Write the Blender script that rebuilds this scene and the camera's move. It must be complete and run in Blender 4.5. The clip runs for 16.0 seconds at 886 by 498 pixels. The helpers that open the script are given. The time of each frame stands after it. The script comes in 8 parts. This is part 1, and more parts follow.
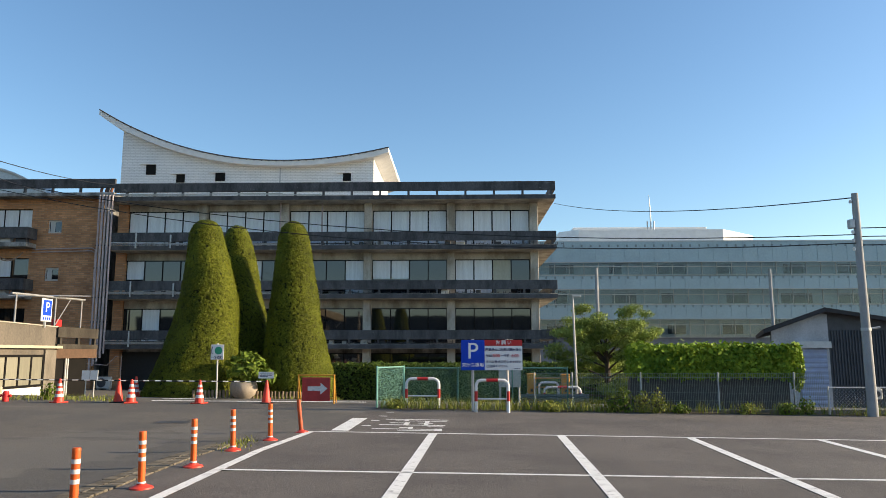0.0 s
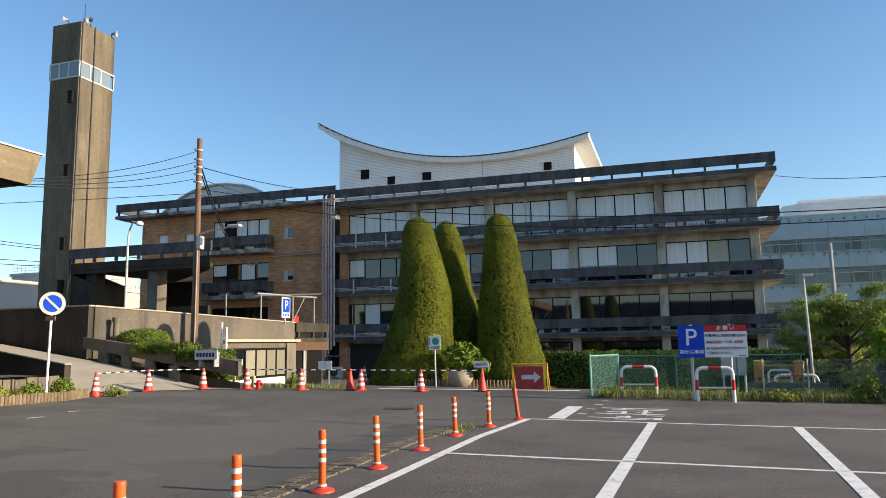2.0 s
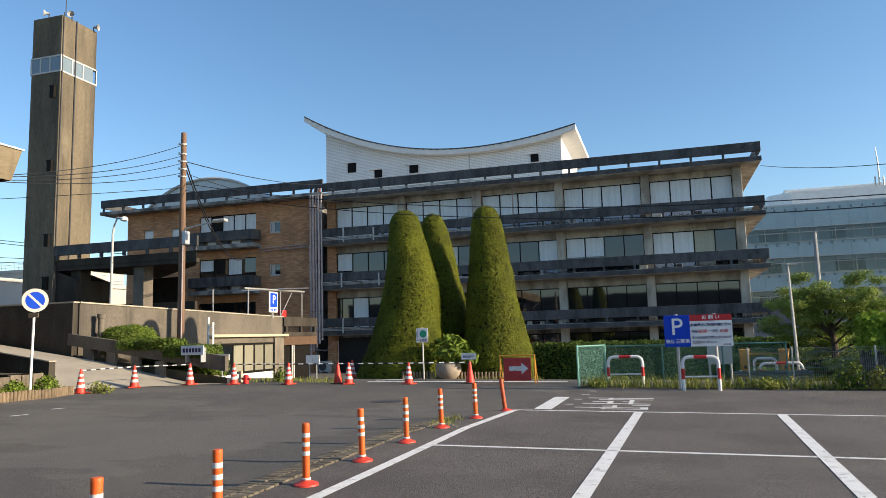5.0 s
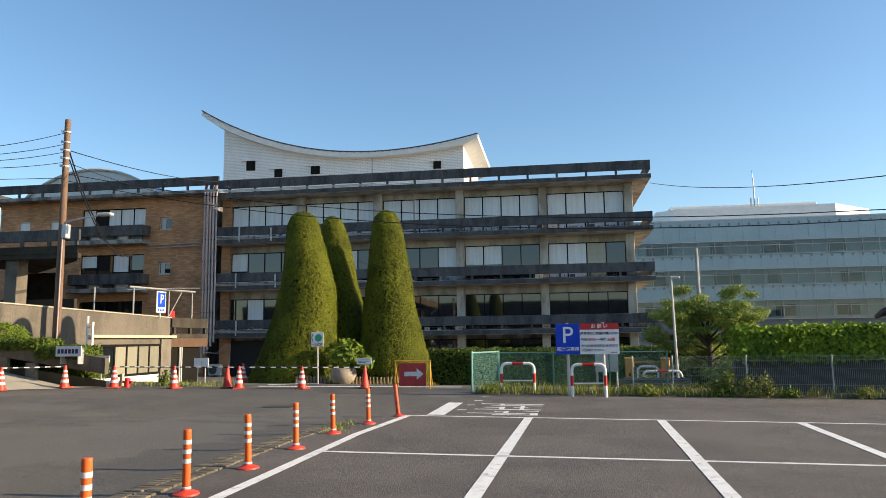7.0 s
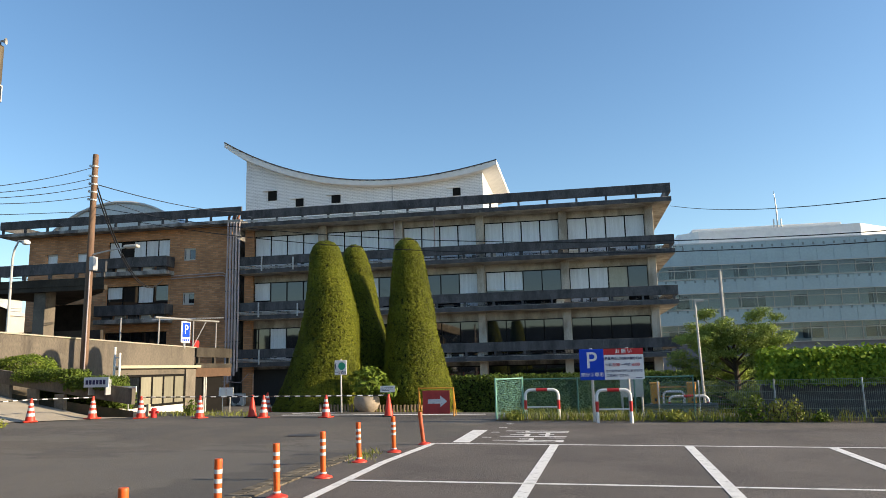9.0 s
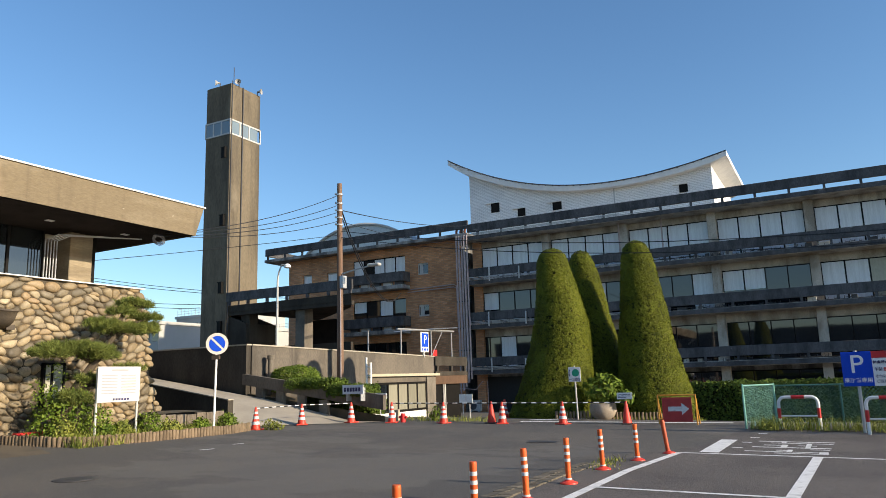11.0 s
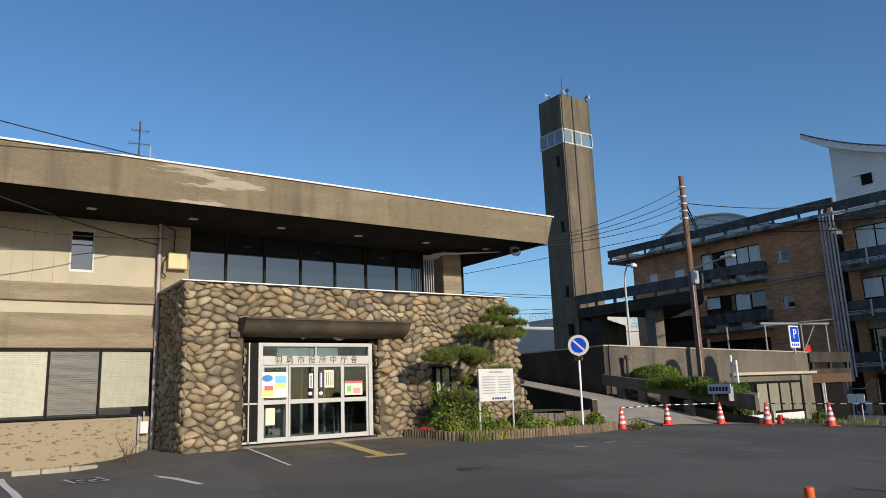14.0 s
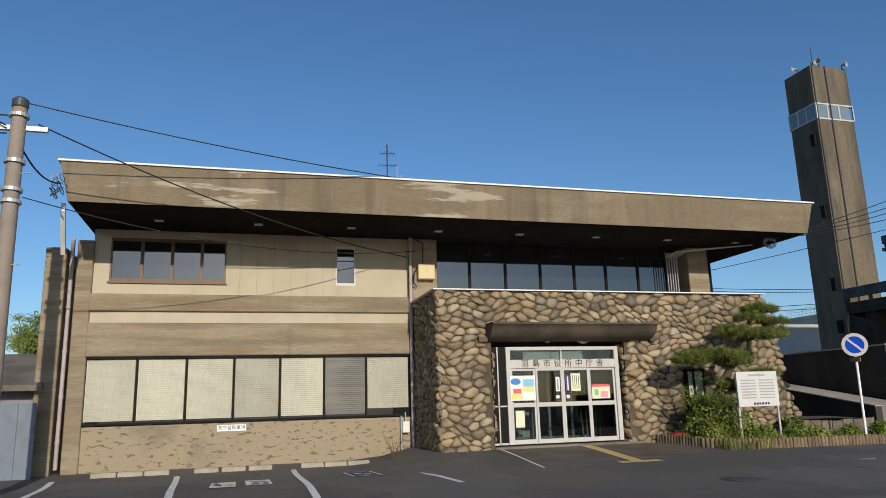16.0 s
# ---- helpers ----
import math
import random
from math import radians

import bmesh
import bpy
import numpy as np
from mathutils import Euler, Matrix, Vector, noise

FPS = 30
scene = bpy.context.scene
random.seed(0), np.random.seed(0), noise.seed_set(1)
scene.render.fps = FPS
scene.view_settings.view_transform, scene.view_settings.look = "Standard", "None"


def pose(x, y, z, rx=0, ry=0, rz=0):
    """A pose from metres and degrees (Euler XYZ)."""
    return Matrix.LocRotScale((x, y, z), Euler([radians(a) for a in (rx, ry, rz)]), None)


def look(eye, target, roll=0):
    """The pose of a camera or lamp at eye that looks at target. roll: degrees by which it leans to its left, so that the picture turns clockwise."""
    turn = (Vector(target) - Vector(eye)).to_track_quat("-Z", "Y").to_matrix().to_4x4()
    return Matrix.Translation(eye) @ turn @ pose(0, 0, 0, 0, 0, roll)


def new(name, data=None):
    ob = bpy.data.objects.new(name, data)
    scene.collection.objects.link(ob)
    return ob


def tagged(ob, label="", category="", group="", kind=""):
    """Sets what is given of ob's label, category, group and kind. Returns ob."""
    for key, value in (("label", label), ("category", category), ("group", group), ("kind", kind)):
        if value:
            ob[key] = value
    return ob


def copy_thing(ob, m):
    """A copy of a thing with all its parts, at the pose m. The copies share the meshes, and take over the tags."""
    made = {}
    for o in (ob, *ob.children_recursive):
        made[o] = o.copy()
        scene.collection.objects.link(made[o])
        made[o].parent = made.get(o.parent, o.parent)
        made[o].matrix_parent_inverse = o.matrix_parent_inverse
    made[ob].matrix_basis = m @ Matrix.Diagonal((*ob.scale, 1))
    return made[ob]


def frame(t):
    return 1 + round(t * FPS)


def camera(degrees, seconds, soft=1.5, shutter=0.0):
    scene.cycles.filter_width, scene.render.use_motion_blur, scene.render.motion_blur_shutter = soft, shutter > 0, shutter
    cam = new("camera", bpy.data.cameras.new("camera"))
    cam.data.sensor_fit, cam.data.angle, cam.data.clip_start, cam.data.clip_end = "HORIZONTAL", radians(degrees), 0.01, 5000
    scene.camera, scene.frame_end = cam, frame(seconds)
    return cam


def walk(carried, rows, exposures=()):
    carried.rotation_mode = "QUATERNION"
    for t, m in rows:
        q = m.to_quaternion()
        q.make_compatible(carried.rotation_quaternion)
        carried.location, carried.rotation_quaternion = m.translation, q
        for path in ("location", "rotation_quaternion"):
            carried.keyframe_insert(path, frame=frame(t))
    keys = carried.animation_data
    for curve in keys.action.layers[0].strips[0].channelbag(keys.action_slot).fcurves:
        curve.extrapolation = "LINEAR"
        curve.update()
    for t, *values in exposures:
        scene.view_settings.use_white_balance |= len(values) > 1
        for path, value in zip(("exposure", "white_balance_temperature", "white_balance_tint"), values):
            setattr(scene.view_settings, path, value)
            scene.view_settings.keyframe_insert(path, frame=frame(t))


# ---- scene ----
cam = camera(63.5, 16.0, soft=0.8)


def sight(x, y, z, yaw, pitch, roll):
    """Camera pose from metres, heading to the left of +y, upward tilt and lean, in degrees."""
    a, b = radians(yaw), radians(pitch)
    way = (-math.sin(a) * math.cos(b), math.cos(a) * math.cos(b), math.sin(b))
    return look((x, y, z), (x + 10 * way[0], y + 10 * way[1], z + 10 * way[2]), roll)


PATH = [
    (0.0, sight(0.000, 0.000, 1.611, 1.28, 8.27, -0.05)),
    (0.5, sight(-0.025, 0.002, 1.602, 2.37, 7.47, -0.40)),
    (1.0, sight(-0.035, -0.035, 1.604, 6.65, 7.14, -0.76)),
    (1.5, sight(-0.056, -0.034, 1.593, 12.36, 7.23, -0.80)),
    (2.0, sight(-0.035, -0.069, 1.599, 17.69, 7.56, -0.93)),
    (2.5, sight(-0.010, -0.081, 1.594, 21.78, 8.05, -1.24)),
    (3.0, sight(-0.034, -0.069, 1.596, 24.23, 8.19, -1.37)),
    (3.5, sight(-0.035, -0.076, 1.598, 25.01, 7.90, -1.47)),
    (4.0, sight(-0.022, -0.069, 1.591, 23.85, 7.78, -1.51)),
    (4.5, sight(-0.004, -0.028, 1.591, 20.99, 7.83, -1.59)),
    (5.0, sight(0.020, -0.013, 1.583, 16.79, 6.98, -1.62)),
    (5.2, sight(0.028, -0.007, 1.580, 15.04, 6.43, -1.55)),
    (7.5, sight(0.047, 0.045, 1.585, 7.97, 7.84, -0.76)),
    (8.0, sight(0.031, 0.041, 1.581, 7.16, 8.67, -0.86)),
    (8.2, sight(0.029, 0.031, 1.582, 7.26, 8.91, -0.95)),
    (10.3, sight(-0.010, -0.270, 1.611, 21.16, 10.02, -1.44)),
    (10.5, sight(-0.013, -0.288, 1.610, 23.02, 10.17, -1.48)),
    (11.0, sight(-0.036, -0.318, 1.609, 28.25, 10.34, -1.79)),
    (11.5, sight(-0.057, -0.354, 1.604, 33.20, 10.41, -2.05)),
    (12.0, sight(-0.066, -0.416, 1.602, 36.77, 10.55, -2.13)),
    (12.5, sight(-0.078, -0.488, 1.602, 40.11, 10.63, -2.06)),
    (13.0, sight(-0.103, -0.554, 1.605, 44.67, 10.64, -2.07)),
    (13.5, sight(-0.113, -0.624, 1.595, 50.07, 10.84, -2.22)),
    (14.0, sight(-0.131, -0.730, 1.590, 55.27, 11.33, -2.16)),
    (14.5, sight(-0.145, -0.770, 1.598, 60.12, 11.76, -1.90)),
    (15.0, sight(-0.140, -0.830, 1.604, 65.02, 11.93, -1.78)),
    (15.5, sight(-0.130, -0.880, 1.605, 70.02, 12.02, -1.82)),
    (16.0, sight(-0.125, -0.930, 1.616, 74.07, 12.14, -1.64)),
]
walk(cam, PATH, exposures=[(0.0, 0.78, 7450, 10), (1.5, 0.72, 7250, 10), (3.5, 0.6, 6900, 10), (5.2, 0.68, 7100, 10), (7.5, 0.8, 7500, 10), (8.2, 0.8, 7500, 10), (10.5, 0.6, 6900, 10), (12.5, 0.22, 6450, 10), (14.0, -0.16, 6150, 10), (16.0, -0.38, 6050, 10)])

# ---- light: low sun from the right, clear sky ----
SUN_TO = Vector((1.70, 0.055, 0.58)).normalized()
world = bpy.data.worlds.new("sky")
scene.world = world
world.use_nodes = True
sky = world.node_tree.nodes.new("ShaderNodeTexSky")
sky.sky_type = "NISHITA"
sky.sun_disc = False
sky.sun_elevation = math.asin(SUN_TO.z)
sky.sun_rotation = math.atan2(SUN_TO.x, SUN_TO.y)
sky.air_density, sky.dust_density, sky.ozone_density = 1.0, 0.55, 3.5
background = world.node_tree.nodes["Background"]
background.inputs["Strength"].default_value = 0.142
clear = world.node_tree.nodes.new("ShaderNodeHueSaturation")
clear.inputs["Saturation"].default_value = 1.1
world.node_tree.links.new(sky.outputs["Color"], clear.inputs["Color"])
world.node_tree.links.new(clear.outputs["Color"], background.inputs["Color"])
lamp = bpy.data.lights.new("sun", "SUN")
lamp.energy, lamp.angle, lamp.color = 4.9, radians(0.6), (1.0, 0.87, 0.69)
sun = new("sun", lamp)
sun.matrix_world = look((60, 20, 40), Vector((60, 20, 40)) - SUN_TO)

# ---- materials ----
def material(name, colour, rough=0.7, vary=0.25, scale=3.0, fine=40.0, bump=0.15, metal=0.0, second=None, spread=(0.42, 0.62),
             each=0.0, coat=0.0, depth=0.02, stretch=(1, 1, 1), spec=0.4, trans=0.0, sharp=0.25):
    """A painted or mineral surface: a base colour, large stains towards a second colour, fine grain and relief."""
    m = bpy.data.materials.new(name)
    m.use_nodes = True
    n, l = m.node_tree.nodes, m.node_tree.links
    b = n["Principled BSDF"]
    b.inputs["Roughness"].default_value, b.inputs["Metallic"].default_value = rough, metal
    b.inputs["Specular IOR Level"].default_value = spec
    b.inputs["Coat Weight"].default_value = coat
    geo = n.new("ShaderNodeNewGeometry")
    mp = n.new("ShaderNodeMapping")
    mp.inputs["Scale"].default_value = stretch
    l.new(geo.outputs["Position"], mp.inputs["Vector"])
    big, small = n.new("ShaderNodeTexNoise"), n.new("ShaderNodeTexNoise")
    for tex, s, d in ((big, scale, 5), (small, fine, 3)):
        tex.inputs["Scale"].default_value, tex.inputs["Detail"].default_value = s, d
        tex.inputs["Roughness"].default_value = 0.6
        l.new(mp.outputs["Vector"], tex.inputs["Vector"])
    ramp = n.new("ShaderNodeMapRange")
    ramp.inputs["From Min"].default_value, ramp.inputs["From Max"].default_value = spread
    l.new(big.outputs["Fac"], ramp.inputs["Value"])
    two = second or tuple(c * (1 - vary) for c in colour)
    mix = n.new("ShaderNodeMix")
    mix.data_type = "RGBA"
    mix.inputs["A"].default_value, mix.inputs["B"].default_value = (*colour, 1), (*two, 1)
    l.new(ramp.outputs["Result"], mix.inputs["Factor"])
    grain = n.new("ShaderNodeMapRange")
    grain.inputs["From Min"].default_value, grain.inputs["From Max"].default_value = 0.5 - sharp, 0.5 + sharp
    grain.inputs["To Min"].default_value, grain.inputs["To Max"].default_value = 1 - vary * 0.9, 1 + vary * 0.9
    l.new(small.outputs["Fac"], grain.inputs["Value"])
    value = grain.outputs["Result"]
    if each:
        info = n.new("ShaderNodeObjectInfo")
        er = n.new("ShaderNodeMapRange")
        er.inputs["To Min"].default_value, er.inputs["To Max"].default_value = 1 - each, 1 + each
        l.new(info.outputs["Random"], er.inputs["Value"])
        times = n.new("ShaderNodeMath")
        times.operation = "MULTIPLY"
        l.new(value, times.inputs[0]), l.new(er.outputs["Result"], times.inputs[1])
        value = times.outputs["Value"]
    scaled = n.new("ShaderNodeVectorMath")
    scaled.operation = "SCALE"
    l.new(mix.outputs["Result"], scaled.inputs[0]), l.new(value, scaled.inputs["Scale"])
    l.new(scaled.outputs["Vector"], b.inputs["Base Color"])
    if bump:
        bp = n.new("ShaderNodeBump")
        bp.inputs["Strength"].default_value, bp.inputs["Distance"].default_value = bump, depth
        l.new(small.outputs["Fac"], bp.inputs["Height"]), l.new(bp.outputs["Normal"], b.inputs["Normal"])
    if trans:
        b.inputs["Transmission Weight"].default_value = trans
    return m


def leafy(name, dark, light, rough=0.55, size=1.2, sheen=0.0):
    """Foliage: each leaf takes its own tone, clumps differ, and light comes through a little."""
    m = bpy.data.materials.new(name)
    m.use_nodes = True
    n, l = m.node_tree.nodes, m.node_tree.links
    b = n["Principled BSDF"]
    b.inputs["Roughness"].default_value = rough
    b.inputs["Specular IOR Level"].default_value = 0.12
    geo = n.new("ShaderNodeNewGeometry")
    noise_tex = n.new("ShaderNodeTexNoise")
    noise_tex.inputs["Scale"].default_value = size
    l.new(geo.outputs["Position"], noise_tex.inputs["Vector"])
    add = n.new("ShaderNodeMath")
    add.operation = "MULTIPLY_ADD"
    add.inputs[1].default_value = 0.55
    l.new(geo.outputs["Random Per Island"], add.inputs[0]), l.new(noise_tex.outputs["Fac"], add.inputs[2])
    ramp = n.new("ShaderNodeMapRange")
    ramp.inputs["From Min"].default_value, ramp.inputs["From Max"].default_value = 0.35, 1.1
    l.new(add.outputs["Value"], ramp.inputs["Value"])
    mix = n.new("ShaderNodeMix")
    mix.data_type = "RGBA"
    mix.inputs["A"].default_value, mix.inputs["B"].default_value = (*dark, 1), (*light, 1)
    l.new(ramp.outputs["Result"], mix.inputs["Factor"]), l.new(mix.outputs["Result"], b.inputs["Base Color"])
    thin = n.new("ShaderNodeBsdfTranslucent")
    l.new(mix.outputs["Result"], thin.inputs["Color"])
    both = n.new("ShaderNodeMixShader")
    both.inputs["Fac"].default_value = 0.15
    l.new(b.outputs["BSDF"], both.inputs[1]), l.new(thin.outputs["BSDF"], both.inputs[2])
    l.new(both.outputs["Shader"], n["Material Output"].inputs["Surface"])
    return m


def brickwork(name, one, two, mortar, width, row, rough=0.8, joint=0.012, dirt=0.28):
    """Bricks laid in courses, on upright walls of either heading."""
    m = bpy.data.materials.new(name)
    m.use_nodes = True
    n, l = m.node_tree.nodes, m.node_tree.links
    b = n["Principled BSDF"]
    b.inputs["Roughness"].default_value = rough
    geo = n.new("ShaderNodeNewGeometry")
    sep, com, add = n.new("ShaderNodeSeparateXYZ"), n.new("ShaderNodeCombineXYZ"), n.new("ShaderNodeMath")
    l.new(geo.outputs["Position"], sep.inputs["Vector"])
    l.new(sep.outputs["X"], add.inputs[0]), l.new(sep.outputs["Y"], add.inputs[1])
    l.new(add.outputs["Value"], com.inputs["X"]), l.new(sep.outputs["Z"], com.inputs["Y"])
    tex = n.new("ShaderNodeTexBrick")
    tex.inputs["Scale"].default_value = 1.0
    tex.inputs["Brick Width"].default_value, tex.inputs["Row Height"].default_value = width, row
    tex.inputs["Mortar Size"].default_value = joint
    tex.inputs["Color1"].default_value, tex.inputs["Color2"].default_value = (*one, 1), (*two, 1)
    tex.inputs["Mortar"].default_value = (*mortar, 1)
    l.new(com.outputs["Vector"], tex.inputs["Vector"])
    stain = n.new("ShaderNodeTexNoise")
    stain.inputs["Scale"].default_value, stain.inputs["Detail"].default_value = 0.6, 6
    l.new(geo.outputs["Position"], stain.inputs["Vector"])
    tone = n.new("ShaderNodeMapRange")
    tone.inputs["From Min"].default_value, tone.inputs["From Max"].default_value = 0.3, 0.7
    tone.inputs["To Min"].default_value, tone.inputs["To Max"].default_value = 1 - dirt, 1 + dirt * 0.7
    l.new(stain.outputs["Fac"], tone.inputs["Value"])
    scaled = n.new("ShaderNodeVectorMath")
    scaled.operation = "SCALE"
    l.new(tex.outputs["Color"], scaled.inputs[0]), l.new(tone.outputs["Result"], scaled.inputs["Scale"])
    l.new(scaled.outputs["Vector"], b.inputs["Base Color"])
    bp = n.new("ShaderNodeBump")
    bp.inputs["Strength"].default_value, bp.inputs["Distance"].default_value = 0.6, 0.01
    bp.invert = True
    l.new(tex.outputs["Fac"], bp.inputs["Height"]), l.new(bp.outputs["Normal"], b.inputs["Normal"])
    return m


def pane_glass(name, tint, rough=0.03, ior=1.55):
    m = bpy.data.materials.new(name)
    m.use_nodes = True
    n, l = m.node_tree.nodes, m.node_tree.links
    b = n["Principled BSDF"]
    b.inputs["Base Color"].default_value = (*tint, 1)
    b.inputs["Roughness"].default_value = rough
    b.inputs["IOR"].default_value = ior
    b.inputs["Coat Weight"].default_value = 0.35
    b.inputs["Coat Roughness"].default_value = 0.02
    tex, bp, geo = n.new("ShaderNodeTexNoise"), n.new("ShaderNodeBump"), n.new("ShaderNodeNewGeometry")
    tex.inputs["Scale"].default_value = 0.7
    l.new(geo.outputs["Position"], tex.inputs["Vector"])
    bp.inputs["Strength"].default_value, bp.inputs["Distance"].default_value = 0.05, 0.02
    l.new(tex.outputs["Fac"], bp.inputs["Height"]), l.new(bp.outputs["Normal"], b.inputs["Normal"])
    return m


def clear_glass(name, tint=(0.8, 0.85, 0.85)):
    m = bpy.data.materials.new(name)
    m.use_nodes = True
    n, l = m.node_tree.nodes, m.node_tree.links
    clear, gloss, mix, fres = (n.new("ShaderNodeBsdfTransparent"), n.new("ShaderNodeBsdfGlossy"), n.new("ShaderNodeMixShader"), n.new("ShaderNodeFresnel"))
    clear.inputs["Color"].default_value = (*tint, 1)
    gloss.inputs["Roughness"].default_value = 0.02
    fres.inputs["IOR"].default_value = 1.6
    l.new(fres.outputs["Fac"], mix.inputs["Fac"])
    l.new(clear.outputs["BSDF"], mix.inputs[1]), l.new(gloss.outputs["BSDF"], mix.inputs[2])
    l.new(mix.outputs["Shader"], n["Material Output"].inputs["Surface"])
    return m


def weather(m, colour, scale, stretch, lo, hi, strength=1.0, detail=9, edge=None):
    """Lays stains with a shape of their own over a material: a stretched noise, cut at lo..hi; edge fades them along one axis (axis, from, to)."""
    n, l = m.node_tree.nodes, m.node_tree.links
    b = n["Principled BSDF"]
    before = b.inputs["Base Color"].links[0].from_socket
    geo, mp, tex, cut, mix = (n.new(k) for k in ("ShaderNodeNewGeometry", "ShaderNodeMapping", "ShaderNodeTexNoise", "ShaderNodeMapRange", "ShaderNodeMix"))
    mp.inputs["Scale"].default_value = stretch
    mp.inputs["Location"].default_value = (3.7 * scale, 1.3, 5.1 * lo)
    tex.inputs["Scale"].default_value, tex.inputs["Detail"].default_value, tex.inputs["Roughness"].default_value = scale, detail, 0.62
    cut.inputs["From Min"].default_value, cut.inputs["From Max"].default_value = lo, hi
    cut.inputs["To Max"].default_value = strength
    l.new(geo.outputs["Position"], mp.inputs["Vector"]), l.new(mp.outputs["Vector"], tex.inputs["Vector"])
    value = tex.outputs["Fac"]
    if edge:
        sep, along, add = n.new("ShaderNodeSeparateXYZ"), n.new("ShaderNodeMapRange"), n.new("ShaderNodeMath")
        l.new(geo.outputs["Position"], sep.inputs["Vector"])
        along.inputs["From Min"].default_value, along.inputs["From Max"].default_value = edge[1], edge[2]
        along.inputs["To Min"].default_value, along.inputs["To Max"].default_value = 0.0, -0.14
        l.new(sep.outputs[edge[0]], along.inputs["Value"])
        l.new(value, add.inputs[0]), l.new(along.outputs["Result"], add.inputs[1])
        value = add.outputs["Value"]
    l.new(value, cut.inputs["Value"])
    mix.data_type = "RGBA"
    mix.inputs["B"].default_value = (*colour, 1)
    l.new(cut.outputs["Result"], mix.inputs["Factor"]), l.new(before, mix.inputs["A"])
    l.new(mix.outputs["Result"], b.inputs["Base Color"])
    return m


ROAD = material("road_asphalt", (0.108, 0.098, 0.085), 0.9, 0.55, 0.3, 60, 0.8, second=(0.088, 0.083, 0.076), spread=(0.46, 0.53), depth=0.014, sharp=0.13)
LOT = material("lot_asphalt", (0.118, 0.104, 0.094), 0.88, 0.6, 0.5, 62, 0.9, second=(0.085, 0.075, 0.069), depth=0.014, sharp=0.14)
SOIL = material("soil", (0.11, 0.085, 0.055), 0.95, 0.4, 1.5, 30, 0.6, second=(0.06, 0.055, 0.03))
PAINT = material("road_paint", (0.74, 0.74, 0.72), 0.7, 0.16, 5, 60, 0.2, second=(0.5, 0.5, 0.49), spread=(0.5, 0.75))
PAINT_YELLOW = material("tactile_yellow", (0.62, 0.45, 0.16), 0.75, 0.2, 6, 70, 0.2)
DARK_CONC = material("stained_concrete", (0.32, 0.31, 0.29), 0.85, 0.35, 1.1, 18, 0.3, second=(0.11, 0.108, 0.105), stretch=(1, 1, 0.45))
BEAM_CONC = material("blackened_concrete", (0.092, 0.092, 0.095), 0.85, 0.4, 1.6, 22, 0.3, second=(0.05, 0.05, 0.053), stretch=(1, 1, 0.4))
GREY_CONC = material("weathered_concrete", (0.20, 0.172, 0.135), 0.85, 0.28, 0.8, 20, 0.3, second=(0.12, 0.104, 0.082), stretch=(1, 1, 0.5))
FACADE_CONC = material("facade_concrete", (0.52, 0.475, 0.405), 0.85, 0.28, 0.8, 20, 0.3, second=(0.29, 0.25, 0.20), stretch=(1, 1, 0.5))
PALE_CONC = material("pale_kerb_concrete", (0.40, 0.35, 0.27), 0.85, 0.2, 2, 30, 0.3)
# concrete with the shade of ramp, deck and balcony put into its tone
SHADE_CONC = material("blackened_wall_concrete", (0.06, 0.052, 0.042), 0.9, 0.3, 0.7, 20, 0.35, second=(0.036, 0.031, 0.026), stretch=(1, 1, 0.4), spec=0.12)
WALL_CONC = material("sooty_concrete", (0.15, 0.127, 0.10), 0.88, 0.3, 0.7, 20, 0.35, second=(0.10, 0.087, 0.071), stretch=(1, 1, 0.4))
FASCIA = material("fascia_concrete", (0.185, 0.145, 0.09), 0.85, 0.2, 0.6, 16, 0.35, second=(0.25, 0.205, 0.138), spread=(0.52, 0.72), stretch=(1, 0.5, 1.9))
BOARD_CONC = material("boardmarked_concrete", (0.30, 0.243, 0.16), 0.85, 0.2, 0.9, 14, 0.4, second=(0.205, 0.163, 0.107), spread=(0.42, 0.62), stretch=(1, 0.35, 3.6))
SPOT_CONC = material("spotted_concrete", (0.335, 0.272, 0.18), 0.85, 0.22, 1.0, 30, 0.4, second=(0.17, 0.13, 0.085), spread=(0.575, 0.605), stretch=(1, 4.0, 11))
TOWER_CONC = material("tower_concrete", (0.17, 0.14, 0.098), 0.88, 0.25, 0.5, 12, 0.3, second=(0.10, 0.085, 0.064), stretch=(1, 1, 0.25), spec=0.15)
RAMP_CONC = material("ramp_concrete", (0.40, 0.355, 0.285), 0.9, 0.15, 0.8, 50, 0.3)
COPING = material("white_coping", (0.78, 0.76, 0.72), 0.6, 0.1, 3, 30, 0.1)
CREAM = material("cream_panel", (0.47, 0.41, 0.295), 0.7, 0.08, 1.2, 30, 0.08)
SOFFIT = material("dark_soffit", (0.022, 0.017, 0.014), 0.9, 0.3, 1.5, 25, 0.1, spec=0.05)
BRICK = brickwork("brown_brick", (0.62, 0.31, 0.15), (0.42, 0.19, 0.085), (0.30, 0.20, 0.13), 0.46, 0.14)
WHITE_BRICK = brickwork("white_block", (0.88, 0.87, 0.85), (0.84, 0.83, 0.81), (0.60, 0.59, 0.58), 0.42, 0.135, 0.7, 0.018, 0.06)
ROOF_WHITE = material("white_roof_render", (0.82, 0.80, 0.76), 0.7, 0.08, 1.5, 20, 0.1)
GLASS = pane_glass("window_glass", (0.010, 0.013, 0.016), ior=1.85)
GLASS.node_tree.nodes["Principled BSDF"].inputs["Coat Weight"].default_value = 0.12
FAR_WALL = material("far_pale_render", (0.46, 0.45, 0.42), 0.85, 0.1, 0.3, 8, 0.1)
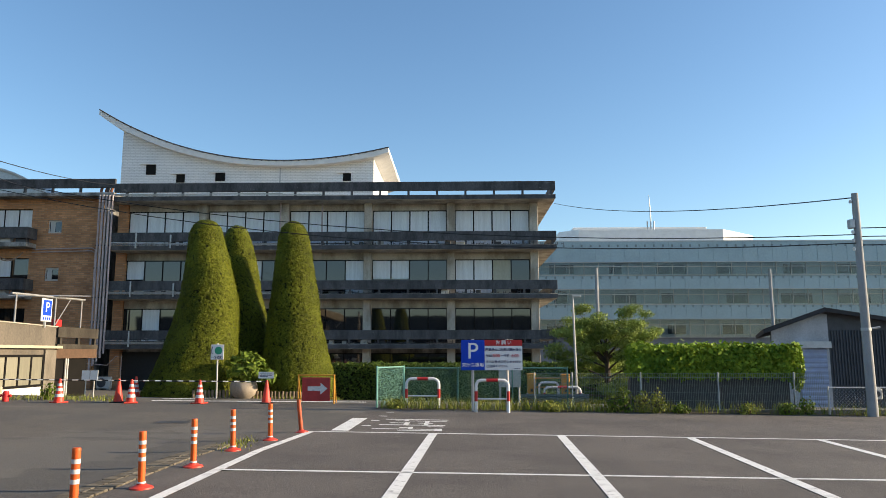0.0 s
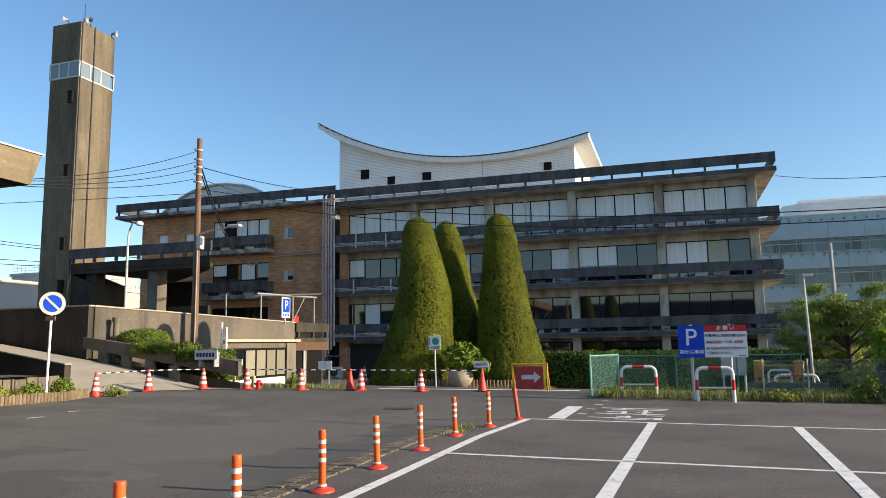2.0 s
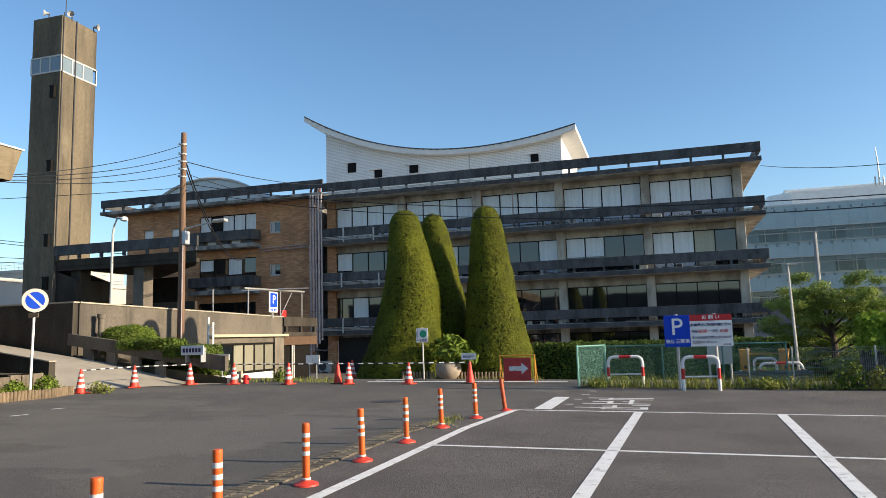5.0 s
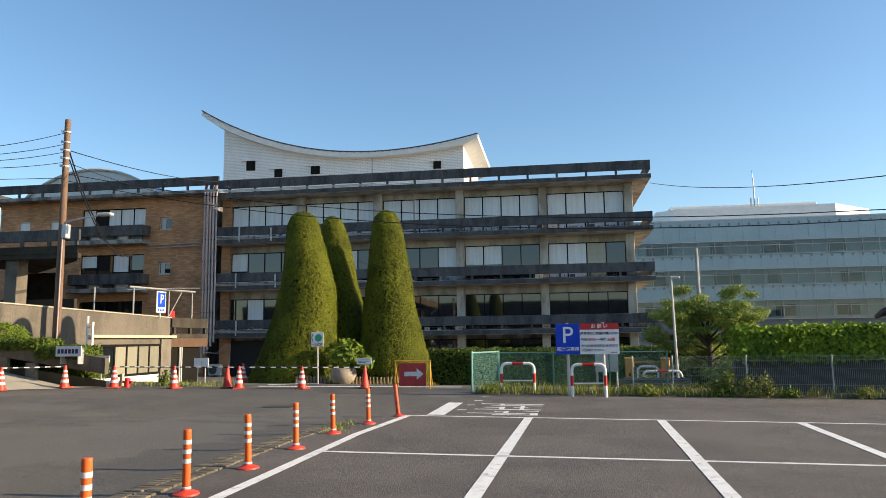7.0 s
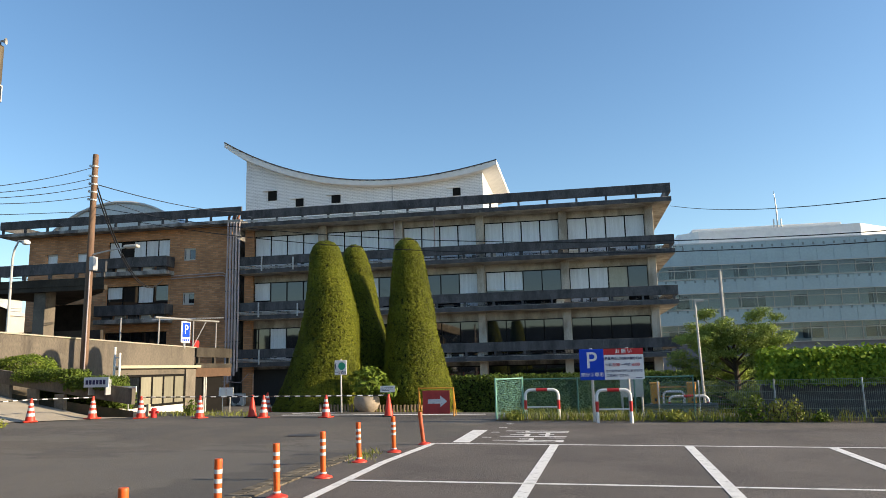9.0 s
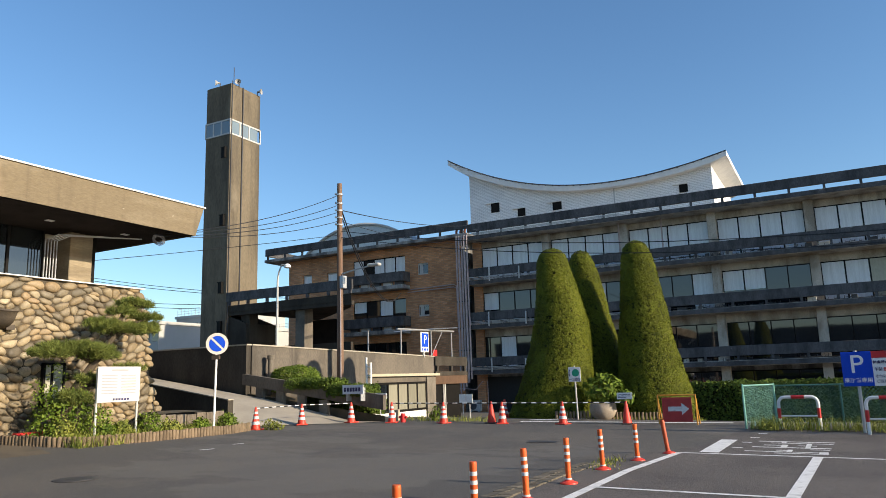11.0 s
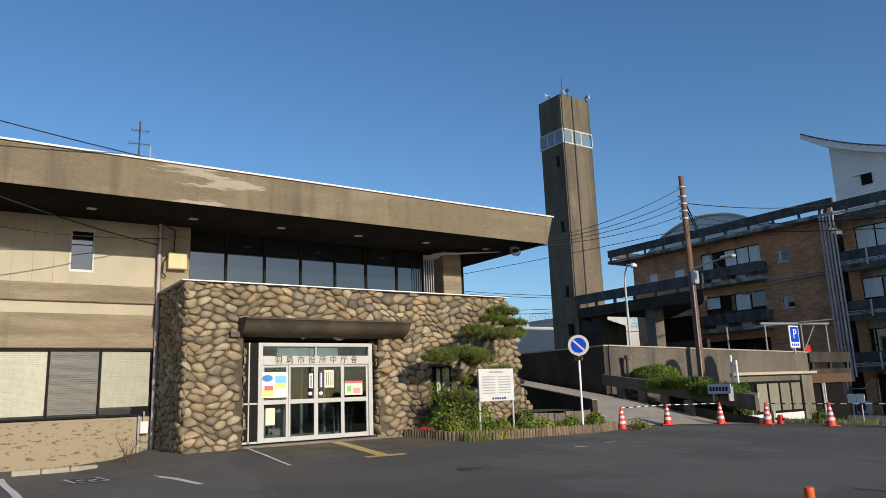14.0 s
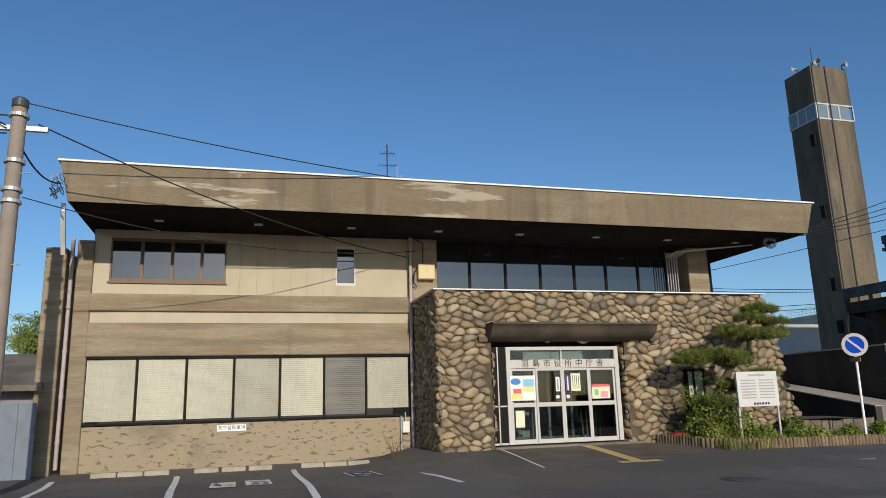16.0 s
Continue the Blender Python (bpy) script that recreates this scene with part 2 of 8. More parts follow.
FILM_GLASS = pane_glass("filmed_glass", (0.012, 0.015, 0.016), ior=2.0)
FILM_GLASS.node_tree.nodes["Principled BSDF"].inputs["Coat Weight"].default_value = 0.1
BLIND = material("blind_behind_glass", (0.76, 0.79, 0.81), 0.35, 0.12, 0.9, 12, 0.0, stretch=(5, 5, 0.3), coat=0.3)
SHADE = material("slatted_blind", (0.40, 0.385, 0.295), 0.45, 0.1, 0.8, 9, 0.1, stretch=(1.2, 1.2, 0.5), coat=0.25, each=0.2)
FRAME_DARK = material("dark_frame", (0.012, 0.011, 0.010), 0.6, 0.15, 3, 30, 0.05, spec=0.1)
ALU = material("white_aluminium", (0.52, 0.505, 0.47), 0.4, 0.06, 3, 40, 0.05)
GALV = material("galvanised_steel", (0.52, 0.53, 0.53), 0.5, 0.12, 4, 50, 0.05, metal=0.5)
STEEL_DARK = material("dark_steel", (0.06, 0.06, 0.065), 0.5, 0.2, 4, 50, 0.05)
ORANGE = material("orange_plastic", (0.74, 0.115, 0.02), 0.5, 0.1, 5, 60, 0.05, second=(0.66, 0.11, 0.02), each=0.1)
BAND = material("reflective_band", (0.66, 0.655, 0.64), 0.45, 0.12, 8, 60, 0.0)
CONE_RED = material("cone_red", (0.72, 0.06, 0.035), 0.5, 0.14, 5, 60, 0.05, each=0.15)
RED = material("red_paint", (0.60, 0.03, 0.03), 0.45, 0.1, 4, 40, 0.05)
WHITE = material("white_paint", (0.86, 0.85, 0.82), 0.45, 0.06, 4, 40, 0.05)
BLUE = material("blue_sign", (0.008, 0.065, 0.52), 0.5, 0.06, 4, 40, 0.0, spec=0.15)
SIGN_TEXT = material("sign_lettering", (0.03, 0.03, 0.10), 0.5, 0.05, 4, 40, 0.0)
RED_SIGN = material("red_sign_board", (0.52, 0.055, 0.05), 0.5, 0.15, 5, 40, 0.0)
YELLOW = material("yellow_paint", (0.62, 0.29, 0.04), 0.5, 0.15, 5, 40, 0.05)
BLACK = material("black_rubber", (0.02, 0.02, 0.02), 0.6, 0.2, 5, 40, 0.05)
WOODPOLE = material("tarred_wood", (0.19, 0.115, 0.075), 0.85, 0.3, 2, 30, 0.3, stretch=(3, 3, 0.3))
CONCPOLE = material("pole_concrete", (0.34, 0.34, 0.335), 0.85, 0.12, 2, 40, 0.15)
BROWNPOLE = material("brown_pole", (0.28, 0.235, 0.19), 0.8, 0.15, 2, 40, 0.15)
CABLE = material("cable_sheath", (0.02, 0.02, 0.022), 0.5, 0.1, 5, 40, 0.0)
PIPE = material("painted_pipe", (0.45, 0.37, 0.36), 0.5, 0.2, 3, 40, 0.05)
BARK = material("bark", (0.10, 0.075, 0.05), 0.9, 0.4, 4, 30, 0.6)
TIMBER = material("grey_timber", (0.19, 0.155, 0.115), 0.9, 0.35, 3, 30, 0.4, stretch=(2, 2, 0.3), each=0.2)
LOG = material("log_edging", (0.20, 0.145, 0.09), 0.85, 0.3, 4, 40, 0.3, each=0.25)
SHED = material("shed_sheet", (0.21, 0.215, 0.24), 0.55, 0.15, 1.5, 30, 0.1)
SHUTTER = material("blue_shutter", (0.30, 0.36, 0.50), 0.5, 0.1, 2, 30, 0.05)
weather(ROAD, (0.15, 0.14, 0.125), 0.13, (1, 1.8, 1), 0.53, 0.545, 0.45)
weather(ROAD, (0.05, 0.047, 0.043), 1.1, (1, 1, 1), 0.64, 0.74, 0.5)
weather(LOT, (0.15, 0.135, 0.12), 0.4, (1, 1, 1), 0.58, 0.72, 0.35)
weather(FASCIA, (0.09, 0.072, 0.05), 1.0, (1, 1.6, 0.12), 0.50, 0.68, 0.65)
weather(FASCIA, (0.27, 0.20, 0.125), 0.8, (1, 1.2, 0.3), 0.56, 0.68, 0.6)
weather(FASCIA, (0.42, 0.37, 0.285), 0.8, (1, 0.34, 2.3), 0.58, 0.61, 0.75, edge=("Y", 6.0, 13.0))
weather(FASCIA, (0.36, 0.31, 0.23), 2.6, (1, 1, 1.4), 0.68, 0.70, 0.7)
weather(BOARD_CONC, (0.20, 0.135, 0.075), 0.5, (1, 0.5, 2.2), 0.52, 0.66, 0.75)
weather(BOARD_CONC, (0.15, 0.115, 0.075), 1.2, (1, 2.0, 0.15), 0.60, 0.76, 0.5)
weather(SPOT_CONC, (0.20, 0.165, 0.115), 0.55, (1, 0.8, 1.0), 0.55, 0.68, 0.7)
weather(CREAM, (0.33, 0.27, 0.18), 0.8, (1, 1.5, 0.15), 0.60, 0.78, 0.5)
weather(TOWER_CONC, (0.055, 0.048, 0.038), 0.55, (1, 1, 0.06), 0.50, 0.64, 0.7)
weather(TOWER_CONC, (0.22, 0.19, 0.145), 0.35, (1, 1, 0.5), 0.58, 0.66, 0.5)
weather(BEAM_CONC, (0.22, 0.215, 0.205), 1.5, (1, 1, 1.6), 0.66, 0.70, 0.8)
weather(BEAM_CONC, (0.025, 0.025, 0.027), 1.3, (1, 1, 0.2), 0.54, 0.70, 0.7)
weather(FACADE_CONC, (0.16, 0.14, 0.115), 1.1, (1, 1, 0.15), 0.54, 0.70, 0.6)
weather(WALL_CONC, (0.045, 0.038, 0.031), 0.9, (1, 1, 0.12), 0.52, 0.66, 0.7)
weather(WALL_CONC, (0.19, 0.165, 0.13), 0.5, (1, 1, 2.0), 0.60, 0.68, 0.5)
weather(SHADE_CONC, (0.10, 0.09, 0.075), 0.8, (1, 1, 0.15), 0.56, 0.70, 0.5)
weather(PAINT, (0.13, 0.125, 0.115), 9.0, (1, 1, 1), 0.60, 0.66, 0.6)
STONE = material("river_stone", (0.47, 0.375, 0.255), 0.6, 0.22, 2.6, 35, 0.2, second=(0.33, 0.285, 0.225), each=0.16, depth=0.01)


def stone_tones(m, source):
    """Lets each stone take one of several river-stone tones."""
    n, l = m.node_tree.nodes, m.node_tree.links
    src = n.new("ShaderNodeObjectInfo") if source == "object" else n.new("ShaderNodeNewGeometry")
    ramp = n.new("ShaderNodeValToRGB")
    tones = ((0, (0.165, 0.135, 0.09)), (0.1, (0.21, 0.17, 0.11)), (0.25, (0.28, 0.21, 0.118)), (0.42, (0.32, 0.24, 0.135)), (0.58, (0.24, 0.2, 0.137)), (0.7, (0.3, 0.205, 0.108)), (0.82, (0.33, 0.258, 0.155)), (1, (0.38, 0.31, 0.2)))
    while len(ramp.color_ramp.elements) < len(tones):
        ramp.color_ramp.elements.new(0.5)
    for e, (pos, c) in zip(ramp.color_ramp.elements, tones):
        e.position, e.color = pos, (*c, 1)
    l.new(src.outputs["Random" if source == "object" else "Random Per Island"], ramp.inputs["Fac"])
    mix = next(q for q in n if q.bl_idname == "ShaderNodeMix")
    l.new(ramp.outputs["Color"], mix.inputs["A"])
    dull = n.new("ShaderNodeVectorMath")
    dull.operation = "SCALE"
    dull.inputs["Scale"].default_value = 0.66
    l.new(ramp.outputs["Color"], dull.inputs[0]), l.new(dull.outputs["Vector"], mix.inputs["B"])
    return m


stone_tones(STONE, "object")
MORTAR = material("dark_mortar", (0.10, 0.08, 0.055), 0.95, 0.3, 3, 30, 0.5)
KERBBRICK = material("brick_kerb", (0.155, 0.13, 0.095), 0.9, 0.3, 5, 50, 0.4, each=0.25)
TERRACOTTA = material("stone_planter", (0.38, 0.31, 0.235), 0.7, 0.2, 4, 30, 0.3)
YEW = leafy("yew_foliage", (0.05, 0.064, 0.007), (0.215, 0.235, 0.026), size=0.9)
# near-black green: the shade deep between leaves, put into a solid core
LEAF_SHADE = material("yew_core", (0.016, 0.021, 0.004), 0.9, 0.3, 4, 30, 0.2)
IVY = leafy("ivy_foliage", (0.05, 0.12, 0.012), (0.26, 0.36, 0.035), size=0.9)
HEDGE = leafy("hedge_foliage", (0.035, 0.06, 0.011), (0.13, 0.185, 0.03), size=1.2)
SHRUB = leafy("shrub_foliage", (0.04, 0.082, 0.01), (0.19, 0.255, 0.036), size=2.0)
PINE = leafy("pine_needles", (0.055, 0.085, 0.02), (0.25, 0.28, 0.07), size=2.0)
TREELEAF = leafy("tree_foliage", (0.075, 0.115, 0.025), (0.34, 0.42, 0.10), size=0.7)
GRASS = leafy("weed_foliage", (0.08, 0.115, 0.016), (0.32, 0.33, 0.075), size=1.6)


# ---- building blocks ----
ORIGIN = {}


def thing(name, at, label, category, group="", kind=""):
    ob = new(name)
    ob.location = at
    ob.empty_display_size = 0.2
    ORIGIN[ob.name] = Vector(at)
    return tagged(ob, label, category, group, kind)


def mesh_of(name, bm, mat, smooth=False):
    me = bpy.data.meshes.new(name)
    bm.to_mesh(me)
    bm.free()
    for mt in (mat if isinstance(mat, (list, tuple)) else [mat]):
        me.materials.append(mt)
    if smooth:
        me.shade_smooth()
        me.set_sharp_from_angle(angle=radians(40))
    return me


def part(name, bm, mat, parent, label="", world=False, smooth=False):
    """One mesh object under a thing or a part; world: its vertices are given in the place's own metres."""
    base = ORIGIN.get(parent.name, Vector())
    if world:
        bm.transform(Matrix.Translation(-base))
    ob = new(name, mesh_of(name, bm, mat, smooth))
    ob.parent = parent
    ORIGIN[ob.name] = base
    return tagged(ob, label) if label else ob


def single(name, bm, mat, label, category="", group="", kind="", at=(0, 0, 0), smooth=False):
    """A thing that is one mesh, its vertices in the place's own metres, its origin at its base."""
    bm.transform(Matrix.Translation(-Vector(at)))
    ob = new(name, mesh_of(name, bm, mat, smooth))
    ob.location = at
    ORIGIN[ob.name] = Vector(at)
    return tagged(ob, label, category, group, kind)


def box(bm, x0, x1, y0, y1, z0, z1, bevel=0.0, mat=0):
    pts = [(x0, y0, z0), (x1, y0, z0), (x1, y1, z0), (x0, y1, z0), (x0, y0, z1), (x1, y0, z1), (x1, y1, z1), (x0, y1, z1)]
    v = [bm.verts.new(p) for p in pts]
    fs = [bm.faces.new([v[i] for i in q]) for q in ((0, 3, 2, 1), (4, 5, 6, 7), (0, 1, 5, 4), (1, 2, 6, 5), (2, 3, 7, 6), (3, 0, 4, 7))]
    for f in fs:
        f.material_index = mat
    if bevel:
        bmesh.ops.bevel(bm, geom=list({e for f in fs for e in f.edges}), offset=bevel, segments=1, affect="EDGES")
    return bm


def boxes(*rows, bevel=0.0):
    bm = bmesh.new()
    for r in rows:
        box(bm, *r, bevel=bevel)
    return bm


def prism(bm, ring, z0, z1, mat=0):
    """An upright prism over a ring of (x, y), counter-clockwise from above; z0, z1 may be lists."""
    n = len(ring)
    lo = z0 if isinstance(z0, (list, tuple)) else [z0] * n
    hi = z1 if isinstance(z1, (list, tuple)) else [z1] * n
    a = [bm.verts.new((*p, z)) for p, z in zip(ring, lo)]
    b = [bm.verts.new((*p, z)) for p, z in zip(ring, hi)]
    fs = [bm.faces.new(a[::-1]), bm.faces.new(b)]
    for i in range(n):
        j = (i + 1) % n
        fs.append(bm.faces.new((a[i], a[j], b[j], b[i])))
    for f in fs:
        f.material_index = mat
    return bm


def tube(bm, pts, r, sides=10, caps=True, mat=0):
    """A round bar along a line of points; r is one radius or one for each point."""
    pts = [Vector(p) for p in pts]
    rs = r if isinstance(r, (list, tuple)) else [r] * len(pts)
    rings = []
    side = None
    for i, p in enumerate(pts):
        way = (pts[min(i + 1, len(pts) - 1)] - pts[max(i - 1, 0)]).normalized()
        if side is None:
            side = way.orthogonal().normalized()
        side = (side - way * side.dot(way)).normalized()
        up = way.cross(side)
        rings.append([bm.verts.new(p + (side * math.cos(a) + up * math.sin(a)) * rs[i]) for a in (2 * math.pi * k / sides for k in range(sides))])
    for a, b in zip(rings, rings[1:]):
        for k in range(sides):
            bm.faces.new((a[k], a[(k + 1) % sides], b[(k + 1) % sides], b[k])).material_index = mat
    if caps:
        bm.faces.new(rings[0][::-1]).material_index = mat
        bm.faces.new(rings[-1]).material_index = mat
    return bm


def lathe(bm, profile, sides=20, at=(0, 0, 0), mat=0):
    """Turns a profile of (radius, height) about the upright axis."""
    rings = [[bm.verts.new((at[0] + r * math.cos(2 * math.pi * k / sides), at[1] + r * math.sin(2 * math.pi * k / sides), at[2] + z))
              for k in range(sides)] for r, z in profile]
    for a, b in zip(rings, rings[1:]):
        for k in range(sides):
            bm.faces.new((a[k], a[(k + 1) % sides], b[(k + 1) % sides], b[k])).material_index = mat
    bm.faces.new(rings[0][::-1]).material_index = mat
    bm.faces.new(rings[-1]).material_index = mat
    return bm


def quads_mesh(name, corners, mat):
    """A mesh of loose four-cornered leaves from an array of n x 4 x 3 corners."""
    n = len(corners)
    me = bpy.data.meshes.new(name)
    me.from_pydata(corners.reshape(-1, 3).tolist(), [], np.arange(n * 4).reshape(n, 4).tolist())
    me.materials.append(mat)
    return me


def leaf_quads(points, normals, length, width, rng, spread=0.7, droop=0.0):
    """Leaves standing about the given points, turned towards the normals with some spread."""
    n = len(points)
    nor = normals + rng.normal(0, spread, (n, 3))
    nor /= np.linalg.norm(nor, axis=1, keepdims=True) + 1e-9
    ref = rng.normal(0, 1, (n, 3))
    ref[:, 2] -= droop
    along = ref - nor * (ref * nor).sum(1, keepdims=True)
    along /= np.linalg.norm(along, axis=1, keepdims=True) + 1e-9
    across = np.cross(nor, along)
    s = rng.uniform(0.65, 1.35, (n, 1))
    a, w = along * length * s, across * width * s
    return np.stack([points - a * 0.5, points + w * 0.5 + a * 0.05, points + a * 0.5, points - w * 0.5 + a * 0.05], 1)


def smooth01(v):
    v = min(1.0, max(0.0, v))
    return v * v * (3 - 2 * v)


def gz(x, y):
    """Height of the ground: it falls gently to the right, sinks towards the main building, rises to the stone entrance and dips along the annex plinth."""
    z = -0.0144 * max(-60.0, min(60.0, x))
    z -= 0.075 * min(12.5, max(0.0, y - 24.5)) + 0.03 * min(18.0, max(0.0, y - 37.0))
    if y < 17.0 and -14.0 < x < -3.9:
        z -= 0.05 * smooth01((-3.9 - x) / 0.4) * smooth01((17.0 - y) / 2.5) * smooth01((x + 14.0) / 4.0)
    if y < 17.5:
        rise = 0.13 * smooth01((y - 2.6) / 1.2) - 0.19 * smooth01((3.8 - y) / 1.2)
        z += rise * smooth01((-13.5 - x) / 5.0) * smooth01((17.5 - y) / 2.0)
    return z


def sheet(bm, ring, lift, step=1.0):
    """A thin sheet that follows the ground inside an outline of (x, y): a grid cut by the outline."""
    xs, ys = [p[0] for p in ring], [p[1] for p in ring]
    face = bm.faces.new([bm.verts.new((*p, 0)) for p in ring])
    for lo, hi, axis in ((min(xs), max(xs), 0), (min(ys), max(ys), 1)):
        k = math.floor(lo / step) + 1
        while k * step < hi:
            co, no = [0, 0, 0], [0, 0, 0]
            co[axis], no[axis] = k * step, 1
            bmesh.ops.bisect_plane(bm, geom=bm.verts[:] + bm.edges[:] + bm.faces[:], plane_co=co, plane_no=no)
            k += 1
    for v in bm.verts:
        v.co.z = gz(v.co.x, v.co.y) + lift
    return bm


def strip(bm, a, b, width, lift=0.012):
    """A painted stripe on the ground from a to b."""
    a, b = Vector((*a, 0)), Vector((*b, 0))
    way = (b - a).normalized()
    side = Vector((-way.y, way.x, 0)) * width / 2
    n = max(1, int((b - a).length / 1.0))
    rows = []
    for i in range(n + 1):
        p = a.lerp(b, i / n)
        rows.append([bm.verts.new((q.x, q.y, gz(q.x, q.y) + lift)) for q in (p - side, p + side)])
    for r, s in zip(rows, rows[1:]):
        f = bm.faces.new((r[0], s[0], s[1], r[1]))
        if f.normal.z < 0:
            f.normal_flip()
    bm.normal_update()
    for f in bm.faces:
        if f.normal.z < 0:
            f.normal_flip()
    return bm


def text_mesh(body, size, mat, name, bold=0.0):
    """Lettering as a mesh in the x-z plane, facing -y, centred on the origin."""
    cu = bpy.data.curves.new(name, "FONT")
    cu.body, cu.size, cu.align_x, cu.align_y, cu.extrude = body, size, "CENTER", "CENTER", 0.003
    cu.offset = bold
    tmp = bpy.data.objects.new(name, cu)
    scene.collection.objects.link(tmp)
    me = bpy.data.meshes.new_from_object(tmp.evaluated_get(bpy.context.evaluated_depsgraph_get()))
    bpy.data.objects.remove(tmp)
    me.transform(Matrix.Rotation(radians(90), 4, "X"))
    me.materials.clear()
    me.materials.append(mat)
    return me


def corrugated(bm, at, count, pitch, depth, length, thick=0.012):
    """A wavy sheet; at(u, d, v) places u across the waves, d their height and v along them."""
    rows = [[bm.verts.new(at(pitch * (k // 2) + pitch * 0.4 * (k % 2), depth * (((k + 1) // 2) % 2), v)) for v in (0.0, length)] for k in range(2 * count)]
    for a, b in zip(rows, rows[1:]):
        bm.faces.new((a[0], b[0], b[1], a[1]))
    bm.normal_update()
    bmesh.ops.solidify(bm, geom=bm.faces[:], thickness=thick)
    return bm


def wire(name, a, b, sag, r, label):
    bm = bmesh.new()
    a, b = Vector(a), Vector(b)
    tube(bm, [a.lerp(b, k / 14) - Vector((0, 0, 4 * sag * (k / 14) * (1 - k / 14))) for k in range(15)], r, 5)
    return single(name, bm, CABLE, label, "cable", "overhead cables", at=a)

# ---- ground ----
def build_ground():
    def ticks(lo, hi, step, far):
        a = [lo + step * k for k in range(int((hi - lo) / step) + 1)]
        return [-far, -400, -150, -90] + a + [90, 150, 400, far]
    xs, ys = ticks(-62, 42, 1.0, 1800), ticks(-24, 72, 1.0, 1800)
    me = bpy.data.meshes.new("ground")
    verts = [(x, y, gz(x, y)) for y in ys for x in xs]
    w = len(xs)
    me.from_pydata(verts, [], [(j * w + i, j * w + i + 1, (j + 1) * w + i + 1, (j + 1) * w + i) for j in range(len(ys) - 1) for i in range(w - 1)])
    me.materials.append(ROAD)
    me.shade_smooth()
    tagged(new("ground", me), "worn grey asphalt of the driveway", "ground", kind="structure")


build_ground()
bm = sheet(bmesh.new(), [(-4.02, -12), (40, -12), (40, 21.4), (13, 20.95), (3, 20.5), (-2.5, 20.6), (-2.75, 16.5), (-3.35, 14.7), (-4.02, 12.6)], 0.006, 2.0)
single("parking_lot_surface", bm, LOT, "dark new asphalt of the parking lot", "pavement", kind="structure")
bm = sheet(bmesh.new(), [(-19.3, 5.2), (-15.9, 5.3), (-15.5, 9.9), (-17.6, 10.6), (-19.3, 10.4)], 0.006, 1.0)
single("entrance_pavement", bm, material("brown_apron", (0.125, 0.10, 0.07), 0.9, 0.35, 0.9, 40, 0.4, second=(0.08, 0.066, 0.048)), "brownish concrete apron before the entrance", "pavement", kind="structure")


# ---- main building ----
RAILS = (14.32, 10.55, 6.92, 3.27)
COLUMNS = (5.68, -0.6, -6.9, -13.3, -19.6)
BAYS = ((-25.5, -19.9), (-19.3, -13.6), (-13.0, -7.2), (-6.6, -0.9), (-0.3, 5.4))


def glazed(parent, x0, x1, y, z0, z1, n, fills, frame_mat=FRAME_DARK, bar=0.07, name="window"):
    """A window band facing -y: the frame is the part, its panes lie in it."""
    bm = bmesh.new()
    box(bm, x0, x1, y - 0.06, y + 0.06, z1 - bar, z1)
    box(bm, x0, x1, y - 0.06, y + 0.06, z0, z0 + bar)
    for k in range(n + 1):
        c = x0 + (x1 - x0) * k / n
        box(bm, max(x0, c - bar / 2), min(x1, c + bar / 2), y - 0.058, y + 0.058, z0 + bar, z1 - bar)
    fr = part(name, bm, frame_mat, parent, world=True)
    for k in range(n):
        a, b = x0 + (x1 - x0) * k / n, x0 + (x1 - x0) * (k + 1) / n
        part("pane", boxes((a + 0.03, b - 0.03, y - 0.008, y + 0.008, z0 + 0.05, z1 - 0.05)), GLASS, fr, world=True)
        fill = fills[k % len(fills)]
        if fill:
            mat, drop = fill
            part("blind", boxes((a + 0.05, b - 0.05, y - 0.022, y - 0.012, z1 - 0.06 - (z1 - z0 - 0.12) * drop, z1 - 0.06)), mat, fr, "pale blind drawn behind the pane", world=True)
    return fr


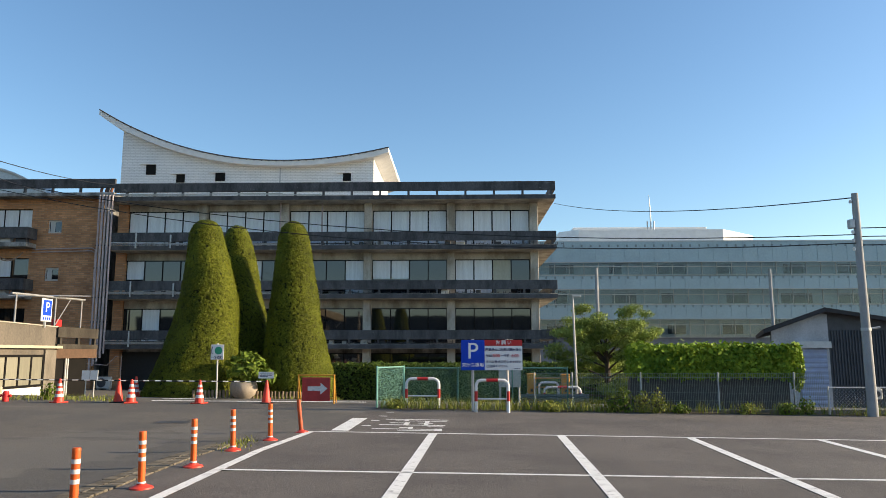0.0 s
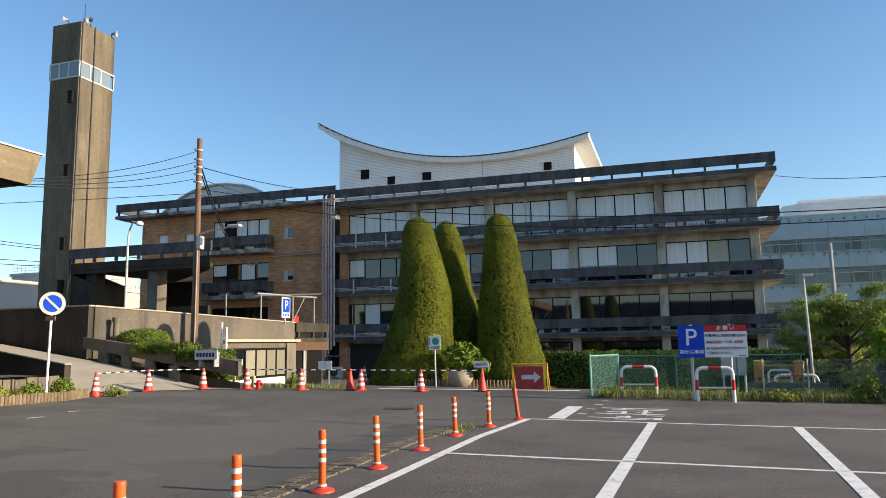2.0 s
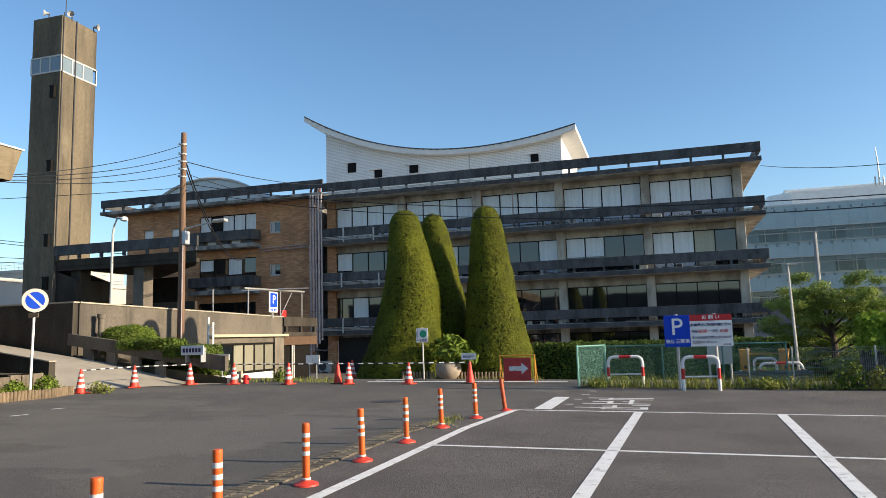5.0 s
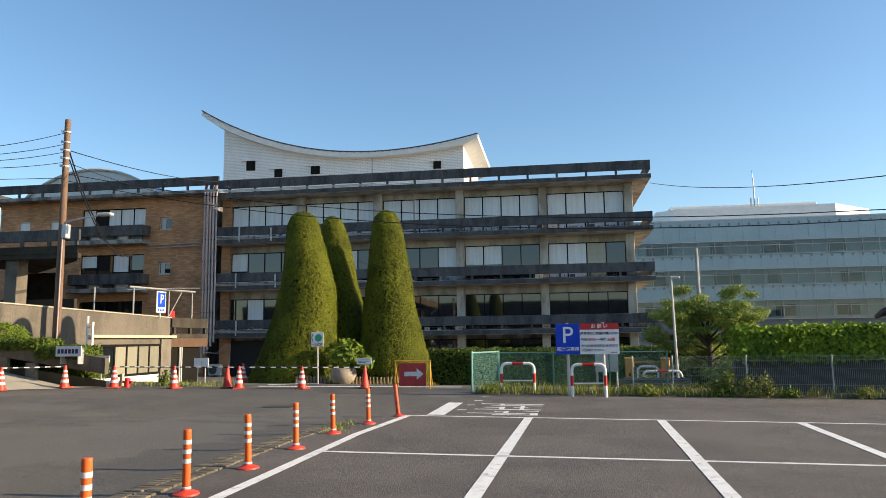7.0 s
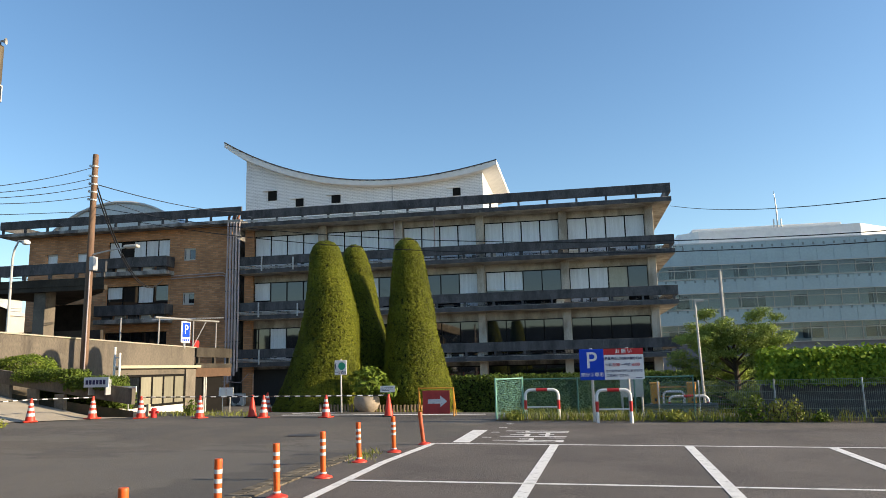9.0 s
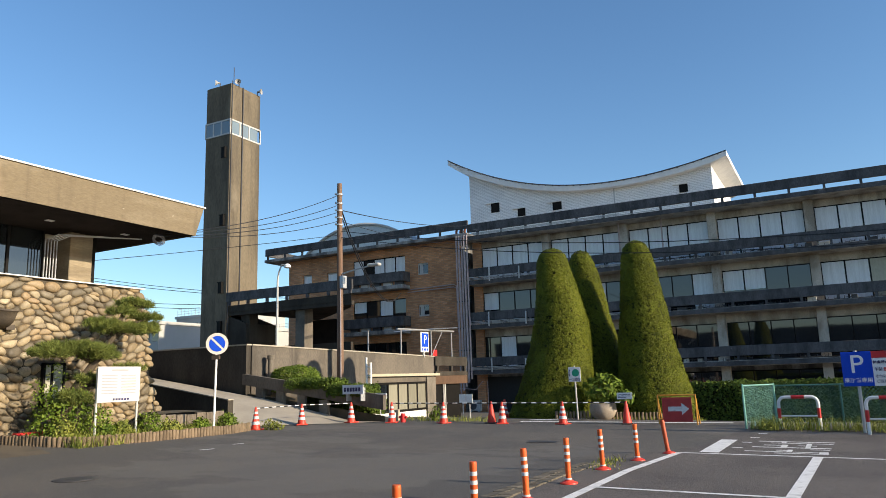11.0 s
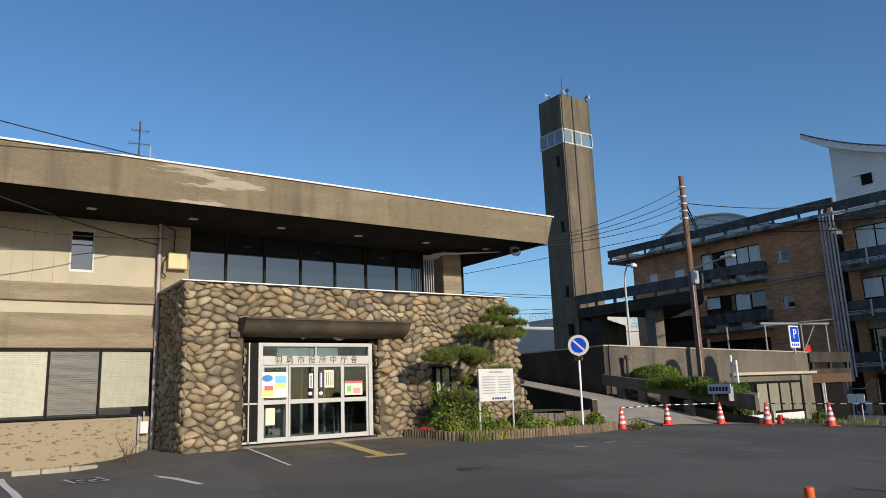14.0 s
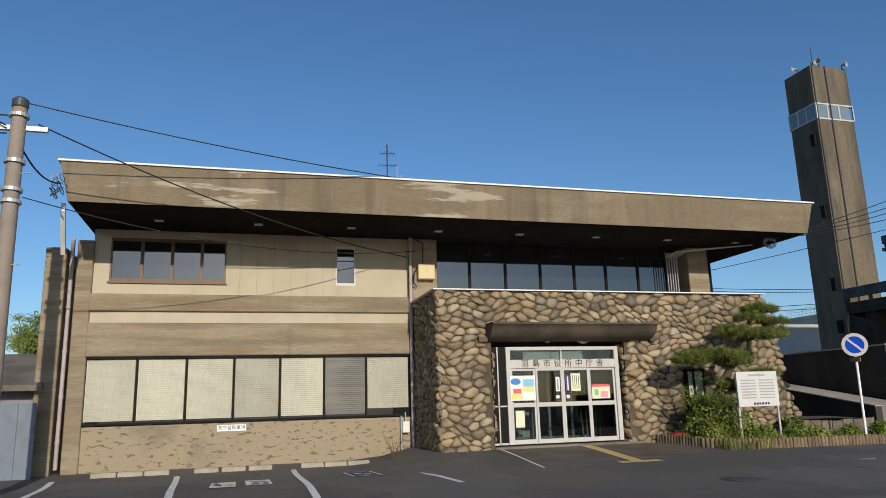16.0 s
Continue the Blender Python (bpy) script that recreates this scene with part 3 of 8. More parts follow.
def build_main():
    hall = thing("office_building", (-9, 60, -1.4), "four-storey concrete office building with long dark balconies", "building")
    part("wall", boxes((-26.2, 5.95, 54.25, 70, -1.6, 13.0)), DARK_CONC, hall, "stained concrete core of the storeys", world=True)
    # headers over the windows and spandrels under them
    for zt, zb in ((12.46, 12.97), (8.65, 9.2), (4.96, 5.57)):
        part("header", boxes((-25.5, 5.4, 54.0, 54.25, zt, zb)), FACADE_CONC, hall, "plain concrete wall over the windows", world=True)
    for zt, zb in ((9.62, 9.5), (6.0, 5.9), (2.35, 2.2)):
        part("window_sill", boxes((-25.5, 5.4, 53.98, 54.25, zb, zt)), DARK_CONC, hall, world=True)
    for c in COLUMNS:
        part("column", boxes((c - 0.3, c + 0.3, 53.5, 54.2, -1.6, 13.05), bevel=0.02), FACADE_CONC, hall, "weathered concrete column", world=True)
    part("brick_pier", boxes((-26.25, -25.5, 53.75, 54.3, -1.4, 13.0)), BRICK, hall, "brown brick pier beside the pipes", world=True)
    for i, z in enumerate(RAILS):
        x0 = -26.1 if i else -26.0
        part("parapet_beam", boxes((x0, 7.2, 52.3, 52.5, z - 0.68, z), (7.0, 7.2, 52.5, 69, z - 0.68, z), bevel=0.015), BEAM_CONC, hall, "blackened concrete rail beam", world=True)
        part("slab", boxes((x0, 7.2, 52.3, 54.2, z - 1.36, z - 1.0), (5.95, 7.2, 54.2, 69, z - 1.36, z - 1.0), bevel=0.02), FACADE_CONC, hall, "stained concrete balcony slab", world=True)
        part("slab_edge", boxes((x0, 7.21, 52.285, 52.3, z - 1.34, z - 1.02)), BEAM_CONC, hall, world=True)
        post = None
        for k in range(16):
            px = 6.9 - 2.13 * k
            if post is None:
                post = part("post", boxes((px - 0.08, px + 0.08, 52.32, 52.48, z - 1.0, z - 0.68)), BEAM_CONC, hall, world=True)
            else:
                o = new("post", post.data)
                o.parent = hall
                o.location = (px - 6.9, 0, 0)
        for k in range(4):
            o = new("post", post.data)
            o.parent = hall
            o.location = (0.22, 4.0 * k + 2.0, 0)
    W, S, D = (BLIND, 1.0), (BLIND, 0.55), None
    rows = ((12.46, 9.62, ((W,), (W, W, W, W), (W,), (W,), (W,))),
            (8.65, 6.0, ((S, D, D, D), (D, D, W, D), (D, D, D, W), (S, S, D, D), (W, W, (SHADE, 1.0), D))),
            (4.96, 2.35, ((D, W, D, D), (D, D, D, D), (D, D, D, D), (D, D, D, D), (D, D, D, D))))
    for zt, zb, fills in rows:
        for (x0, x1), f in zip(BAYS, fills):
            glazed(hall, x0 + 0.02, x1 - 0.02, 54.05, zb, zt, 4, f)
    # ground floor behind columns
    for x0, x1 in BAYS[1:]:
        glazed(hall, x0, x1, 54.15, -1.3, 1.6, 4, (D,), name="ground_floor_window")
    # black sheet across the open bay, painted in place of its shade
    part("dark_doorway", boxes((-25.5, -20.0, 54.2, 54.26, -1.6, 1.7)), BLACK, hall, "flat black panel standing in for shade in the open ground-floor bay", world=True)
    # air-conditioner condensers and clutter lines on the balconies
    rng = random.Random(5)
    for z in RAILS[1:]:
        for k in range(26):
            x = -25.2 + 1.2 * k + rng.uniform(-0.25, 0.25)
            if rng.random() < 0.55:
                h = rng.uniform(0.22, 0.34)
                part("condenser", boxes((x, x + rng.uniform(0.25, 0.7), 52.62, 52.9, z - 1.0, z - 1.0 + h), bevel=0.02), ALU if rng.random() < 0.4 else STEEL_DARK, hall, world=True)
    # small steel trestles that carry pipes along the balcony edge
    trestle = None
    for z in RAILS[1:]:
        x = -25.6
        while x < 6.6:
            x += rng.uniform(0.45, 1.5)
            for dx in (0.0, rng.uniform(0.3, 0.5)):
                if trestle is None:
                    trestle = part("trestle", boxes((-0.13, -0.1, 0, 0.04, 0, 0.26), (0.1, 0.13, 0, 0.04, 0, 0.26), (-0.1, 0.1, 0.005, 0.035, 0.12, 0.16)), STEEL_DARK, hall, "small dark steel pipe trestle")
                    o = trestle
                else:
                    o = new("trestle", trestle.data)
                    o.parent = hall
                o.matrix_basis = pose(x + dx + 9, 52.62 - 60, z - 1.0 + 1.4, 0, 0, rng.uniform(-8, 8)) @ Matrix.Diagonal((rng.uniform(0.6, 1.2), 1, rng.uniform(0.6, 1.15), 1))
        part("edge_pipe", tube(bmesh.new(), [(-25.9, 52.75, z - 0.8), (-8.0, 52.75, z - 0.8), (-7.6, 52.75, z - 0.95), (6.5, 52.75, z - 0.95)], 0.035, 6), STEEL_DARK, hall, "dark pipe run behind the rail", world=True)
    for z in (14.32, 10.55, 6.92, 3.27):
        bm = bmesh.new()
        tube(bm, [(-26, 52.25, z - 0.86), (-13.2, 52.25, z - 0.86)], 0.035, 6)
        tube(bm, [(-26, 52.24, z - 0.95), (-10.2, 52.24, z - 0.95)], 0.03, 6)
        part("conduit", bm, GALV, hall, "grey conduit along the balcony", world=True)
    for z, xa, xb in ((10.55, -25.9, -21.4), (6.92, -26.1, -21.0), (3.27, -26.0, -21.2)):
        part("lifted_rail", boxes((xa, xb, 52.12, 52.2, z - 0.78, z - 0.74), (xa + 1.8, xa + 1.9, 52.12, 52.2, z - 1.2, z - 0.05), (xb - 0.1, xb, 52.12, 52.2, z - 1.2, z - 0.2)), GALV, hall, "galvanised bracket on the balcony front", world=True)
    for x in (-13.6, -10.4):
        bm = bmesh.new()
        tube(bm, [(x, 53.4, 13.2), (x, 53.4, 9.0)], 0.06, 8)
        part("downpipe", bm, PIPE, hall, world=True)

    # the curved roof block that stands on it
    top = thing("roof_block", (-17, 64, 13.0), "white block penthouse under a sagging curved roof", "building")

    def curve(x):
        d = x + 14.5
        return 17.45 + 0.0155 * d * d - 0.00017 * d ** 3
    bm = bmesh.new()
    xs = [-28.45 + (21.35) * k / 24 for k in range(25)]
    ring = [(xs[0], 13.0)] + [(xs[-1], 13.0)] + [(x, curve(x) - 0.3) for x in reversed(xs)]
    a = [bm.verts.new((x, 58.2, z)) for x, z in ring]
    b = [bm.verts.new((x, 70.0, z)) for x, z in ring]
    bm.faces.new(a)
    bm.faces.new(b[::-1])
    for i in range(len(ring)):
        j = (i + 1) % len(ring)
        bm.faces.new((b[i], b[j], a[j], a[i]))
    bmesh.ops.recalc_face_normals(bm, faces=bm.faces[:])
    part("wall", bm, WHITE_BRICK, top, world=True)
    bm = bmesh.new()
    xs = [-30.3 + 24.5 * k / 40 for k in range(41)]
    thick = lambda x: 0.42 + 0.012 * abs(x + 15)
    lo = [[bm.verts.new((x, y, curve(x) - (thick(x) if abs(x + 18) < 11 else thick(x) - 0.12 * (abs(x + 18) - 11)))) for x in xs] for y in (57.5, 71.0)]
    hi = [[bm.verts.new((x, y, curve(x))) for x in xs] for y in (57.5, 71.0)]
    for k in range(40):
        bm.faces.new((hi[0][k], hi[0][k + 1], hi[1][k + 1], hi[1][k]))
        bm.faces.new((lo[1][k], lo[1][k + 1], lo[0][k + 1], lo[0][k]))
        bm.faces.new((lo[0][k], lo[0][k + 1], hi[0][k + 1], hi[0][k]))
        bm.faces.new((hi[1][k], hi[1][k + 1], lo[1][k + 1], lo[1][k]))
    bm.faces.new((lo[0][0], hi[0][0], hi[1][0], lo[1][0]))
    bm.faces.new((lo[1][-1], hi[1][-1], hi[0][-1], lo[0][-1]))
    part("roof", bm, ROOF_WHITE, top, "thin white roof slab curving upward at both ends", world=True, smooth=True)
    clip = part("edge_clip", boxes((-0.05, 0.05, 57.44, 57.62, -0.06, 0.06)), STEEL_DARK, top, world=True)
    clip.matrix_basis = pose(-30.0, 0, curve(-30.0))
    for k in range(1, 39):
        x = -30.0 + 0.62 * k
        o = new("edge_clip", clip.data)
        o.parent = top
        o.matrix_basis = pose(x, 0, curve(x))
    rim = bmesh.new()
    tube(rim, [(x, 57.49, curve(x) + 0.02) for x in xs], 0.05, 6)
    part("roof_rim", rim, STEEL_DARK, top, "dark metal roof rim", world=True)
    for x0, x1, z0, z1 in ((-26.3, -25.5, 16.5, 17.35), (-23.7, -23.0, 15.8, 16.5), (-20.4, -19.6, 15.9, 16.6), (-9.65, -9.0, 15.85, 16.5)):
        part("window", boxes((x0, x1, 58.12, 58.3, z0, z1)), FRAME_DARK, top, "small deep square window", world=True)
        part("window_hood", boxes((x0 - 0.5, x1, 58.0, 58.22, z1, z1 + 0.06)), ROOF_WHITE, top, world=True)
    part("joint", boxes((-15.0, -14.9, 58.16, 58.22, 13.2, 17.1)), GALV, top, world=True)
    return hall


build_main()


def build_wing():
    wing = thing("brick_wing", (-37, 60, -1.4), "brown brick office wing with small square windows", "building")
    holes = [(-44.45, -43.4, 10.9, 11.9), (-41.55, -40.35, 10.9, 11.86), (-38.6, -32.9, 10.46, 12.67), (-38.6, -32.9, 6.8, 8.84), (-38.6, -32.9, 2.9, 5.0),
             (-31.63, -30.54, 10.74, 11.79), (-31.62, -30.54, 7.08, 8.1)]
    # the wall as tiles between the openings
    xs = sorted({-46.2, -27.5, *[h[0] for h in holes], *[h[1] for h in holes]})
    zs = sorted({-1.6, 13.42, *[h[2] for h in holes], *[h[3] for h in holes]})
    bm = bmesh.new()
    for x0, x1 in zip(xs, xs[1:]):
        run = None
        for z0, z1 in zip(zs, zs[1:]):
            c = ((x0 + x1) / 2, (z0 + z1) / 2)
            if not any(h[0] < c[0] < h[1] and h[2] < c[1] < h[3] for h in holes):
                box(bm, x0, x1, 53.6, 54.0, z0, z1)
    bmesh.ops.remove_doubles(bm, verts=bm.verts[:], dist=0.001)
    part("wall", bm, BRICK, wing, "brown brick facing", world=True)
    part("core", boxes((-46.1, -27.5, 54.35, 70, -1.6, 13.4)), DARK_CONC, wing, world=True)
    part("side_wall", boxes((-46.2, -46.0, 54.0, 70, -1.6, 13.4)), BRICK, wing, world=True)
    W, D = (BLIND, 1.0), None
    glazed(wing, -38.6, -32.9, 53.85, 10.46, 12.67, 5, (W, D, W, W, W))
    glazed(wing, -38.6, -32.9, 53.85, 6.8, 8.84, 4, ((BLIND, 0.5), D, (BLIND, 0.7), D))
    glazed(wing, -38.6, -32.9, 53.85, 2.9, 5.0, 5, (D,))
    for x0, x1, z0, z1 in [h for h in holes if h[1] - h[0] < 2]:
        glazed(wing, x0, x1, 53.8, z0, z1, 1, (W,) if x0 < -35 else (D,), ALU, 0.14)
        if x0 > -35:
            part("side_pane", boxes((x0 + 0.14, x0 + 0.5, 53.76, 53.78, z0 + 0.12, z1 - 0.12)), ALU, wing, world=True)
    for z in (11.05, 7.15):
        part("balcony_beam", boxes((-38.75, -32.4, 52.35, 52.52, z - 0.85, z), (-38.75, -38.6, 52.52, 53.6, z - 0.85, z), (-32.55, -32.4, 52.52, 53.6, z - 0.85, z), bevel=0.015), BEAM_CONC, wing, "blackened concrete balcony front", world=True)
        part("balcony_slab", boxes((-38.75, -32.4, 52.35, 53.6, z - 1.5, z - 1.15), bevel=0.02), DARK_CONC, wing, world=True)
        for k in range(5):
            part("condenser", boxes((-38.2 + 1.2 * k, -37.4 + 1.2 * k, 52.6, 52.95, z - 1.15, z - 0.6), bevel=0.02), ALU if k % 2 else STEEL_DARK, wing, world=True)
    part("roof_slab", boxes((-48.4, -26.1, 52.5, 70, 13.42, 13.7), bevel=0.02), DARK_CONC, wing, "stained concrete roof slab", world=True)
    part("parapet_beam", boxes((-48.4, -26.1, 52.6, 52.8, 14.08, 14.78), (-48.4, -48.2, 52.8, 68, 14.08, 14.78), bevel=0.015), BEAM_CONC, wing, "blackened concrete roof rail", world=True)
    for k in range(11):
        part("post", boxes((-48.2 + 2.15 * k, -48.05 + 2.15 * k, 52.62, 52.78, 13.7, 14.08)), BEAM_CONC, wing, world=True)
    for k, x in enumerate((-27.4, -27.15, -26.9, -26.65, -26.4)):
        x = x * 0.985
        bm = tube(bmesh.new(), [(x, 52.2, 13.4), (x, 52.2, 10.0), (x + 0.05, 52.15, 6.0), (x + 0.05, 52.15, 0.4 + 0.3 * k)], 0.07 + 0.02 * (k % 2), 8)
        part("pipe", bm, PIPE, wing, "painted vertical pipe", world=True, smooth=True)
    for z in (12.2, 9.6, 7.9, 5.7, 3.9, 2.2):
        part("pipe_clamp", boxes((-27.15, -25.85, 52.28, 52.34, z - 0.05, z + 0.05)), STEEL_DARK, wing, world=True)
    bm = bmesh.new()
    for k, x in enumerate((-27.3, -26.9, -26.5)):
        tube(bm, [(x, 53.1, 13.3), (x, 52.9, 13.9), (x + 0.2, 52.9, 14.5)], 0.11, 8)
    part("copper_elbow", bm, material("rusty_pipe", (0.28, 0.12, 0.08), 0.7, 0.3), wing, "rusty pipe elbows at the roof edge", world=True, smooth=True)
    bm = bmesh.new()
    for dz in (0, 0.22):
        tube(bm, [(-32.6, 53.45, 9.25 + dz), (-28.0, 53.45, 9.35 + dz), (-27.7, 53.4, 9.2 + dz), (-27.65, 53.4, 5.5)], 0.045, 6)
    part("conduit", bm, PIPE, wing, "pair of conduits across the brick", world=True)
    unit = thing("air_conditioner", (-25.95, 52.6, gz(-25.95, 52.6)), "pale outdoor air-conditioner unit beside the dark bay", "air conditioner")
    z0 = gz(-25.95, 52.6)
    part("case", boxes((-0.5, 0.5, -0.2, 0.2, 0.1, 0.95), bevel=0.03), ALU, unit)
    grille = part("grille", lathe(bmesh.new(), [(0.33, 0.0), (0.33, 0.02), (0.29, 0.025)], 20), STEEL_DARK, unit, "round dark fan grille")
    grille.matrix_basis = pose(-0.12, -0.2, 0.52, 90, 0, 0)
    for x in (-0.35, 0.35):
        part("foot", boxes((x - 0.05, x + 0.05, -0.2, 0.2, -0.05, 0.1)), GALV, unit)
    bm = bmesh.new()
    tube(bm, [(-27.2, 52.1, 0.9), (-25.6, 52.1, 0.75), (-25.0, 52.15, 1.4), (-24.6, 52.2, 1.4), (-24.6, 52.2, -1.3)], 0.03, 6)
    part("conduit", bm, PIPE, wing, "white conduit along the ground floor", world=True)
    # the vaulted hall roof behind
    vault = thing("vault_roof", (-43.9, 68, 13.8), "grey vaulted roof behind the wing", "roof")
    bm = bmesh.new()
    rings = []
    for y in (62.0, 74.0):
        rings.append([bm.verts.new((-43.9 + 10.6 * math.cos(a), y, 7.7 + 10.6 * math.sin(a))) for a in [math.pi * (0.194 + 0.612 * k / 20) for k in range(21)]])
    for k in range(20):
        bm.faces.new((rings[0][k], rings[0][k + 1], rings[1][k + 1], rings[1][k]))
    bm.faces.new(rings[0][::-1])
    bmesh.ops.recalc_face_normals(bm, faces=bm.faces[:])
    part("roof", bm, GALV, vault, world=True, smooth=True)
    bm = bmesh.new()
    tube(bm, [(-43.9 + 10.65 * math.cos(a), 61.9, 7.7 + 10.65 * math.sin(a)) for a in [math.pi * (0.194 + 0.612 * k / 20) for k in range(21)]], 0.14, 6)
    part("rim", bm, ALU, vault, world=True)


build_wing()


def build_tower():
    X0, X1, Y0, Y1 = -44.87, -42.08, 41.3, 44.8
    tower = thing("lookout_tower", ((X0 + X1) / 2, (Y0 + Y1) / 2, -0.5), "slender weathered concrete lookout tower with a glazed band", "tower")
    for name, z0, z1 in (("shaft", -1.0, 22.25), ("crown", 23.5, 26.68)):
        bm = boxes((X0, X1, Y0, Y1, z0, z1), bevel=0.03)
        part(name, bm, TOWER_CONC, tower, "weathered streaky concrete", world=True)
    part("newel", tube(bmesh.new(), [(X0 + 1.0, Y0 + 2.2, 22.2), (X0 + 1.0, Y0 + 2.2, 23.6)], 0.2, 10), DARK_CONC, tower, world=True)
    rows = []
    for z in (22.2, 23.42):
        rows += [(X0 - 0.05, X1 + 0.05, Y0 - 0.05, Y0 + 0.05, z, z + 0.12), (X0 - 0.05, X1 + 0.05, Y1 - 0.05, Y1 + 0.05, z, z + 0.12),
                 (X0 - 0.05, X0 + 0.05, Y0, Y1, z, z + 0.12), (X1 - 0.05, X1 + 0.05, Y0, Y1, z, z + 0.12)]
    frame_part = part("window_frame", boxes(*rows), ALU, tower, "white metal frame of the glazed band", world=True)
    for x in (X0, X0 + 0.9, X0 + 1.8, X1):
        for y in (Y0, Y1):
            part("mullion", boxes((x - 0.06, x + 0.06, y - 0.045, y + 0.045, 22.3, 23.45)), ALU, frame_part, world=True)
    for y in (Y0 + 1.08, Y0 + 2.16):
        for x in (X0, X1):
            part("mullion", boxes((x - 0.045, x + 0.045, y - 0.06, y + 0.06, 22.3, 23.45)), ALU, frame_part, world=True)
    # the pale sky seen in these panes is put into their base colour
    pane_mat = pane_glass("tower_pane", (0.17, 0.22, 0.25))
    for k in range(3):
        a = X0 + 0.91 * k
        part("pane", boxes((a + 0.05, a + 0.86, Y0 - 0.01, Y0 + 0.01, 22.3, 23.45)), pane_mat, frame_part, world=True)
        a = Y0 + 1.08 * k
        part("pane", boxes((X1 - 0.01, X1 + 0.01, a + 0.05, a + 1.03, 22.3, 23.45)), pane_mat, frame_part, world=True)
    for z in (20.75, 15.0, 9.45, 6.3):
        part("small_window", boxes((X1 - 0.9, X1 - 0.42, Y0 - 0.06, Y0 + 0.1, z - 0.5, z + 0.35)), FRAME_DARK, tower, "small dark shaft window", world=True)
        part("window_rim", boxes((X1 - 0.42, X1 - 0.36, Y0 - 0.22, Y0, z - 0.55, z + 0.4), (X1 - 0.95, X1 - 0.36, Y0 - 0.1, Y0, z + 0.35, z + 0.42)), FRAME_DARK, tower, world=True)
    bm = bmesh.new()
    tube(bm, [(X1 + 0.06, Y0 + 1.35, 26.7), (X1 + 0.06, Y0 + 1.35, 8.0)], 0.05, 6)
    part("cable_run", bm, STEEL_DARK, tower, "dark cable down the side", world=True)
    bm = bmesh.new()
    tube(bm, [(X1 + 0.06, Y0 + 0.1, 26.9), (X1 + 0.06, Y0 + 0.1, 3.0)], 0.035, 6)
    part("lightning_wire", bm, STEEL_DARK, tower, world=True)
    bm = bmesh.new()
    tube(bm, [(X1 - 0.2, Y0 + 0.5, 26.7), (X1 - 0.2, Y0 + 0.5, 28.3)], 0.03, 6)
    part("antenna", bm, STEEL_DARK, tower, "thin mast on the top", world=True)
    for x, y, a in ((X0 + 1.5, Y0, 225), (X1, Y0 + 0.9, 300), (X1, Y1 - 0.4, 20)):
        bm = bmesh.new()
        lathe(bm, [(0.08, 0), (0.09, 0.15), (0.15, 0.3), (0.26, 0.38), (0.22, 0.34), (0.08, 0.16)], 14)
        bm.transform(Matrix.Translation((x, y, 26.95)) @ Matrix.Rotation(radians(a), 4, "Z") @ Matrix.Rotation(radians(90), 4, "Y"))
        horn = part("loudspeaker", bm, CONCPOLE, tower, "grey horn loudspeaker", world=True, smooth=True)
        bm = bmesh.new()
        tube(bm, [(x, y, 26.95), (x, y, 26.6)], 0.04, 6)
        part("bracket", bm, STEEL_DARK, horn, world=True)
    # deck from the tower to the wing
    deck = thing("approach_deck", (-35, 46, -0.6), "raised concrete driveway deck on heavy piers", "deck")
    # deck underside and inner walls: a dark tone carries the shade there
    part("slab", prism(bmesh.new(), [(-42.1, 41.5), (-30.1, 41.5), (-33.0, 45.5), (-42.1, 53.0)], 7.4, 7.9), SHADE_CONC, deck, "concrete deck slab toned dark for the shade beneath it", world=True)
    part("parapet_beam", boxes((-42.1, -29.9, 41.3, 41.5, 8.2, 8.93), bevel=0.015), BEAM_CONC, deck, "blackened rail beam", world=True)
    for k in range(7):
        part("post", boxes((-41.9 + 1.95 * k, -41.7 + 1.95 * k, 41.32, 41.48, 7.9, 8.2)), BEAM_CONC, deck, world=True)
    part("edge_beam", boxes((-42.1, -30.1, 41.55, 41.9, 7.1, 7.4)), SHADE_CONC, deck, world=True)
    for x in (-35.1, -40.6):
        part("pier", boxes((x - 0.45, x + 0.45, 41.9, 42.9, -1.0, 7.4), bevel=0.03), WALL_CONC if x == -35.1 else SHADE_CONC, deck, world=True)
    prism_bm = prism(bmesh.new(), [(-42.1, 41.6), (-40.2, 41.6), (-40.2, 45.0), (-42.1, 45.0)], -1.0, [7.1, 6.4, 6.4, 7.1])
    part("bracket_wall", prism_bm, SHADE_CONC, deck, world=True)
    part("lower_parapet", boxes((-42.0, -31.6, 43.5, 43.8, -1.0, 4.6)), SHADE_CONC, deck, "lower concrete wall under the deck", world=True)
    # added near-black sheet in place of the shaded void under the deck
    part("back_wall", boxes((-41.5, -37.4, 50.0, 50.3, -1.0, 7.1)), SOFFIT, deck, "near-black panel standing in for the shade under the deck", world=True)


build_tower()


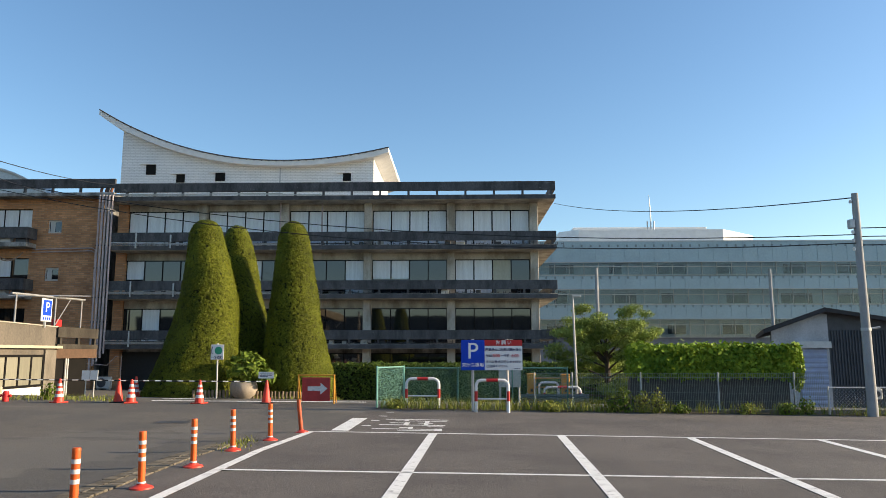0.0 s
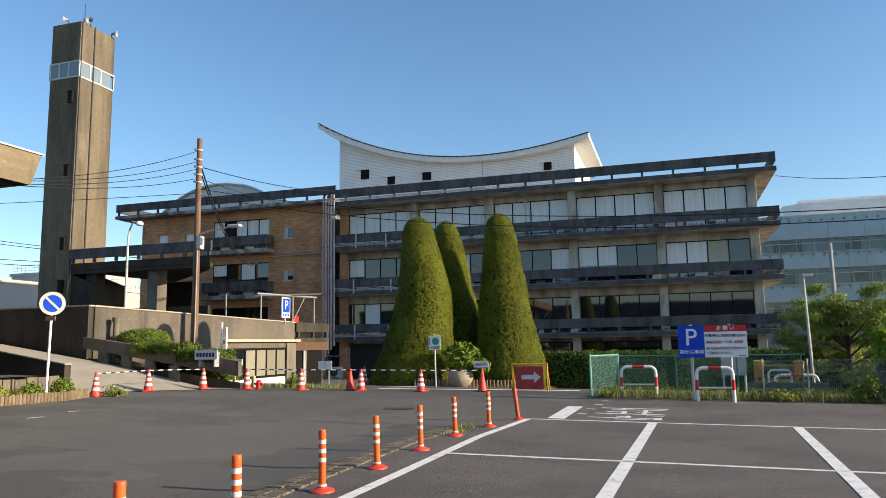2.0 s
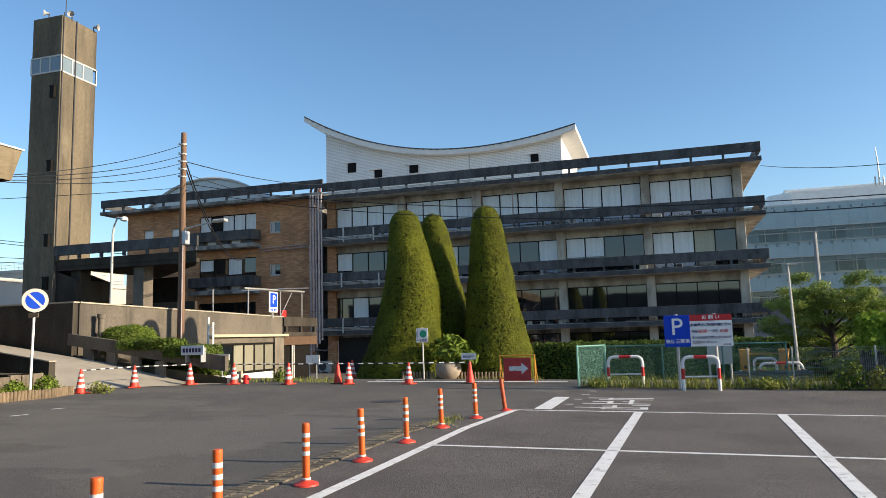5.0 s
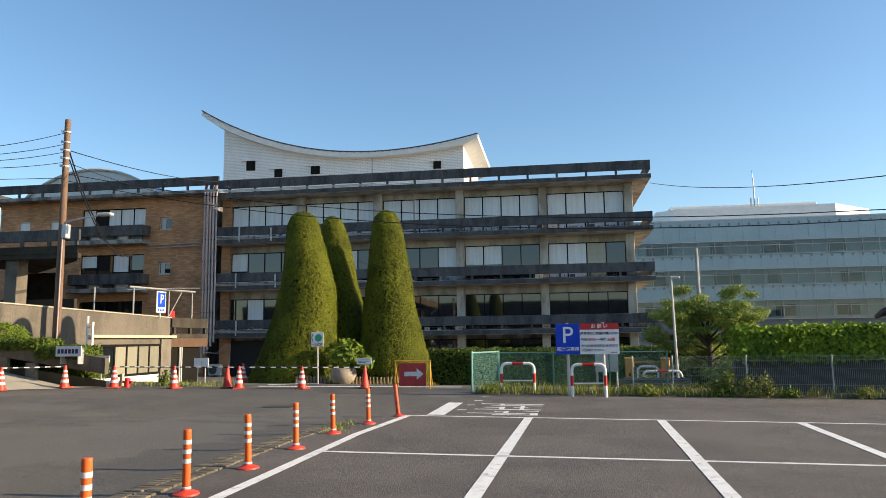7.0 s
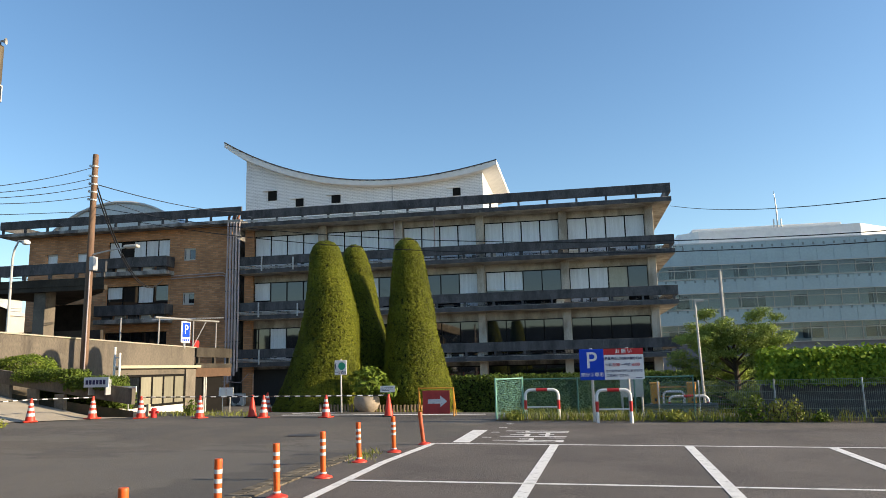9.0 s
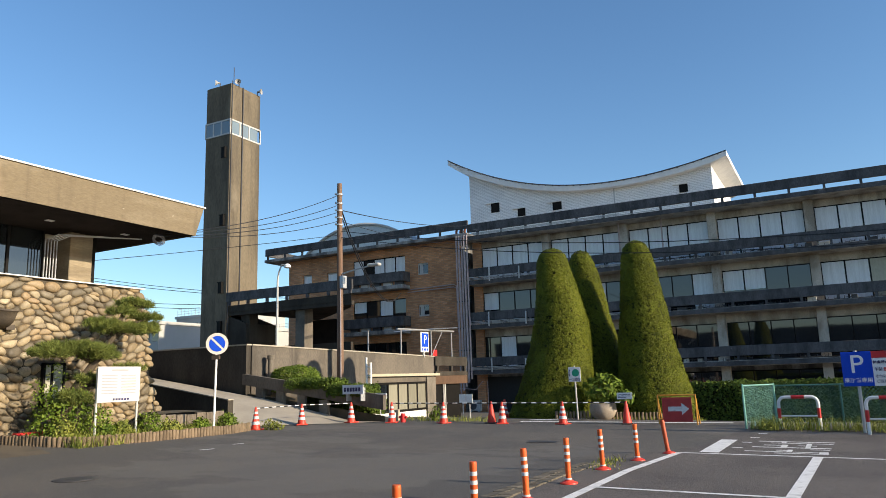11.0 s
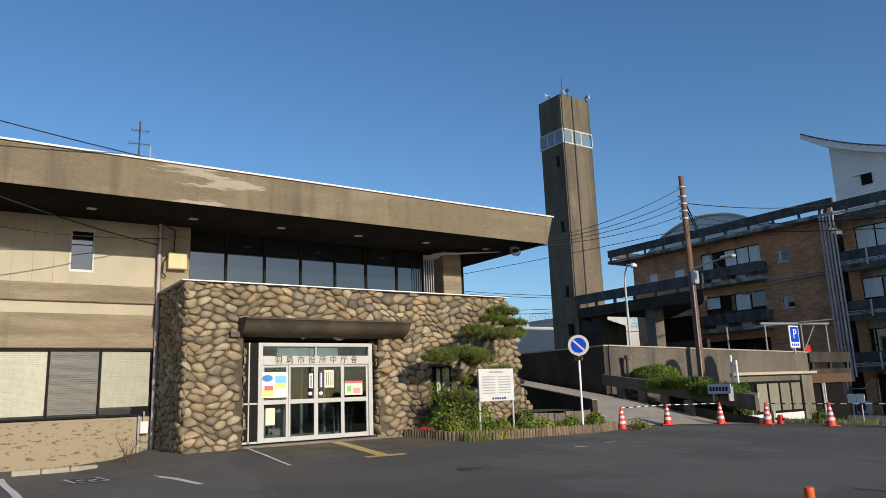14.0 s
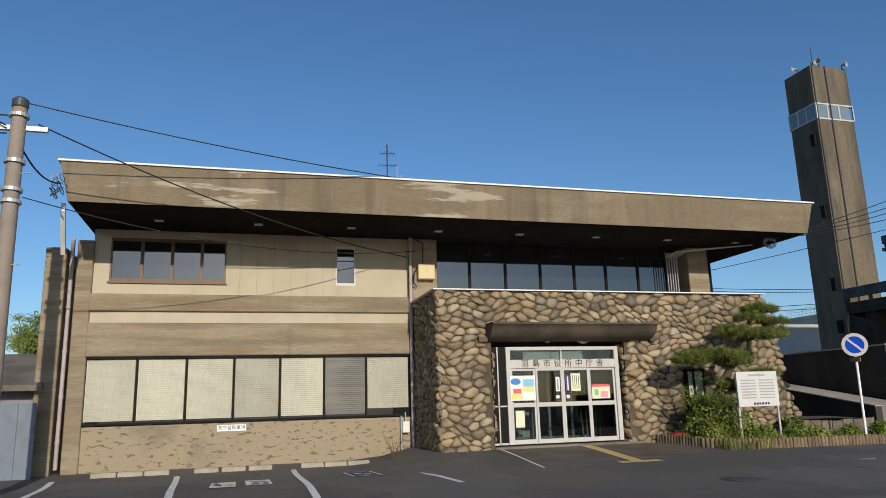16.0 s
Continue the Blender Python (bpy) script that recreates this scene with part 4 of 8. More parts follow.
# ---- ramp and guard room ----
def build_ramp():
    ramp = thing("entry_ramp", (-24, 20, 0.2), "pale concrete vehicle ramp between concrete walls", "ramp", kind="structure")

    def rz(x, y):
        return max(0.0, min(0.19 * (-15.6 - x), 0.138 * (-14.1 - x), 0.285 * (0.734 * (y - 17.6) - 0.679 * (x + 18.3))))
    bm = bmesh.new()
    rows = []
    for k in range(45):
        x = -14.4 - 0.5 * k
        y0 = min(21.3, 18.1 + max(0.0, x + 17.8) * 0.925)
        ys = [y0 + (21.42 - y0) * i / 6 for i in range(7)]
        rows.append([bm.verts.new((x, y, gz(x, y) + 0.012 + rz(x, y))) for y in ys])
    for a, b in zip(rows, rows[1:]):
        for i in range(6):
            bm.faces.new((a[i], a[i + 1], b[i + 1], b[i]))
    bmesh.ops.recalc_face_normals(bm, faces=bm.faces[:])
    for f in bm.faces:
        if f.normal.z < 0:
            f.normal_flip()
    part("surface", bm, RAMP_CONC, ramp, "sunlit pale concrete ramp surface", world=True)
    # both side walls face away from the sun; their tone holds that shade
    bm = bmesh.new()
    prism(bm, [(-36, 17.95), (-18.3, 17.95), (-18.3, 18.2), (-36, 18.2)], [0.2] * 4, [3.95, 1.14, 1.14, 3.95])
    part("near_wall", bm, SHADE_CONC, ramp, "low concrete side wall", world=True)
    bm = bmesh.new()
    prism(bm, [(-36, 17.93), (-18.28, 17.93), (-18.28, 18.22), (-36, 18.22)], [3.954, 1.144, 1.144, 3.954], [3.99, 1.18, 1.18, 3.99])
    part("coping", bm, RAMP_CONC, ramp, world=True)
    part("far_wall", boxes((-60, -21.0, 21.6, 21.85, -0.3, 3.22)), SHADE_CONC, ramp, "tall dark concrete wall beside the ramp", world=True)
    part("far_coping", boxes((-60, -20.95, 21.57, 21.9, 3.224, 3.28)), RAMP_CONC, ramp, world=True)
    bm = bmesh.new()
    prism(bm, [(-21.0, 21.4), (-14.3, 21.4), (-14.3, 21.6), (-21.0, 21.6)], [1.66, 0.62, 0.62, 1.66], [2.08, 1.13, 1.13, 2.08])
    part("kerb_wall", bm, WALL_CONC, ramp, "sloping concrete kerb wall", world=True)
    bm = bmesh.new()
    for k in range(4):
        x = -20.3 + 1.05 * k
        box(bm, x, x + 0.35, 21.42, 21.58, 0.3, 1.6 - 0.2 * k)
    part("kerb_stub", bm, GREY_CONC, ramp, world=True)
    bm = bmesh.new()
    prism(bm, [(-20.9, 21.6), (-14.35, 21.6), (-17.6, 24.5), (-20.9, 28.0)], -0.6, [1.3, 0.4, 0.35, 0.8])
    part("planting_soil", bm, SOIL, ramp, world=True)

    hut = thing("guard_room", (-21.2, 33.5, -0.8), "concrete guard room with a long sunlit window", "building")
    bm = bmesh.new()
    prism(bm, [(-21.25, 21.87), (-20.95, 21.87), (-20.95, 37.0), (-21.25, 37.0)], -1.2, [3.22, 3.22, 2.95, 2.95])
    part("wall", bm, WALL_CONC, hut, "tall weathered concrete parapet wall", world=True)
    bm = bmesh.new()
    prism(bm, [(-21.3, 21.87), (-20.9, 21.87), (-20.9, 37.1), (-21.3, 37.1)], [3.224, 3.224, 2.954, 2.954], [3.28, 3.28, 3.01, 3.01])
    part("coping", bm, RAMP_CONC, hut, world=True)
    part("white_beam", boxes((-20.95, -20.75, 30.0, 37.4, 1.86, 2.0), bevel=0.01), CREAM, hut, "long white beam over the window", world=True)
    part("lower_wall", boxes((-20.95, -20.9, 29.0, 35.9, -1.1, -0.02)), COPING, hut, "white rendered wall under the window", world=True)
    fr = part("window", boxes((-20.95, -20.86, 30.9, 36.0, 1.44, 1.55), (-20.95, -20.86, 30.9, 36.0, -0.02, 0.1),
                              *[(-20.95, -20.86, 30.9 + 1.0 * k - 0.05, 30.9 + 1.0 * k + 0.05, 0.1, 1.44) for k in range(6)]), FRAME_DARK, hut, "brown window frame", world=True)
    ROOM_BLIND = material("room_blind", (0.25, 0.235, 0.175), 0.5, 0.12, 2, 9, 0.1, stretch=(1, 3, 0.3), each=0.15)
    for k in range(5):
        part("pane", boxes((-20.93, -20.9, 30.95 + k, 31.85 + k, 0.1, 1.44)), GLASS if k == 0 else ROOM_BLIND, fr, world=True)
    part("end_pier", boxes((-21.25, -20.85, 36.0, 37.0, -1.2, 1.8)), GREY_CONC, hut, world=True)
    # balcony lies in shadow, which is put into its dark tone
    part("side_bay", boxes((-23.0, -21.0, 37.3, 41.5, 1.85, 2.1), (-21.25, -21.0, 37.3, 41.5, 2.45, 3.0), (-21.2, -21.05, 37.6, 37.8, 2.1, 2.45), (-21.2, -21.05, 39.4, 39.6, 2.1, 2.45), (-21.2, -21.05, 41.2, 41.4, 2.1, 2.45)), SHADE_CONC, hut, "concrete balcony beside the guard room, toned dark as shaded", world=True)
    part("side_soffit", boxes((-23.0, -21.02, 37.3, 41.5, 1.35, 1.846)), material("brown_render", (0.11, 0.062, 0.036), 0.8, 0.2), hut, "brown painted fascia", world=True)
    part("side_door", boxes((-21.35, -21.2, 37.4, 40.8, -1.2, 1.4)), FRAME_DARK, hut, "dark doorway under the balcony", world=True)
    bm = bmesh.new()
    for y in (38.4, 38.6):
        tube(bm, [(-21.1, y, -1.2), (-21.1, y, 1.5)], 0.05, 8)
    part("white_post", bm, ALU, hut, world=True)
    # light shelter with the blue parking board on the upper level
    shelter = thing("smoking_shelter", (-22, 37, 2.9), "light metal shelter frame with a corrugated roof", "shelter")
    bm = bmesh.new()
    for x, y in ((-21.2, 33.8), (-21.2, 37.2), (-23.4, 33.8), (-23.4, 40.0), (-21.2, 39.8)):
        tube(bm, [(x, y, 2.9), (x, y, 4.5)], 0.045, 6)
    tube(bm, [(-21.2, 33.4, 4.45), (-21.2, 40.1, 4.6)], 0.06, 6)
    tube(bm, [(-21.2, 37.2, 3.0), (-21.2, 38.6, 4.5)], 0.025, 5)
    part("post", bm, material("dull_steel", (0.27, 0.27, 0.27), 0.6, 0.15), shelter, world=True)
    bm = bmesh.new()
    corrugated(bm, lambda u, d, v: (-23.6 + v, 36.9 + u, 4.56 + 0.07 * u + d), 24, 0.14, 0.05, 2.7)
    part("roof_sheet", bm, GALV, shelter, "corrugated sheet", world=True)
    sign = thing("parking_board", (-20.8, 35.7, 3.0), "small blue and white parking board", "sign")
    part("board", boxes((-20.85, -20.79, 35.3, 36.2, 3.2, 4.35), bevel=0.02), WHITE, sign, world=True)
    part("blue_field", boxes((-20.788, -20.78, 35.38, 36.12, 3.5, 4.28)), BLUE, sign, world=True)
    me = text_mesh("P", 0.7, WHITE, "letter")
    o = new("letter", me)
    o.parent = sign
    o.matrix_basis = pose(0.03, 0.05, 0.9, 0, 0, 90)
    part("lower_bars", boxes(*[(-20.788, -20.78, 35.4 + 0.18 * k, 35.52 + 0.18 * k, 3.28, 3.42) for k in range(4)]), BLUE, sign, world=True)
    bm = bmesh.new()
    tube(bm, [(-20.85, 35.75, 2.9), (-20.85, 35.75, 3.25)], 0.04, 6)
    part("post", bm, GALV, sign, world=True)
    tank = single("red_fire_box", boxes((-21.6, -21.3, 37.6, 38.1, 3.0, 3.4), bevel=0.02), RED, "red equipment box behind the parapet", "box", at=(-21.45, 38, 3.0))


build_ramp()


# ---- stone-faced annex ----
FX, WX, DX = -18.2, -20.1, -19.1     # stone face, wall plane, door plane
OPEN = 9.45                          # far jamb of the entrance


def glazed_x(parent, y0, y1, x, z0, z1, cuts, fills, frame_mat, bar=0.06, name="window", glass=None):
    """A window band facing +x with mullions at the given cuts."""
    bm = bmesh.new()
    box(bm, x - 0.05, x + 0.05, y0, y1, z1 - bar, z1)
    box(bm, x - 0.05, x + 0.05, y0, y1, z0, z0 + bar)
    edges = [y0, *cuts, y1]
    for c in edges:
        box(bm, x - 0.048, x + 0.048, max(y0, c - bar / 2), min(y1, c + bar / 2), z0 + bar, z1 - bar)
    fr = facade(name, bm, frame_mat, parent, world=True)
    for k, (a, b) in enumerate(zip(edges, edges[1:])):
        facade("pane", boxes((x - 0.008, x + 0.004, a + 0.03, b - 0.03, z0 + 0.04, z1 - 0.04)), glass or FILM_GLASS, fr, world=True)
        fill = fills[k % len(fills)]
        if fill:
            mat, drop = fill
            height = (z1 - z0 - 0.12) * drop
            bm = corrugated(bmesh.new(), lambda u, d, v: (x + 0.014 + d, a + 0.04 + v, z1 - 0.06 - u), max(1, int(height / 0.027)), 0.027, 0.004, b - a - 0.08, 0.002)
            facade("blind", bm, mat, fr, "pale slatted blind", world=True)
    return fr


# the facade stands well back under the roof: its parts are set out on a plane at WX, then scaled 1.045 about the
# camera's eye, 0.9 m deeper and a twentieth larger, to fit the camera's view
SETBACK = Matrix.Translation((-0.15, -0.9, 1.6)) @ Matrix.Scale(1.045, 4) @ Matrix.Translation((0.15, 0.9, -1.6))


def facade(name, bm, mat, parent, label="", world=True, smooth=False):
    bm.transform(SETBACK)
    return part(name, bm, mat, parent, label, world, smooth)


def build_annex():
    annex = thing("annex_building", (-25, 5.5, 0.3), "two-storey concrete annex with a deep overhanging flat roof", "building")
    # roof
    bm = bmesh.new()
    ring0 = [(FX - 0.02, -4.98), (FX - 0.02, 16.24), (-34, 16.24), (-34, -4.98)]
    ring1 = [(FX, -5.2), (FX, 16.55), (-34, 16.55), (-34, -5.2)]
    lo = [bm.verts.new((*p, 6.54)) for p in ring0]
    hi = [bm.verts.new((*p, 7.52)) for p in ring1]
    bm.faces.new(hi)
    for i in range(4):
        j = (i + 1) % 4
        bm.faces.new((lo[i], lo[j], hi[j], hi[i]))
    bmesh.ops.recalc_face_normals(bm, faces=bm.faces[:])
    for f in bm.faces:
        if f.normal.dot(f.calc_center_median() - Vector((-26, 5.6, 7.0))) < 0:
            f.normal_flip()
    part("roof", bm, FASCIA, annex, "weathered concrete roof fascia with pale patches", world=True)
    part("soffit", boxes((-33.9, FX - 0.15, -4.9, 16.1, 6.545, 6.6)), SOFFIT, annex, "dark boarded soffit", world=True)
    part("roof_trim", boxes((FX - 0.03, FX + 0.05, -5.25, 16.6, 7.524, 7.57), (-34, FX - 0.03, 16.5, 16.6, 7.524, 7.57), (-34, FX - 0.03, -5.25, -5.15, 7.524, 7.57)), COPING, annex, "white metal roof trim", world=True)
    for k in range(8):
        y = -3.1 + 2.55 * k
        part("downlight", boxes((-19.86, -19.68, y - 0.11, y + 0.11, 6.525, 6.545)), ALU, annex, "small soffit light", world=True)
    # closing walls and inner core
    part("core", boxes((-33.5, -21.5, -4.9, 4.4, 0.0, 6.54)), CREAM, annex, world=True)
    part("rear_wall", boxes((-33.5, -33.2, 4.4, 14.0, 0.0, 6.55)), CREAM, annex, world=True)
    part("end_wall", boxes((-33.2, -21.3, 13.95, 14.2, 0.0, 6.54)), BOARD_CONC, annex, world=True)
    part("upper_floor", boxes((-33.2, -18.6, 4.4, 13.7, 4.2, 4.5)), GREY_CONC, annex, world=True)
    part("upper_ceiling", boxes((-33.2, -21.6, 4.4, 13.7, 6.4, 6.54)), CREAM, annex, world=True)
    # lower wing facade
    facade("plinth", boxes((-20.45, WX + 0.04, -4.65, 3.72, -0.2, 1.27)), SPOT_CONC, annex, "spotted board-marked concrete plinth", world=True)
    facade("spandrel", boxes((-20.45, WX + 0.14, -4.68, 3.68, 3.0, 3.86), bevel=0.02), BOARD_CONC, annex, "board-marked concrete band", world=True)
    facade("cream_strip", boxes((-20.45, WX + 0.05, -4.68, 3.68, 3.86, 4.16)), CREAM, annex, world=True)
    facade("upper_band", boxes((-20.45, WX + 0.14, -4.68, 3.68, 4.16, 4.61), bevel=0.02), BOARD_CONC, annex, "board-marked concrete band", world=True)
    for r in ((-4.68, -4.27, 4.61, 6.54), (-4.27, -1.37, 4.61, 4.95), (-4.27, -1.37, 6.12, 6.54), (-1.37, 1.6, 4.61, 6.54), (1.6, 2.16, 4.61, 4.93), (1.6, 2.16, 6.06, 6.54), (2.16, 3.7, 4.61, 6.54)):
        facade("upper_wall", boxes((-20.4, WX, *r)), CREAM, annex, "cream panelled upper wall", world=True)
    for k in range(7):
        y = -1.0 + 0.45 * k
        if not 1.5 < y < 2.25:
            facade("panel_joint", boxes((WX, WX + 0.006, y - 0.008, y + 0.008, 4.62, 6.5)), material("joint_cover", (0.40, 0.345, 0.245)) if k == 0 else bpy.data.materials["joint_cover"], annex, world=True)
    D = None
    glazed_x(annex, -4.27, -1.37, WX - 0.06, 4.95, 6.12, (-3.5, -2.75, -2.0), (D,), material("brown_frame", (0.14, 0.07, 0.035), 0.5, 0.15), 0.08)
    facade("window_sill", boxes((WX - 0.1, WX + 0.06, -4.3, -1.34, 4.9, 4.95)), bpy.data.materials["brown_frame"], annex, world=True)
    glazed_x(annex, 1.6, 2.16, WX - 0.04, 4.93, 6.06, (), ((BLIND, 0.0),), ALU, 0.07)
    B = (SHADE, 1.0)
    glazed_x(annex, -4.68, 3.68, WX - 0.02, 1.3, 2.98, (-3.46, -2.26, -1.07, 0.12, 1.3, 2.45), (B, B, B, B, B, (material("grey_blind", (0.13, 0.125, 0.11), 0.4, 0.2, 0.8, 9, 0.1, stretch=(0.4, 0.4, 9), coat=0.4), 1.0), (SHADE, 0.9)), FRAME_DARK, 0.05)
    facade("window_head", boxes((-20.4, WX + 0.08, -4.68, 3.68, 2.94, 3.0)), FRAME_DARK, annex, world=True)
    facade("corner_pilaster", boxes((-20.6, WX + 0.12, -5.04, -4.65, -0.2, 6.0), bevel=0.02), BOARD_CONC, annex, "patched concrete corner pilaster", world=True)
    facade("corner_fin", boxes((-21.0, -19.78, -5.72, -5.24, -0.2, 5.75), bevel=0.02), BOARD_CONC, annex, "concrete fin wall", world=True)
    for y, z0, z1, x in ((-5.13, 0.3, 6.0, WX + 0.2), (3.72, 0.4, 6.4, WX + 0.2)):
        bm = bmesh.new()
        tube(bm, [(x, y, z1), (x, y, z0)], 0.05, 10)
        for k in range(5):
            tube(bm, [(x, y, z0 + 0.6 + 1.1 * k), (x, y, z0 + 0.66 + 1.1 * k)], 0.062, 10)
        facade("downpipe", bm, PIPE, annex, "grey rain pipe", world=True, smooth=True)
    facade("side_column", boxes((-20.9, WX + 0.1, 3.8, 4.55, -0.2, 6.5), bevel=0.02), BOARD_CONC, annex, "board-marked concrete column", world=True)
    bx = facade("meter_box", boxes((WX + 0.12, WX + 0.32, 3.93, 4.42, 5.12, 5.56), bevel=0.015), material("cream_steel", (0.62, 0.50, 0.27), 0.5, 0.1), annex, "cream steel junction box", world=True)
    bm = bmesh.new()
    tube(bm, [(WX + 0.2, 3.95, 5.5), (WX + 0.25, 3.82, 5.3), (WX + 0.25, 3.8, 5.0), (WX + 0.22, 3.9, 4.9)], 0.02, 6)
    tube(bm, [(WX + 0.16, 4.1, 5.56), (WX + 0.16, 4.12, 6.2), (WX + 0.2, 3.78, 6.35)], 0.018, 6)
    facade("cable", bm, CABLE, bx, world=True)
    facade("gas_meter", boxes((WX + 0.06, WX + 0.22, 3.42, 3.62, 0.85, 1.15), bevel=0.015), COPING, annex, "small white meter on the plinth", world=True)
    bm = bmesh.new()
    tube(bm, [(WX + 0.12, 3.4, 0.3), (WX + 0.12, 3.4, 1.3)], 0.025, 6)
    tube(bm, [(WX + 0.12, 3.52, 1.15), (WX + 0.12, 3.52, 1.4)], 0.02, 6)
    facade("meter_pipe", bm, GALV, annex, world=True)
    plate = facade("notice_plate", boxes((WX + 0.041, WX + 0.055, -1.45, -0.72, 1.06, 1.22)), WHITE, annex, "white plate with dark lettering", world=True)
    o = new("lettering", text_mesh("来庁者駐車場", 0.115, BLACK, "lettering"))
    o.parent = plate
    base = Vector(annex.location)
    o.matrix_basis = Matrix.Translation(-base) @ SETBACK @ pose(WX + 0.058, -1.085, 1.14, 0, 0, 90)
    facade("foot_kerb", boxes((-20.06, -19.82, -5.0, 3.6, -0.1, 0.17), bevel=0.02), PALE_CONC, annex, "low concrete strip at the wall foot", world=True)
    part("end_brace", prism(bmesh.new(), [(-19.5, -5.32), (-18.6, -5.2), (-18.6, -5.1), (-19.5, -5.22)], [5.5, 6.4, 6.4, 5.5], [5.75, 6.6, 6.6, 5.75]), COPING, annex, "pale slanting brace under the roof corner", world=True)
    # upper glazed gallery
    cuts = (5.65, 6.8, 7.95, 9.1, 10.2, 11.35)
    glazed_x(annex, 4.6, 12.4, WX - 0.25, 4.5, 6.538, cuts, (D,), FRAME_DARK, 0.07, "gallery_window")
    facade("lit_blind", boxes((-20.6, -20.55, 10.0, 10.7, 4.5, 5.4)), COPING, annex, "white partition behind the glass", world=True)
    part("gallery_back", boxes((-24.3, -24.0, 4.4, 13.7, 4.5, 6.5)), CREAM, annex, world=True)
    facade("gallery_column", boxes((-20.75, -19.9, 12.95, 13.7, 4.5, 6.54), bevel=0.02), BOARD_CONC, annex, "sunlit concrete column", world=True)
    facade("gallery_corner", boxes((-20.6, -20.05, 13.72, 13.9, 4.5, 6.54)), FRAME_DARK, annex, world=True)
    bm = bmesh.new()
    for k in range(5):
        tube(bm, [(WX + 0.15, 12.2 + 0.09 * k, 4.6), (WX + 0.15, 12.2 + 0.09 * k, 6.0), (WX + 0.3, 12.5 + 0.09 * k, 6.18), (FX - 0.6, 14.6, 6.24)], 0.018, 5)
    facade("cable_bundle", bm, GALV, annex, "bundle of grey cables under the soffit", world=True)
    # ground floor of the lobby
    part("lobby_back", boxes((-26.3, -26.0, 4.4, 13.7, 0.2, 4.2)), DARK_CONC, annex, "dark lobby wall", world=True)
    part("lobby_floor", boxes((-26.0, -18.7, 4.4, 13.7, 0.1, 0.42)), GREY_CONC, annex, world=True)
    return annex


build_annex()


def build_stone_wall():
    """River stones set in mortar: cells about scattered points, each a rounded boulder face."""
    wall = thing("stone_wall", (FX - 0.4, 9.0, 0.3), "wall of large rounded river stones in mortar", "wall", kind="structure")
    z0, z1 = 0.3, 4.55
    part("mortar_body", boxes((-18.95, FX - 0.06, 4.05, 5.5, z0 - 0.2, z1), (-18.95, FX - 0.06, OPEN, 14.2, z0 - 0.2, z1), (-18.95, FX - 0.06, 5.5, OPEN, 3.2, z1),
                              (-21.2, -18.95, 4.05, 4.4, z0 - 0.2, z1), (-21.2, -18.95, 13.75, 14.2, z0 - 0.2, z1)), MORTAR, wall, "dark recessed mortar", world=True)
    bm = bmesh.new()
    prism(bm, [(-18.95, 14.2), (FX - 0.06, 14.2), (FX - 0.06, 15.0), (-18.95, 15.0)], z0 - 0.2, [z1, z1, z0 - 0.15, z0 - 0.15])
    part("batter", bm, MORTAR, wall, world=True)
    part("coping", boxes((-21.0, FX + 0.06, 3.9, 14.3, z1 + 0.004, z1 + 0.035)), COPING, wall, "thin pale coping", world=True)
    rng = np.random.default_rng(7)

    def cells(w, h, keep, size, hole=None):
        """Irregular cells over a w x h field, flattened so that the stones lie."""
        arr = np.zeros((0, 3))
        for _ in range(14000):
            p = rng.uniform((-0.3, -0.3), (w + 0.3, h + 0.3))
            r = size * (0.62 + 0.75 * rng.random() ** 1.5)
            if not len(arr) or (((p[0] - arr[:, 0]) / 1.3) ** 2 + ((p[1] - arr[:, 1]) * 1.3) ** 2 > (0.5 * (r + arr[:, 2])) ** 2).all():
                arr = np.vstack([arr, (p[0], p[1], r)])
        pts = [tuple(v) for v in arr]
        out = []
        for i, (x, y, r) in enumerate(pts):
            if not keep(x, y):
                continue
            poly = [np.array(v) for v in ((x - 0.5, y - 0.4), (x + 0.5, y - 0.4), (x + 0.5, y + 0.4), (x - 0.5, y + 0.4))]
            d2 = (arr[:, 0] - x) ** 2 + (arr[:, 1] - y) ** 2
            for j in np.argsort(d2)[1:26]:
                m = np.array([(arr[j, 0] - x) / 1.3, (arr[j, 1] - y) * 2.2])
                wgt = 0.5
                mid = np.array([x, y]) + (arr[j, :2] - (x, y)) * wgt
                new_poly = []
                for a, b in zip(poly, poly[1:] + poly[:1]):
                    da, db = (a - mid) @ m, (b - mid) @ m
                    if da <= 0:
                        new_poly.append(a)
                    if da * db < 0:
                        new_poly.append(a + (b - a) * (da / (da - db)))
                poly = new_poly
                if len(poly) < 3:
                    break
            if len(poly) < 3:
                continue
            for _ in range(2):
                poly = [v for a, b in zip(poly, poly[1:] + poly[:1]) for v in (a * 0.78 + b * 0.22, a * 0.22 + b * 0.78)]
            ring = np.array(poly)
            fade = np.clip(np.minimum.reduce([ring[:, 0], w - ring[:, 0], ring[:, 1], h - ring[:, 1]]) / 0.35, 0, 1)
            ring[:, 0] = np.clip(ring[:, 0], -0.04, w + 0.1)
            if hole:
                fade = fade * np.clip(np.maximum.reduce([hole[0] - ring[:, 0], ring[:, 0] - hole[1], ring[:, 1] - hole[2]]) / 0.3, 0, 1)
            ring = ring + np.stack([0.11 * np.sin(ring[:, 1] * 4.6 + ring[:, 0] * 0.9), 0.10 * np.sin(ring[:, 0] * 4.1 + ring[:, 1] * 1.3)], 1) * fade[:, None]
            c = ring.mean(0)
            n = 14
            ang = np.arctan2(ring[:, 1] - c[1], ring[:, 0] - c[0])
            rad = np.linalg.norm(ring - c, axis=1)
            o = np.argsort(ang)
            th = np.linspace(-math.pi, math.pi, n, endpoint=False)
